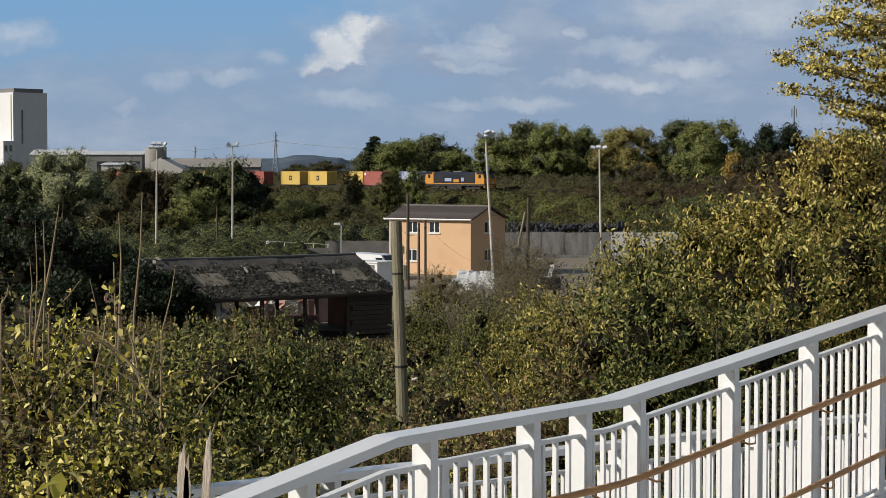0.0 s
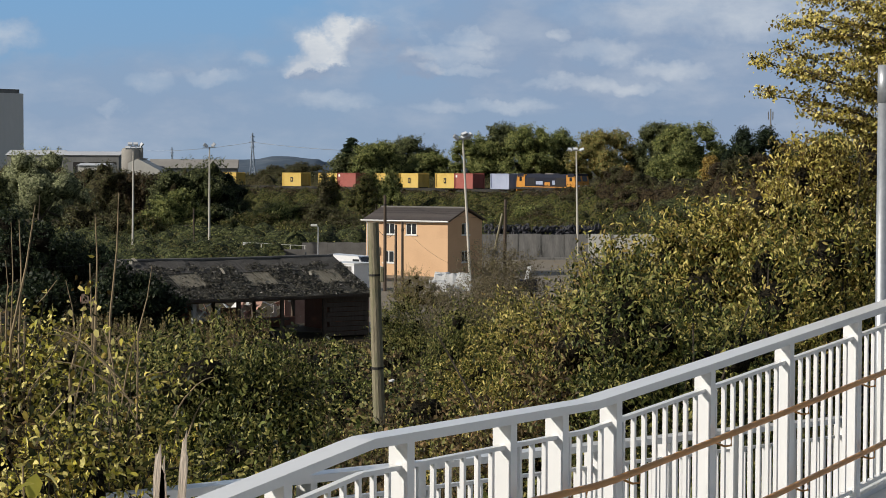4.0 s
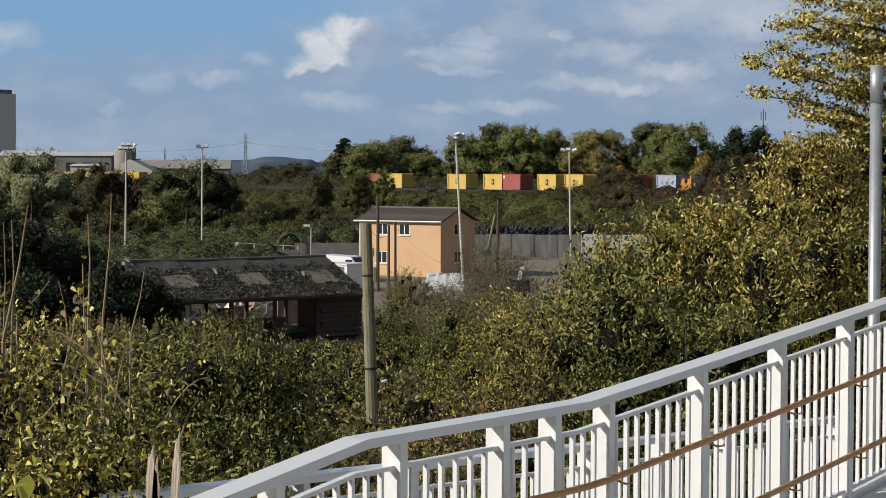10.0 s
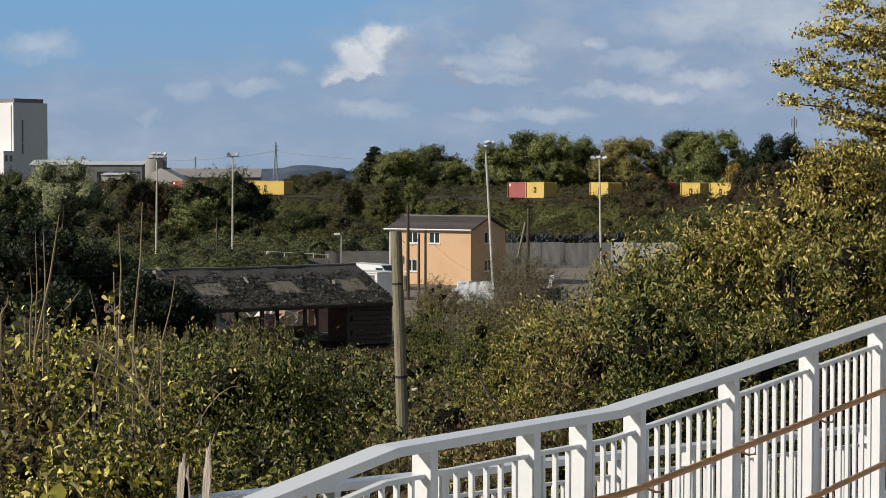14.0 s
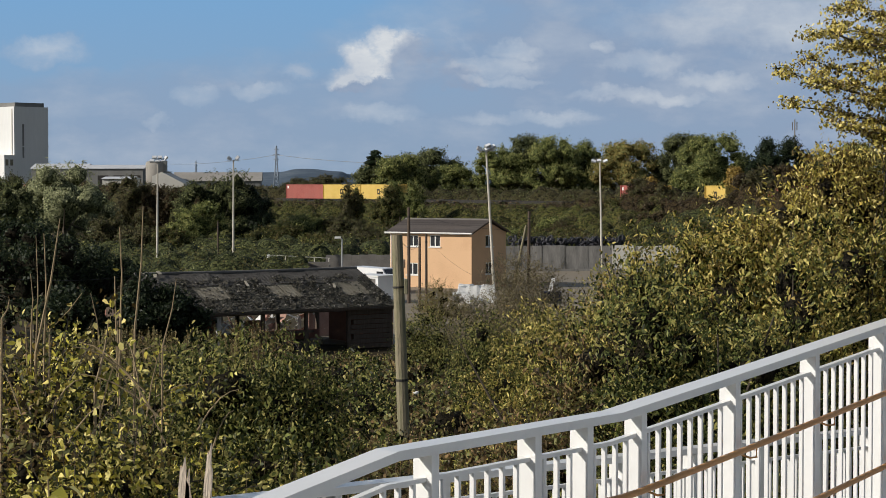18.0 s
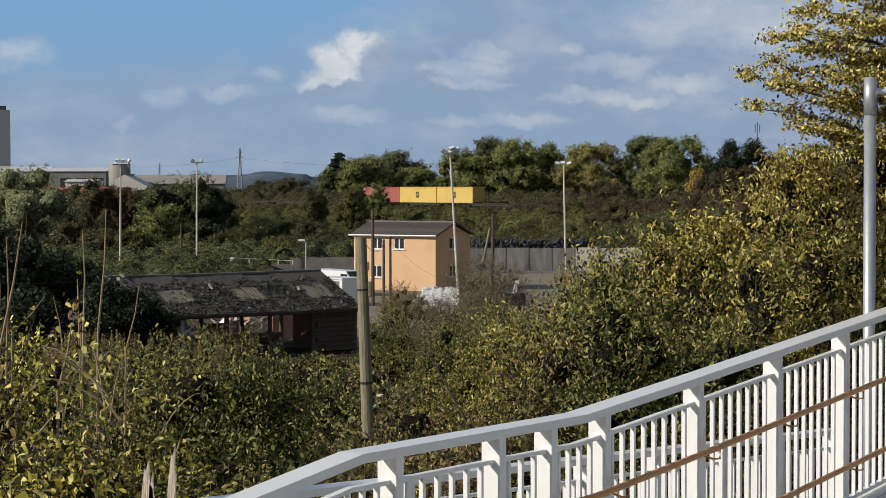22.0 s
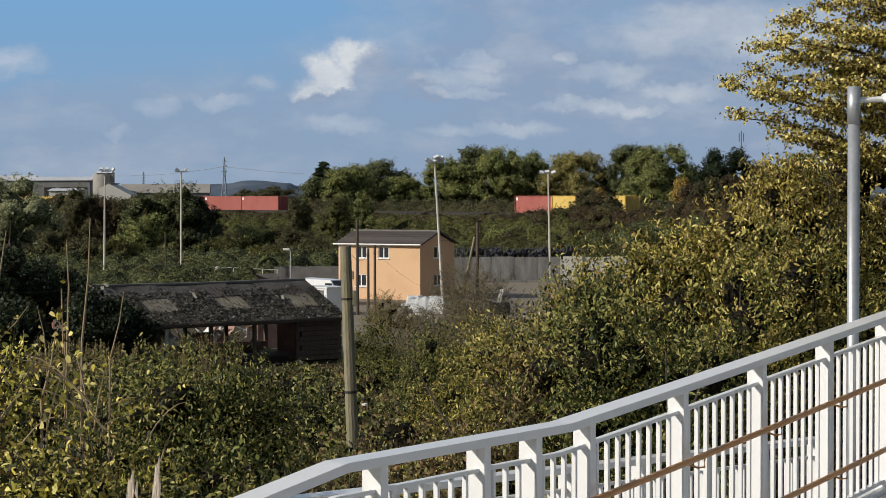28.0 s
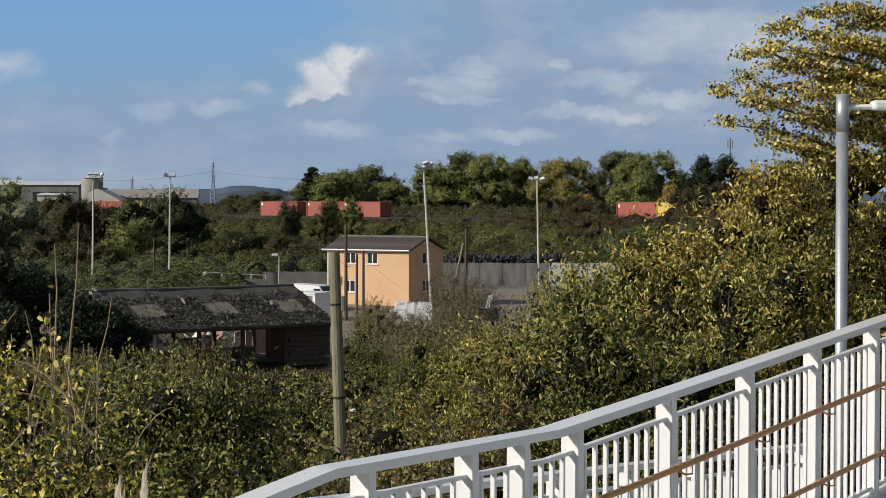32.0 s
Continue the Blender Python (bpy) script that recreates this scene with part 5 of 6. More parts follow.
    for i, (u, d, w, h, leaf, label) in enumerate([
            (-200.2, 250, 12.5, 12.4, L_WILLOW, "silvery green willow at the edge of the yard"), (-214.1, 255, 9, 11.2, L_WILLOW, "silvery green willow beside another"),
            (-187.3, 262, 8, 10.6, L_WILLOW, "silvery green willow behind the yard"), (-231.0, 240, 8, 11, L_TREED, "dark green tree at the yard's edge"),
            (-229.6, 262, 6, 11.6, L_SCRUB, "brown autumn tree at the yard's edge"),
            (-166.9, 300, 10, 11.2, L_SCRUB, "brown-green bushy tree before the railway"), (-149.0, 300, 9, 9.8, L_HEATH, "reddish brown bushy tree before the railway"), (-129.6, 250, 9, 7.2, L_TREE, "rounded green bushy tree behind the yard"),
            (-119.0, 264, 12, 12.0, L_TREED, "dark green rounded tree by the track"), (-106.0, 268, 9, 11.0, L_DARK, "dark rounded tree beside another by the track"), (-50.5, 290, 3.4, 10.4, L_SCRUB, "olive bushy tree that hides part of the track"), (-46.0, 292, 2.8, 9.6, L_OLIVE, "yellowing bushy tree that hides part of the track"), (-98.2, 262, 6, 6.0, L_DARK, "dark green bush by the track"), (-138.5, 240, 5, 5.2, L_TREE, "bright green bush behind the yard"),
            (-23.9, 318, 5.0, 10.6, L_TREE, "green tree beside the railway"), (-29.5, 304, 5.4, 9.6, L_OLIVE, "yellow-green bush beside the railway"), (-15.5, 325, 4.6, 10.4, L_TREE, "slim green tree beside the railway"),
            (-159.4, 232, 7, 4.4, L_SCRUB, "brown-green bush at the yard's edge"), (-177.3, 236, 7, 5.6, L_SCRUB, "brown-green bush at the yard's edge"), (-144.5, 225, 5, 4.2, L_OLIVE, "yellow-green bush at the yard edge"),
            (-72.8, 270, 10, 5.0, L_TREE, "green scrub tree below the track"), (-54.9, 268, 9, 4.7, L_SCRUB, "olive scrub tree below the track"), (-87.8, 255, 8, 4.2, L_OLIVE, "olive green scrub bush below the track"),
            (-40.0, 255, 8, 3.8, L_SCRUB, "olive scrub bush below the track"), (-66.9, 235, 7, 3.2, L_OLIVE, "yellow-green scrub bush below the track")]):
        x = u / 1000 * d
        tree("bushy_tree" if h < 8 else "tree", (x, d, ground_at(x, d)), w, h, leaf, label, count=int(3600 + 260 * w), size=0.36, seed=60 + i, group=near, trunk=0.04, n=22)


kinds()


def scrub_patch(name, label, leaf, count, sample, size, height, seed, lump=3.0):
    """Uncountable low growth: leaf clumps over the land, in mounds."""
    rng = np.random.default_rng(seed)
    x, y = sample(rng, count)
    g = land(x, y)
    m = 0.5 + 0.32 * wave(x, y, lump, seed) + 0.18 * wave(x, y, lump * 0.37, seed + 2)
    top = height * np.clip(m, 0.15, 1.3)
    z = g + top * (1 - 0.75 * rng.random(count) ** 2.2)
    gx = (wave(x + 0.3, y, lump, seed) - wave(x - 0.3, y, lump, seed)) * height * 0.5
    gy = (wave(x, y + 0.3, lump, seed) - wave(x, y - 0.3, lump, seed)) * height * 0.5
    out = unit(np.stack([-gx, -gy - 0.25, np.full(count, 0.75)], axis=1))
    sz = size(y) if callable(size) else size
    q = leaves_at(rng, np.stack([x, y, z], axis=1), out, sz, wild=0.75)
    return tagged(quads(name, q, leaf), label, "undergrowth", kind="stuff")


def wedge(y0, y1, u0, u1, power=1.0):
    """Points between two bearings (per mille to the right) and two distances, denser close by."""
    def sample(rng, n):
        k = rng.random(n) ** power
        y = y0 * (y1 / y0) ** k
        return rng.uniform(u0, u1, n) / 1000 * y, y
    return sample


def scrub_sheet(x, y, h, taper, leaves, count, size, seed, label, drift=0.0, heart=None):
    """Close scrub over the land: an uneven leafy surface on the grid (x, y), h high, darkened for inner shade, with
    sprigs and leaves standing out of it.
    leaves: kinds of leaf, mixed in patches."""
    rng = np.random.default_rng(seed)
    n, m = x.shape
    g = land(x.ravel(), y.ravel()).reshape(n, m)

    def rise(x, y, h):
        a, b = x * 0.8 + y * 0.45 + seed, y * 0.8 - x * 0.5 + seed
        domes = np.sqrt(np.abs(np.sin(a / 1.25 + 1.2 * np.sin(b / 2.7)) * np.cos(b / 1.4 + 1.3 * np.sin(a / 3.1))))
        lumps = 0.08 + 1.0 * domes + 0.16 * wave(x, y, 3.2, seed)
        return h * np.clip(lumps, 0.1, 1.4)
    z = g - 0.1 + rise(x, y, h) * taper * 0.86 + rng.normal(size=(n, m)) * 0.09
    me = bpy.data.meshes.new("scrub_mass")
    idx = np.arange(n * m).reshape(n, m)
    faces = np.stack([idx[:-1, :-1], idx[1:, :-1], idx[1:, 1:], idx[:-1, 1:]], axis=-1).reshape(-1, 4)
    me.vertices.add(n * m), me.loops.add(faces.size), me.polygons.add(len(faces))
    me.vertices.foreach_set("co", np.stack([x, y, z], axis=-1).astype(np.float32).ravel())
    me.loops.foreach_set("vertex_index", faces.astype(np.int32).ravel())
    me.polygons.foreach_set("loop_start", np.arange(0, faces.size, 4, dtype=np.int32))
    me.update(calc_edges=True)
    me.materials.append(INNER_SHADE[(heart or leaves[-1]).name, True])
    tagged(new("scrub_mass", me), "close-grown heart of the scrub, darkened for inner shade", "scrub", kind="stuff")
    # leaves over it
    k = count // 6
    i, j = rng.uniform(0, n - 1.001, k), rng.uniform(0, m - 1.001, k)
    i0, j0 = i.astype(int), j.astype(int)
    fi, fj = i - i0, j - j0

    def at(v):
        return (v[i0, j0] * (1 - fi) + v[i0 + 1, j0] * fi) * (1 - fj) + (v[i0, j0 + 1] * (1 - fi) + v[i0 + 1, j0 + 1] * fi) * fj
    qx, qy, hh = at(x), at(y), at(h * taper)
    p = np.stack([qx, qy, at(z) + np.abs(rng.normal(size=k)) * 0.16 * np.minimum(hh, 2.0)], axis=1)
    d = unit(np.stack([0.5 * rng.normal(size=k) - 0.1, 0.5 * rng.normal(size=k) - 0.45, np.full(k, 0.8)], axis=1))
    patch = wave(qx, qy, 5.5, seed + 9) + 0.5 * wave(qx, qy, 1.9, seed + 4) + 0.35 * rng.normal(size=k) + drift * qx / qy
    edges = np.quantile(patch, np.linspace(0, 1, len(leaves) + 1))
    for q, leaf in enumerate(leaves):
        pick = (patch >= edges[q]) & (patch <= edges[q + 1])
        pp, dd = sprigs(rng, p[pick], d[pick], size * 1.2, 6)
        tagged(quads("embankment_scrub", leaves_at(rng, pp, dd, size, slim=0.6, wild=0.7), leaf), label, "scrub", kind="stuff")


def along_line(s0, s1, o0, o1, step, rows):
    """A grid beside the railway from s0 to s1 metres along it, o0 to o1 metres off it on the yard's side."""
    base = np.array([line_at(q) for q in np.arange(s0, s1, step)])
    o = np.linspace(o0, o1, rows)[None, :]
    return base[:, :1] + base[:, 3:4] * o, base[:, 1:2] - base[:, 2:3] * o


def ends_taper(n, m, k=2):
    t = np.ones((n, m))
    for q in range(k):
        t[:, q] *= (q + 0.3) / k
        t[:, -1 - q] *= (q + 0.3) / k
    return t


def banks():
    rng = np.random.default_rng(91)
    # beside the track: its height by bearing (per mille to the right) lets the train show or hides its wheels
    x, y = along_line(-330, 150, 3.6, 13.0, 0.8, 14)
    u = 1000 * x / np.maximum(y, 1)
    h = np.interp(u, [-270, -151, -147, -128, -124, -102, -97, 30, 45, 66, 80, 94, 100, 117, 123, 136, 150, 160, 260], [5.6, 5.6, 2.0, 2.0, 5.4, 5.2, 1.3, 0.9, 1.0, 1.7, 2.6, 2.8, 3.2, 3.2, 2.8, 2.8, 3.2, 4.4, 4.4])
    t = ends_taper(*x.shape, 3)
    scrub_sheet(x, y, h, t, (L_TREED, L_SCRUB, L_OLIVE, L_OLIVE, L_HEATH), 70000, 0.26, 4, "brown and olive autumn scrub along the railway", drift=9.0)
    # down the bank
    x, y = along_line(-330, 150, 11.0, 46.0, 0.8, 46)
    u = 1000 * x / np.maximum(y, 1)
    h = np.interp(u, [-270, -150, -140, -20, 60, 110, 260], [4.4, 4.2, 2.8, 2.6, 2.8, 3.0, 3.0])
    scrub_sheet(x, y, h, ends_taper(*x.shape), (L_TREED, L_BRAMBLE, L_OLIVE, L_SCRUB, L_OLIVE, L_OLIVE, L_HEATH), 110000, 0.26, 7, "olive, green and brown scrub on the railway bank", drift=9.0, heart=L_OLIVE)
    # at the bank's foot, and behind the barn
    uu, dd = np.meshgrid(np.linspace(-275, 290, 230), np.linspace(217, 262, 52), indexing="ij")
    scrub_sheet(uu / 1000 * dd, dd, np.full(uu.shape, 2.7), ends_taper(*uu.shape), (L_TREED, L_BRAMBLE, L_SCRUB, L_HEATH), 60000, 0.2, 14, "dark green brambles at the foot of the bank", drift=7.0, heart=L_TREED)
    uu, dd = np.meshgrid(np.linspace(-275, -72, 90), np.linspace(180, 217, 42), indexing="ij")
    scrub_sheet(uu / 1000 * dd, dd, np.full(uu.shape, 2.4), ends_taper(*uu.shape), (L_OLIVE, L_TREED), 26000, 0.2, 15, "dark scrub behind the barn")
    scrub_patch("dry_grass", "pale dry grass along the top of the bank", L_GRASS, 12000, wedge(300, 372, -70, 40), 0.35, 0.7, 11, 3.0)
    # behind the railway
    x, y = along_line(-200, 150, -5.5, -20.0, 1.2, 12)
    scrub_sheet(x, y, np.full(x.shape, 3.8), ends_taper(*x.shape), (L_TREED, L_SCRUB), 30000, 0.34, 21, "dense green understorey behind the railway")
    scrub_patch("far_woods", "low far hedges and woods on the plain", L_SCRUB, 16000, wedge(430, 900, -290, 290), 1.1, 4.2, 13, 30.0)


banks()


def mounds(rng, n, y0, y1, u0, u1, r0, r1, lift):
    """Domes of growth on the land between two bearings and distances, smaller close by."""
    y = y0 * (y1 / y0) ** rng.random(n)
    x = rng.uniform(u0, u1, n) / 1000 * y
    r = rng.uniform(r0, r1, n) * (0.55 + np.minimum(y, 52) / 75)
    lift = lift * np.clip((98 - y) / 45, 0.1, 1)
    tall = rng.random(n) < 0.38
    z = land(x, y) + lift * np.where(tall, rng.uniform(0.7, 1.25, n), rng.uniform(-0.5, 0.2, n))
    return np.stack([x, y, z, r, r, r * np.where(tall, rng.uniform(0.9, 1.4, n), rng.uniform(0.6, 1.0, n))], axis=1)


def thicket(name, label, leaf, n, count, y0, y1, u0, u1, seed, r0=0.35, r1=0.85, lift=0.7, grow=1.0):
    rng = np.random.default_rng(seed)
    m = mounds(rng, n, y0, y1, u0, u1, r0, r1, lift)
    bearing = 1000 * m[:, 0] / m[:, 1]
    m = m[~((bearing > -134) & (bearing < -98) & (m[:, 1] < 27))]
    n = len(m)
    tagged(cores("inner_thicket", m, 0.42, L_BRAMBLE), "heart of the brambles, coloured dark for inner shade", "undergrowth", kind="stuff")
    w = (m[:, 3] / m[:, 1]) ** 2
    count = int(count * 0.8) // 8
    which = rng.choice(n, size=count, p=w / w.sum())
    d = unit(rng.normal(size=(count, 3)))
    d[:, 2] = np.abs(d[:, 2]) * np.where(rng.random(count) < 0.8, 1, -0.4)
    r = (1.15 - 0.5 * rng.random(count) ** 1.2) * (1 + 0.2 * np.sin(d[:, 0] * 8 + which) * np.sin(d[:, 2] * 7 + which * 2)) + 0.06 * rng.normal(size=count)
    p = m[which, :3] + d * m[which, 3:] * r[:, None]
    p, d = sprigs(rng, p, d, grow * (0.05 + 0.0014 * p[:, 1]), 8)
    size = grow * (0.05 + 0.0014 * p[:, 1])
    return tagged(quads(name, leaves_at(rng, p, d + np.array([-0.1, -0.1, 0.3]), size, slim=0.6, wild=1.3, full=True), leaf), label, "undergrowth", kind="stuff")


def leafy_stalks():
    """Willowherb and dock gone over: upright stems, each with its small drying leaves."""
    rng = np.random.default_rng(46)
    for leaf, n, u0, u1, d0, d1, label in ((L_BROWN, 330, -95, 40, 15, 46, "upright browning willowherb on the slope"), (L_SHRUB, 200, -110, 70, 15, 50, "upright yellowing weeds on the slope"), (L_BROWN, 120, 20, 110, 17, 40, "upright browning weeds below the shrubs"), (L_BROWN, 90, -112, -80, 86, 99, "orange-brown seeding dock before the barn"), (L_GRASS, 190, -190, -98, 84, 99, "beige seeding willowherb before the barn")):
        y = d0 * (d1 / d0) ** rng.random(n)
        x = rng.uniform(u0, u1, n) / 1000 * y
        h = rng.uniform(1.2, 2.1, n) if d1 < 80 else rng.uniform(1.3, 2.3, n)
        base = np.stack([x, y, land(x, y) + 0.2], axis=1)
        top = base + np.stack([rng.normal(size=n) * 0.1, rng.normal(size=n) * 0.1, h], axis=1)
        bm = bmesh.new()
        for a, b in zip(base, top):
            tube(bm, [tuple(a), tuple(a * 0.4 + b * 0.6 + rng.normal(size=3) * 0.02), tuple(b)], [0.007, 0.005, 0.002], 3)
        tagged(link("weed_stalks", bm, M_TWIG), "thin dry stems of weeds", "weeds", kind="stuff")
        k = rng.random((n, 64, 1)) ** 0.7
        p = base[:, None] * (1 - k) + top[:, None] * k + rng.normal(size=(n, 64, 3)) * np.array([0.06, 0.06, 0.03]) * (1.3 - k)
        p = p.reshape(-1, 3)
        tagged(quads("weeds", leaves_at(rng, p, np.tile([-0.2, -0.5, 0.4], (len(p), 1)), 0.03 + 0.0012 * p[:, 1], slim=0.4, droop=0.7, wild=0.8), leaf), label, "weeds", kind="stuff")


def broad_shoots():
    """Two shoots of broad leaves among the shrubs close by."""
    rng = np.random.default_rng(48)
    for x, y, z, n, size, leaf in ((-1.66, 7.9, 8.36, 14, 0.1, L_YELLOW), (-1.55, 8.2, 8.12, 9, 0.1, L_YELLOW), (-1.9, 11.0, 8.8, 44, 0.06, L_YELLOW), (-2.5, 11.3, 8.75, 36, 0.055, L_YELLOW), (-1.95, 11.2, 9.05, 26, 0.05, L_GOLD)):
        g = ground_at(x, y)
        s = thing("leafy_shoot", (x, y, g), "upright shoot with broad yellow-green leaves", "shoot", "leafy shoots")
        bm = bmesh.new()
        tube(bm, [(0, 0, -0.1), (0.03, 0, (z - g) * 0.6), (0, 0, z - g)], [0.012, 0.009, 0.004], 6)
        part("stem", bm, M_TWIG, s)
        k = rng.random((n, 1)) ** 0.8 * 0.45
        p = np.array([[0, 0, z - g]]) - np.array([[0, 0, 1]]) * k + rng.normal(size=(n, 3)) * np.array([0.07, 0.06, 0.03])
        quads("leaves", leaves_at(rng, p, np.tile([-0.3, -0.5, 0.5], (n, 1)), size, slim=0.55, droop=0.9, wild=0.6, full=True), leaf, s)


def brambles():
    thicket("bramble_thicket", "dense green brambles covering the slope", L_BRAMBLE, 220, 140000, 13, 95, -300, 40, 2, 0.6, 1.15)
    thicket("bramble_thicket", "browned brambles and dock on the slope", L_BROWN, 130, 80000, 13, 85, -120, 60, 5, 0.5, 1.0, lift=0.9)
    thicket("bramble_thicket", "yellowing brambles on the slope", L_SHRUB, 110, 26000, 15, 95, -20, 130, 6, 0.5, 1.1, lift=0.8)
    thicket("bramble_thicket", "green brambles below the shrubs", L_BRAMBLE, 200, 36000, 16, 95, 20, 300, 12, 0.6, 1.1, lift=0.6)
    thicket("bramble_thicket", "sprawling yellow-green bramble", L_SHRUB, 50, 12000, 15, 60, -290, -60, 15, 0.4, 0.8, lift=0.9)
    thicket("bramble_clump", "tall rounded green bramble clumps", L_BRAMBLE, 60, 46000, 17, 75, -190, 30, 33, 0.7, 1.15, lift=1.1)
    thicket("bramble_clump", "tall browned dock and bramble clumps", L_BROWN, 40, 20000, 16, 60, -120, 70, 34, 0.5, 0.9, lift=1.2)
    thicket("dry_weeds", "orange-brown seeding weeds before the barn", L_BROWN, 46, 16000, 78, 99, -150, -30, 51, 0.3, 0.5, lift=0.3, grow=0.8)
    thicket("dry_weeds", "beige seeding weeds before the barn", L_GRASS, 30, 8000, 80, 99, -190, -60, 52, 0.25, 0.45, lift=0.45, grow=0.7)
    thicket("bramble_thicket", "low green brambles before the barn", L_BRAMBLE, 110, 44000, 46, 92, -240, 30, 53, 0.5, 0.95, lift=0.6)
    leafy_stalks()
    broad_shoots()
    scrub_patch("dry_grass", "tall dry weeds before the barn", L_GRASS, 5000, wedge(86, 104, -250, -20), 0.12, 0.75, 8, 1.2)
    # upright dead stalks in the brambles
    rng = np.random.default_rng(31)
    bm = bmesh.new()
    for k in range(900):
        y = 14 * (90 / 14) ** rng.random()
        x = rng.uniform(-280, 130) / 1000 * y
        z = ground_at(x, y)
        h = rng.uniform(0.9, 1.9)
        dx, dy = rng.normal(size=2) * 0.12
        tube(bm, [(x, y, z + 0.3), (x + dx, y + dy, z + h * 0.7), (x + dx * 2.4, y + dy * 2, z + h)], [0.008, 0.006, 0.003], 3)
    tagged(link("dead_stalks", bm, M_TWIG), "dry brown stalks standing in the brambles", "stalks", kind="stuff")


brambles()


def shrub(name, at, lobes, leaf, label, count, size, seed, stems=10, core=0.7, sprays=160, stout=1.0, inner=0, **kw):
    rng = np.random.default_rng(seed)
    s = thing(name, at, label, "shrub", "shrubs by the ramp")
    for k in range(stems):
        x, y, z, *_ = lobes[k % len(lobes)]
        bm = bmesh.new()
        jx, jy = rng.normal(size=2) * 0.25
        tube(bm, [(x * 0.25, y * 0.25, -0.3), (x * 0.6 + jx, y * 0.6 + jy, z * 0.6), (x + jx * 2, y + jy * 2, z * 1.12)], [0.045 * stout, 0.028 * stout, 0.008 * stout], 6)
        part("stem", bm, M_BARK, s)
    if core:
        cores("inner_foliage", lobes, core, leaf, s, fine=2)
    main = lobes_leaves(rng, lobes, count, size, wild=1.25, front=0.7, **kw)
    # sprays that break the outline
    n = sprays
    L = np.array(lobes)[rng.integers(0, len(lobes), n)]
    d = unit(rng.normal(size=(n, 3)) + np.array([0, -0.3, 0.5]))
    start = L[:, :3] + d * L[:, 3:] * 0.85
    reach = unit(d + np.array([0, 0, 0.6]) + 0.35 * rng.normal(size=(n, 3))) * (rng.uniform(2.5, 8.0, n) * size)[:, None]
    k = rng.random((n, 15, 1)) ** 0.8
    p = (start[:, None] + reach[:, None] * k * 1.05 + rng.normal(size=(n, 15, 3)) * size * 0.55).reshape(-1, 3)
    extra = leaves_at(rng, p, np.tile([-0.3, -0.4, 0.6], (len(p), 1)), size, wild=1.1, slim=kw.get("slim", 0.55), full=kw.get("full", False))
    quads("leaves", np.concatenate([main, extra]), leaf, s)
    if inner:     # broad old leaves close round the stems
        w = np.array(lobes)
        which = rng.choice(len(w), size=inner, p=w[:, 3] * w[:, 5] / (w[:, 3] * w[:, 5]).sum())
        d = unit(rng.normal(size=(inner, 3)))
        p = w[which, :3] + d * w[which, 3:] * (rng.uniform(0.42, 0.72, (inner, 1)))
        quads("inner_leaves", leaves_at(rng, p, d, size * 1.25, slim=0.45, wild=1.3), leaf, s)
    bm = bmesh.new()
    for a, b in zip(start[::2], reach[::2]):
        tube(bm, [tuple(a), tuple(a + b * 0.6), tuple(a + b)], [0.005, 0.004, 0.002], 3)
    tagged(part("twig_spray", bm, M_BARK, s), kind="stuff")
    return s


def bush_lobes(rng, w, d, h, n):
    out = []
    for k in range(n):
        a, q = rng.uniform(0, math.tau), rng.random() ** 0.7
        x, y = w * 0.42 * q * math.cos(a), d * 0.42 * q * math.sin(a)
        top = h * (1 - 0.55 * q * q) * rng.uniform(0.8, 1.08)
        r = rng.uniform(0.16, 0.3) * w
        out.append((x, y, max(0.3, top - r * 0.8), r, r, r * rng.uniform(0.8, 1.15)))
        out.append((x * 1.1, y * 1.1, top * 0.4, r * 1.05, r * 1.05, top * 0.42))
    return out


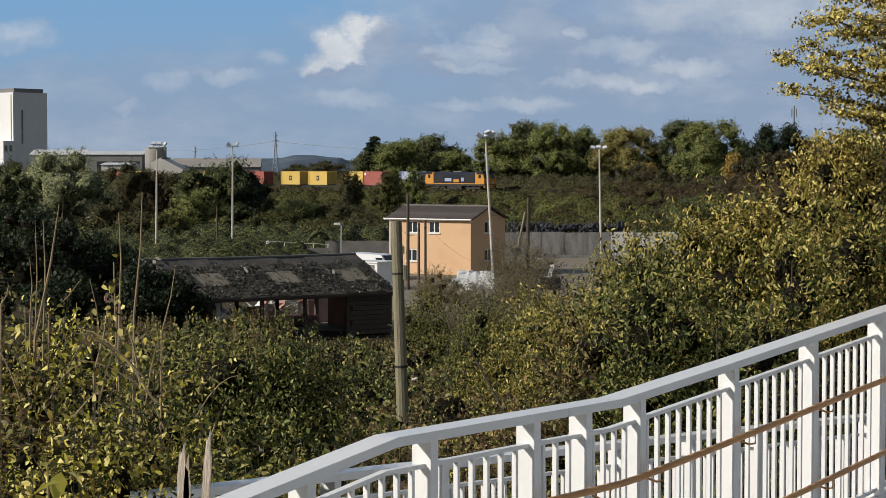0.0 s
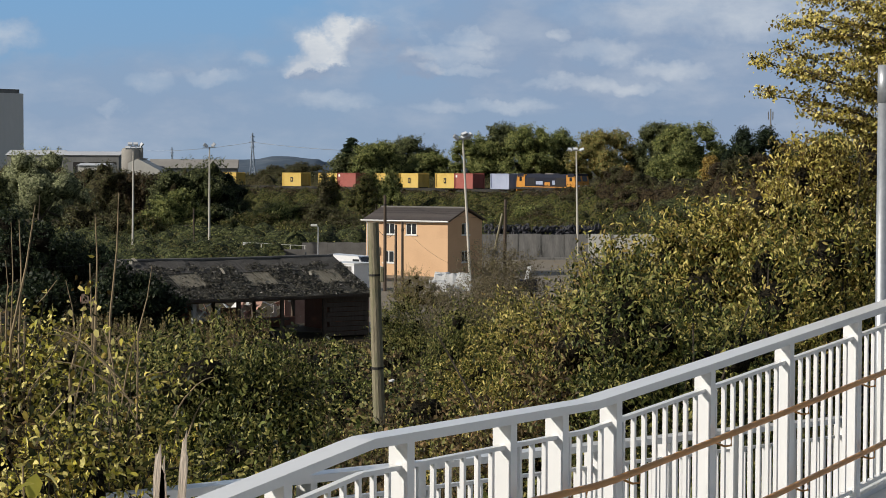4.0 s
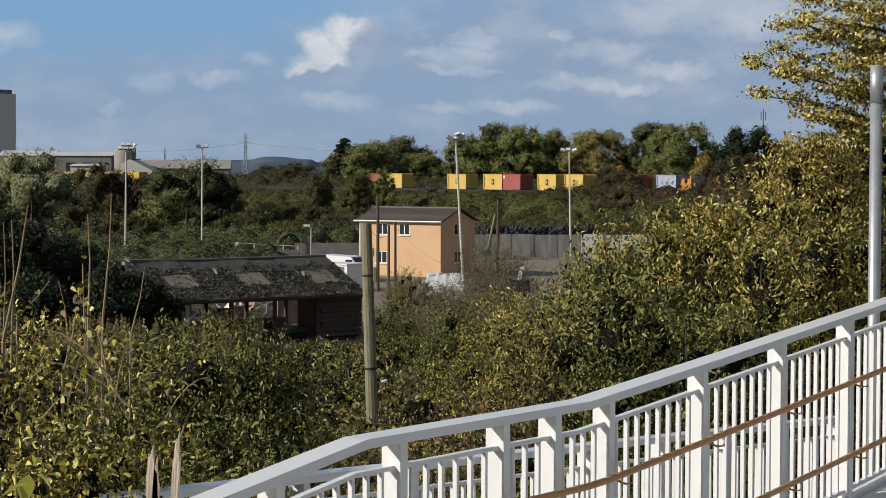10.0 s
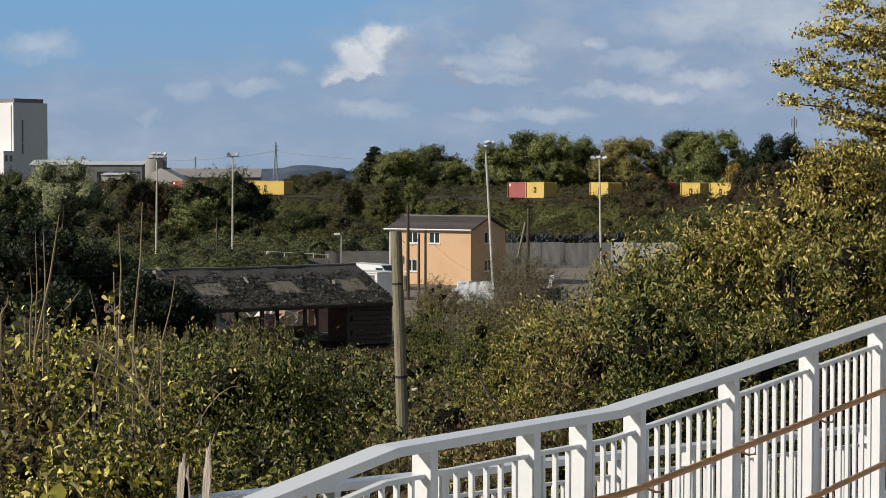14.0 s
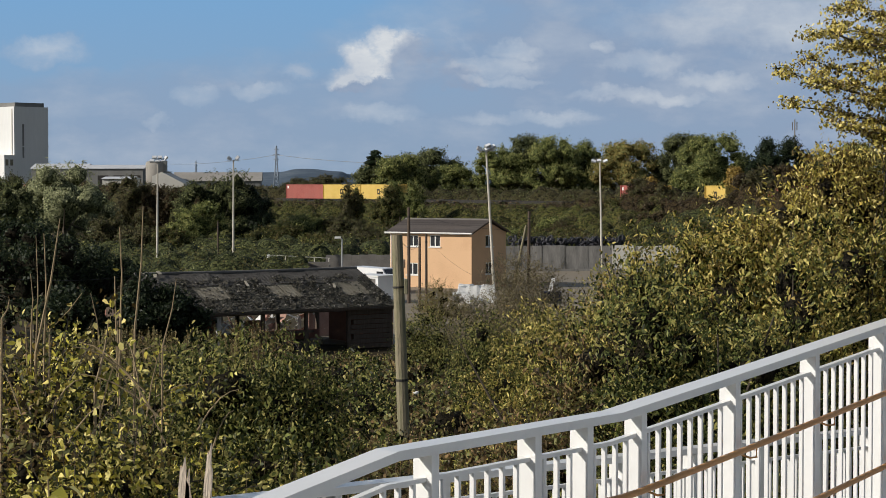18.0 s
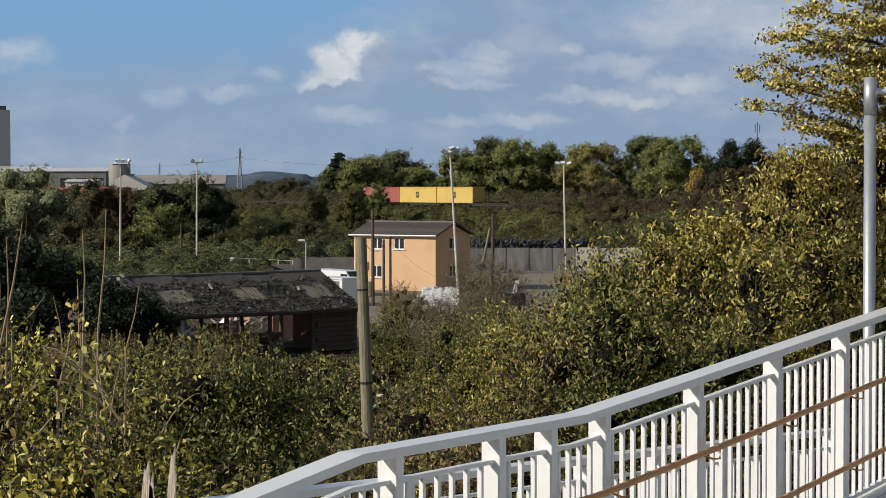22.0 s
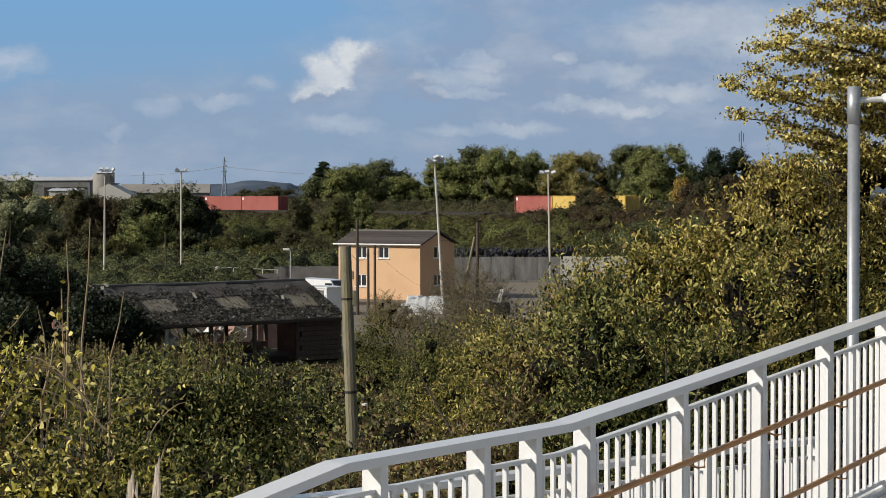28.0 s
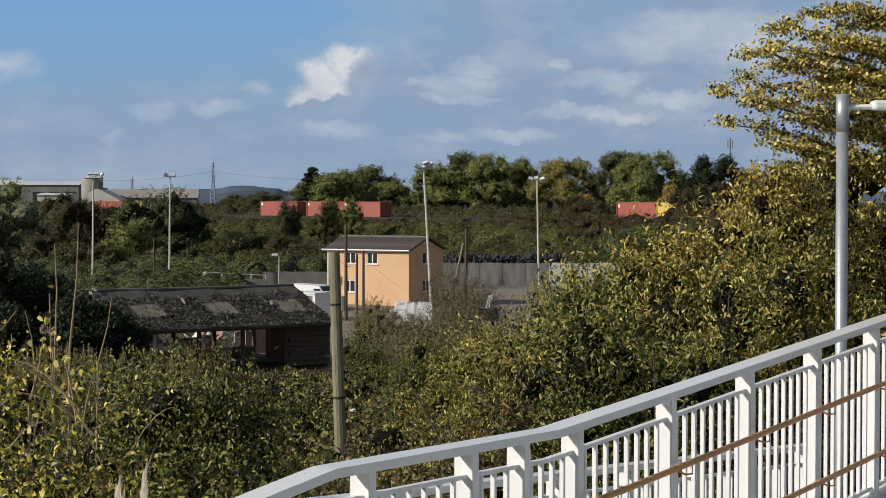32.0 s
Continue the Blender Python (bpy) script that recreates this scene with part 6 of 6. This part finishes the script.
def near_growth():
    rows = [  # bearing and fall of the top (per mille) fitted to the camera's view, distance, width, leaf, count, label
        (110.0, 25, 2.3, 33.0, L_SHRUB, 14000, "sprawling yellow-green autumn shrub above the ramp"),
        (71.9, 28, 2.8, 61.2, L_SHRUB, 12000, "yellow-green shrub above the brambles"),
        (124.2, 25, 3.0, 25.0, L_SHRUB, 16000, "dense olive-green autumn shrub"),
        (149.6, 24, 3.0, 22.4, L_SHRUB, 16000, "dense green shrub behind the ramp"),
        (80.0, 21, 2.6, 78.0, L_BROWN, 12000, "low browned shrub over the ramp"),
        (109.3, 20, 2.8, 59.7, L_BRAMBLE, 15000, "dark green shrub over the ramp"),
        (145.1, 20, 2.6, 59.7, L_BRAMBLE, 14000, "dark green shrub behind the railing"),
        (159.0, 24, 1.6, 24.0, L_GOLD, 12000, "golden autumn shrub at the foot of the tree"),
        (171.0, 24, 1.8, 3.0, L_GOLD, 13000, "golden autumn shrub under the tree"),
        (185.0, 24, 2.0, -8.0, L_GOLD, 15000, "golden autumn shrub under the tree"),
        (199.0, 24.5, 2.2, -20.0, L_GOLD, 16000, "golden autumn shrub under the tree"),
        (214.0, 25, 2.6, -29.0, L_GOLD, 17000, "tall golden autumn shrub under the tree"),
        (238.0, 26, 3.2, -36.0, L_GOLD, 18000, "tall golden autumn shrub under the tree"),
        (266.0, 26, 3.4, -40.0, L_GOLD, 14000, "tall golden shrub beside the lamp column"),
        (180.9, 21, 2.6, 41.8, L_SHRUB, 14000, "brown-green shrub behind the railing"),
        (210.7, 22, 2.6, 35.8, L_SHRUB, 14000, "brownish shrub behind the lamp column"),
        (240.6, 22, 2.6, 38.8, L_SHRUB, 13000, "olive shrub behind the lamp column"),
        (270.4, 22, 2.6, 35.8, L_SHRUB, 10000, "olive shrub beside the ramp"),
        (-112.0, 22, 3.4, 90.0, L_BRAMBLE, 15000, "rounded green bramble dome on the slope"),
        (-86.0, 23, 3.0, 94.0, L_BRAMBLE, 14000, "rounded green bramble dome on the slope"),
        (-140.0, 23.5, 3.2, 86.0, L_BRAMBLE, 13000, "rounded green bramble dome on the slope"),
        (36.1, 98, 4.2, 46.3, L_DRY, 7000, "grey-brown half-bare bush near the house"),
        (48.1, 92, 4.6, 50.7, L_DRY, 7000, "grey-brown half-bare bush near the house"),
        (13.7, 88, 4.0, 71.0, L_DRY, 5000, "grey-brown low bush near the house"),
        (-2.7, 125, 3.6, 53.1, L_GRASS, 4000, "beige dry grass and stems beside the house"),
        (-10.1, 90, 4.0, 68.7, L_BRAMBLE, 6000, "dark bramble mound beside the barn"),
        (67.5, 80, 5.0, 58.0, L_SHRUB, 9000, "yellow-green shrub before the concrete wall"),
        (91.3, 85, 5.0, 48.4, L_SHRUB, 9000, "olive shrub before the concrete wall"),
        (25.7, 60, 4.0, 71.6, L_BRAMBLE, 9000, "green bramble mound on the slope"),
        (49.6, 48, 3.8, 67.2, L_SHRUB, 9000, "yellow-green shrub on the slope"),
    ]
    for i, (u, d, w, v, leaf, count, label) in enumerate(rows):
        x = u / 1000 * d
        z = ground_at(x, d)
        h = 9.6 - v / 1000 * d - z
        rng = np.random.default_rng(200 + i)
        h *= 1.2 if leaf is L_DRY else 1.0
        count = int(count * (3.0 if leaf is L_GOLD else 2.1 if d < 40 else 2.4 if leaf is L_DRY else 1.9))
        shrub("shrub", (x, d, z), bush_lobes(rng, w, w * 0.9, h, 18 if leaf is L_GOLD else 13), leaf, label, count, 0.066 if d < 40 else 0.095, 300 + i, slim=0.34, droop=0.8, core=0 if leaf is L_DRY else 0.34 if d < 40 else 0.22, shell=0.5, sprays=170 if d < 85 else 350, inner=1500 if d < 40 else 800, full=d < 40)
    # big dark trees at the yard's edge, their shade put into the leaf colour
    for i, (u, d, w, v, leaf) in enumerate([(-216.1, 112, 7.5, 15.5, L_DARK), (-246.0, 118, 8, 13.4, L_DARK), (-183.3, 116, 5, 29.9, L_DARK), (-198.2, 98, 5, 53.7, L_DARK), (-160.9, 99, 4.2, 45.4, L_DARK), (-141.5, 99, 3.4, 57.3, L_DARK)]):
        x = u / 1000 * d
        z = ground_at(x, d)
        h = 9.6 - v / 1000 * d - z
        tree("dark_tree", (x, d, z), w, h, leaf, "big dark green tree beside the barn, shade in its leaf colour", count=11000, size=0.22, seed=400 + i, trunk=0.02, n=16, group="dark trees by the barn")
    # yellow-leaved shrubs close by; last three added, mostly unseen, to shade the hollow
    for i, (u, d, w, v, count) in enumerate([(-219.1, 11.2, 1.3, 80.6, 10000), (-192.2, 12.0, 1.3, 89.6, 9000), (-163.9, 12.2, 0.9, 73.1, 6000), (-254.9, 11, 1.3, 73.1, 8000), (-225.1, 10, 1.2, 116.4, 9000), (-183.3, 10.2, 1.2, 119.4, 9000), (-138.5, 12.8, 0.9, 116.4, 5000), (-153.4, 11.4, 1.0, 134.3, 6000), (-204.2, 9.4, 1.1, 146.3, 7000), (-240.0, 14.0, 1.8, 62.0, 9000), (-216.0, 14.6, 1.6, 78.0, 8000), (-280.0, 16.0, 1.7, 42.0, 8000), (-287.0, 18.0, 1.7, 42.0, 8000), (-278.0, 14.4, 1.4, 46.0, 7000)]):
        x = u / 1000 * d
        z = ground_at(x, d)
        h = 9.6 - v / 1000 * d - z
        rng = np.random.default_rng(500 + i)
        lobes = [(a, b, c, r * 0.9, r2 * 0.9, r3) for a, b, c, r, r2, r3 in bush_lobes(rng, w, w, h, 10)]
        shrub("yellow_shrub", (x, d, z), lobes, (L_YELLOW, L_YELLOW, L_SHRUB, L_YELLOW, L_BROWN)[i % 5], "yellowing leafy shrub close beside the ramp, some added for shade", int(count * 0.9), 0.048, 520 + i, stout=0.25, shell=0.8, core=0.25, inner=900, sprig=6, slim=0.42, full=True)
    # bare shoots rising over them
    for i, (x0, y0, x1, y1, d, r) in enumerate([(-216.1, 89.6, -202.7, 18.5, 11, 0.011), (-211.6, 86.6, -211.3, 26.3, 11, 0.008), (-216.1, 89.6, -215.5, 27.5, 11.2, 0.006), (-171.3, 77.6, -171.3, 23.3, 11.5, 0.009), (-163.6, 77.6, -158.8, 11.9, 11.5, 0.009),
                                                (-184.8, 107.5, -177.3, 71.6, 11, 0.011), (-149.0, 86.6, -141.5, 50.7, 11.8, 0.007), (-208.7, 77.6, -191.6, 58.2, 11, 0.006), (-181.8, 89.6, -186.9, 58.2, 11.4, 0.006), (-218.5, 77.6, -218.5, 47.8, 11, 0.006), (-234.0, 71.6, -229.9, 61.2, 10.5, 0.007)]):
        st = thing("bare_shoot", sight(x0, y0, d), "thin bare brown shoot rising from the shrubs", "shoot", "bare shoots")
        e = Vector(sight(x1, y1, d)) - Vector(sight(x0, y0, d))
        down = sight(x0, y0, d)[2] - ground_at(sight(x0, y0, d)[0], d)
        bm = bmesh.new()
        tube(bm, [(-0.05, 0, -down - 0.1), (0, 0, 0), tuple(e * 0.55 + Vector((0.012, 0, 0))), tuple(e)], [r * 1.1, r * 0.9, r * 0.6, r * 0.3], 6)
        part("stem", bm, M_TWIG, st)

    rng = np.random.default_rng(83)
    bm = bmesh.new()
    for k in range(30):
        d = rng.uniform(10.2, 13.0)
        x, z0, lift = rng.uniform(-238, -118) / 1000 * d, 9.6 - rng.uniform(110, 150) / 1000 * d, rng.uniform(0.2, 0.5)
        dx, dy = rng.normal() * 0.22, rng.normal() * 0.12
        pts = [(x + dx * q, d + dy * q, z0 + lift * (1.55 * q - 0.6 * q * q)) for q in (0, 0.35, 0.7, 1.0, 1.25)]
        tube(bm, pts, [0.0055, 0.005, 0.0042, 0.0032, 0.002], 4)
    tagged(link("dry_canes", bm, M_TWIG), "thin pale brown canes arching out of the shrubs", "canes", kind="stuff")


def sight(u, v, d):
    """The place d metres ahead on a line of the camera's view, its bearing and fall in per mille."""
    return u / 1000 * d, d, 9.6 - v / 1000 * d


near_growth()


def big_tree():
    """The tall autumn tree whose boughs reach over the ramp."""
    d = 22.0
    foot = sight(307.8, 89.6, d)
    t = thing("maple_tree", (foot[0], d, ground_at(foot[0], d)), "tall golden-leaved autumn maple with open boughs", "tree")
    gz = t.location.z
    rng = np.random.default_rng(77)
    bm = bmesh.new()
    tube(bm, [(0, 0, -0.3), (0.05, 0, 3), (-0.1, 0.1, 6), (-0.05, 0, 9.5)], [0.26, 0.2, 0.14, 0.05], 10)
    part("trunk", bm, M_BARK, t)
    pts = []
    # where the boughs end: metres from the trunk, depth, metres over eye height
    ends = [(-3.04, 0.1, 1.24), (-2.83, -0.3, 1.68), (-2.9, 0.4, 0.88), (-2.46, -0.2, 0.64), (-2.37, 0.3, 2.02), (-2.72, 0.5, 1.42), (-2.6, -0.5, 1.1), (-2.27, 0.6, 1.6), (-2.2, -0.7, 1.26),
            (-2.07, 0.2, 0.9), (-1.94, -0.4, 1.85), (-1.87, 0.5, 2.25), (-1.8, 0.8, 1.45), (-1.68, -0.8, 1.1), (-2.4, 0.0, 1.78), (-1.6, 0.1, 1.75), (-1.5, -0.2, 0.75), (-1.4, 0.6, 2.1),
            (-1.3, -0.6, 1.4), (-1.2, 0.3, 1.0), (-1.0, -0.9, 1.8), (-2.0, -0.1, 0.5), (-1.7, 0.4, 0.35), (-1.3, 0.0, 0.4), (-0.8, 0.5, 2.5), (-0.8, 0.2, 0.6), (-1.6, -0.3, 2.6), (0.9, 0.4, 1.7), (1.4, -0.5, 2.6), (1.2, 0.6, 0.9)]
    for x, y, up in ends:
        x += 0.3 if x < 0 else 0
        zt = 9.6 - gz + up
        start, end = Vector((0, 0, max(1.5, zt - 0.25 - 0.3 * abs(x)))), Vector((x, y, zt))
        bm = bmesh.new()
        way = [start.lerp(end, k / 9) + Vector((0, 0, 0.22 * math.sin(math.pi * k / 9))) + Vector(rng.normal(size=3) * 0.03) for k in range(10)]
        tube(bm, way, [0.05, 0.044, 0.038, 0.033, 0.028, 0.023, 0.018, 0.014, 0.01, 0.005], 6)
        for k in range(3, 10):
            for j in range(4):
                e = way[k] + Vector((rng.uniform(-0.3, 0.12), rng.uniform(-0.35, 0.35), rng.uniform(-0.07, 0.12)))
                tube(bm, [way[k], way[k].lerp(e, 0.5) + Vector((0, 0, 0.04)), e], [0.008, 0.005, 0.003], 4)
                m = 58
                f = rng.random((m, 1)) ** 0.6
                pts.append(np.array(way[k]) * (1 - f) + np.array(e) * f + rng.normal(size=(m, 3)) * np.array([0.07, 0.07, 0.028]))
        part("bough", bm, M_BARK, t)
    p = np.concatenate(pts)
    quads("crown", leaves_at(rng, p, np.tile([-0.5, -0.3, 0.5], (len(p), 1)), 0.045, slim=0.6, wild=1.0, full=True), L_GOLD, t)


big_tree()


# ---- clouds ----
def clouds():
    R = 4300.0
    bm = bmesh.new()
    az, el = np.arange(-30, 30.1, 2.0), np.arange(-0.5, 24.1, 1.0)
    g = [[bm.verts.new((R * math.sin(radians(a)) * math.cos(radians(e)), R * math.cos(radians(a)) * math.cos(radians(e)), R * math.sin(radians(e)))) for e in el] for a in az]
    for i in range(len(az) - 1):
        for j in range(len(el) - 1):
            bm.faces.new((g[i][j], g[i][j + 1], g[i + 1][j + 1], g[i + 1][j]))
    m = bpy.data.materials.new("cloud bank")
    m.use_nodes = True
    n, l = m.node_tree.nodes, m.node_tree.links
    n.remove(n["Principled BSDF"])

    def math_node(op, a, b=0.0, c=None, clamp=False):
        k = n.new("ShaderNodeMath")
        k.operation, k.use_clamp = op, clamp
        for i, v in enumerate((a, b, c)):
            if v is None:
                continue
            if isinstance(v, (int, float)):
                k.inputs[i].default_value = v
            else:
                l.new(v, k.inputs[i])
        return k.outputs[0]
    co = n.new("ShaderNodeTexCoord")
    sp = n.new("ShaderNodeSeparateXYZ")
    l.new(co.outputs["Object"], sp.inputs[0])
    u = math_node("DIVIDE", sp.outputs["X"], sp.outputs["Y"])       # across, as a slope
    v = math_node("DIVIDE", sp.outputs["Z"], sp.outputs["Y"])       # up, as a slope
    cb = n.new("ShaderNodeCombineXYZ")
    l.new(u, cb.inputs[0]), l.new(v, cb.inputs[1])

    bend = n.new("ShaderNodeTexNoise")
    bend.inputs["Scale"].default_value, bend.inputs["Detail"].default_value, bend.inputs["Roughness"].default_value = 42, 6, 0.62
    l.new(cb.outputs[0], bend.inputs["Vector"])
    bs = n.new("ShaderNodeSeparateColor")
    l.new(bend.outputs["Color"], bs.inputs[0])
    wu = math_node("MULTIPLY_ADD", math_node("SUBTRACT", bs.outputs[0], 0.5), 0.026, u)
    wv = math_node("MULTIPLY_ADD", math_node("SUBTRACT", bs.outputs[1], 0.5), 0.022, v)

    def noise_node(scale, detail, stretch, shift=0.0, rough=0.55, bend=0.0):
        mp = n.new("ShaderNodeMapping")
        mp.inputs["Scale"].default_value, mp.inputs["Location"].default_value = stretch, (shift, shift * 0.7, 0)
        l.new(cb.outputs[0], mp.inputs[0])
        t = n.new("ShaderNodeTexNoise")
        t.inputs["Scale"].default_value, t.inputs["Detail"].default_value, t.inputs["Roughness"].default_value = scale, detail, rough
        t.inputs["Distortion"].default_value = bend
        l.new(mp.outputs[0], t.inputs["Vector"])
        return t.outputs["Fac"]
    ragged = noise_node(34, 7, (1, 1.5, 1), 3.1, 0.6)
    broad = noise_node(9, 4, (0.8, 2.0, 1), 8.3, 0.5)
    streak = noise_node(20, 7, (0.8, 1.7, 1), 1.7, 0.56)

    def blob(cu, cv, ru, rv):
        a = math_node("DIVIDE", math_node("SUBTRACT", wu, cu), ru)
        b = math_node("DIVIDE", math_node("SUBTRACT", wv, cv), rv)
        r = math_node("ADD", math_node("MULTIPLY", a, a), math_node("MULTIPLY", b, b))
        return math_node("SUBTRACT", 1.0, r, clamp=True)
    # veil of soft cloud: everywhere but a clear patch to the upper left
    clear = math_node("ADD", blob(-0.14, 0.095, 0.16, 0.042), blob(-0.27, 0.075, 0.1, 0.026))
    right = math_node("MULTIPLY_ADD", u, 1.1, 0.62)
    cover = math_node("ADD", math_node("MULTIPLY_ADD", broad, 1.3, -0.55), math_node("MULTIPLY", math_node("SUBTRACT", streak, 0.45), 1.3))
    cover = math_node("ADD", cover, right)
    veil = math_node("SUBTRACT", cover, math_node("MULTIPLY", clear, 0.9), clamp=True)
    # the white heads
    def joined(*blobs):
        out = None
        for q in blobs:
            k = blob(*q)
            out = k if out is None else math_node("MAXIMUM", out, k)
        return out
    heads = joined((-0.064, 0.056, 0.016, 0.01), (-0.055, 0.067, 0.017, 0.014), (-0.046, 0.074, 0.016, 0.014), (-0.049, 0.06, 0.026, 0.015), (-0.036, 0.066, 0.026, 0.02),
                   (-0.022, 0.064, 0.03, 0.02), (-0.008, 0.057, 0.03, 0.012))
    solid = math_node("MULTIPLY_ADD", heads, 1.0, math_node("MULTIPLY_ADD", ragged, 2.4, -1.2), clamp=True)
    solid = math_node("MULTIPLY", solid, math_node("MULTIPLY", heads, 2.2, clamp=True))
    soft = joined((0.012, 0.062, 0.03, 0.008), (0.025, 0.071, 0.018, 0.007), (0.092, 0.064, 0.03, 0.009), (0.068, 0.073, 0.01, 0.005), (-0.146, 0.045, 0.018, 0.008), (-0.225, 0.07, 0.03, 0.012), (-0.165, 0.03, 0.01, 0.005),
                  (-0.045, 0.036, 0.03, 0.007), (0.018, 0.054, 0.03, 0.004), (0.15, 0.085, 0.1, 0.02), (0.09, 0.046, 0.05, 0.005), (-0.11, 0.05, 0.02, 0.006), (0.03, 0.034, 0.05, 0.005), (-0.09, 0.06, 0.012, 0.006), (0.13, 0.055, 0.03, 0.006))
    soft = math_node("MULTIPLY", math_node("MULTIPLY_ADD", soft, 1.0, math_node("MULTIPLY_ADD", ragged, 2.0, -1.15), clamp=True), math_node("MULTIPLY", soft, 2.0, clamp=True))
    dusky = joined((-0.022, 0.062, 0.026, 0.02), (-0.05, 0.05, 0.03, 0.006), (-0.008, 0.056, 0.03, 0.012))
    white = math_node("SUBTRACT", math_node("MULTIPLY", solid, 0.8), math_node("MULTIPLY", dusky, 1.5), clamp=True)
    white = math_node("MAXIMUM", white, math_node("MULTIPLY", soft, 0.5))
    white = math_node("MULTIPLY", white, math_node("MULTIPLY_ADD", streak, 1.2, 0.25, clamp=True))
    tint = n.new("ShaderNodeMix")
    tint.data_type = "RGBA"
    tint.inputs["A"].default_value, tint.inputs["B"].default_value = (0.272, 0.352, 0.49, 1), (0.68, 0.71, 0.74, 1)
    pale = math_node("ADD", white, math_node("MULTIPLY", math_node("SUBTRACT", streak, 0.47, clamp=True), 1.3), clamp=True)
    l.new(pale, tint.inputs["Factor"])
    em, mx = n.new("ShaderNodeEmission"), n.new("ShaderNodeMixShader")
    l.new(tint.outputs["Result"], em.inputs["Color"])
    em.inputs["Strength"].default_value = 1.0
    alpha = math_node("MAXIMUM", math_node("MULTIPLY", veil, 0.9), math_node("MAXIMUM", solid, math_node("MULTIPLY", soft, 0.65)))
    blue = n.new("ShaderNodeMix")
    blue.data_type = "RGBA"
    blue.inputs["A"].default_value, blue.inputs["B"].default_value = (0.275, 0.37, 0.49, 1), (0.175, 0.38, 0.65, 1)
    l.new(math_node("MULTIPLY", v, 8.5, clamp=True), blue.inputs["Factor"])
    clear_sky = n.new("ShaderNodeEmission")
    l.new(blue.outputs["Result"], clear_sky.inputs["Color"])
    l.new(alpha, mx.inputs[0]), l.new(clear_sky.outputs[0], mx.inputs[1]), l.new(em.outputs[0], mx.inputs[2])
    l.new(mx.outputs[0], n["Material Output"].inputs["Surface"])
    sky_bank = tagged(link("backdrop", bm, m, smooth=True), "broken white and blue-grey clouds in a blue sky", kind="structure")
    sky_bank.location = (0, 0, 9.6)
    return sky_bank


CLOUDS = clouds()


# ---- a white butterfly that flutters past once ----
def butterfly():
    b = thing("butterfly", (0, 0, 0), "small white butterfly in flight", "butterfly")
    bm = bmesh.new()
    tube(bm, [(-0.011, 0, 0), (0, 0, 0), (0.012, 0, 0.001)], [0.001, 0.0022, 0.0015], 6)
    part("body", bm, M_BLACK, b)
    wings = []
    for k in (-1, 1):
        bm = bmesh.new()
        prism(bm, [(0.008, 0), (0.018, 0.02 * k), (0.012, 0.029 * k), (0.0, 0.027 * k), (-0.012, 0.022 * k), (-0.014, 0.008 * k), (-0.006, 0)], "z", -0.0002, 0.0002)
        wings.append(part("wing", bm, M_UPVC, b, "white wing with dark tip"))
    return b, wings


FLY, WINGS = butterfly()


def motions():
    for ob, back, z in TRAIN:
        rows = []
        for k in range(0, 17):
            t = 2.0 * k
            x, y, hx, hy = line_at(LOCO_S + SPEED * t + float(np.interp(t, *EASE)) - back)
            rows.append((t, pose(x, y, RAIL_Z + z, 0, 0, math.degrees(math.atan2(hy, hx)))))
        walk(ob, rows)
    walk(CLOUDS, [(0, pose(0, 0, 9.6)), (32, pose(0, 0, 9.6, 0, 0, -1.43))])
    # it comes up out of the brambles, crosses the view and is gone
    way = [(0, -1.6, 4.0, 6.14), (20.6, -1.6, 4.0, 6.14), (21.2, -0.45, 4.0, 9.3), (21.4, -0.06, 4.0, 9.62), (21.5, 0.13, 4.0, 9.74), (21.6, 0.28, 4.0, 9.87), (21.8, 0.6, 3.9, 10.35), (22.2, 1.6, 3.6, 11.4), (32, 9.0, -6.0, 12.5)]
    walk(FLY, [(t, pose(x, y, z, 25, -30, 40)) for t, x, y, z in way])
    for k, w in zip((-1, 1), WINGS):
        flap = [(0, 40)] + [(21.0 + 0.1 * i, 60 if i % 2 else 0) for i in range(12)] + [(32, 40)]
        walk(w, [(t, pose(0, 0, 0, a * k, 0, 0)) for t, a in flap])


motions()
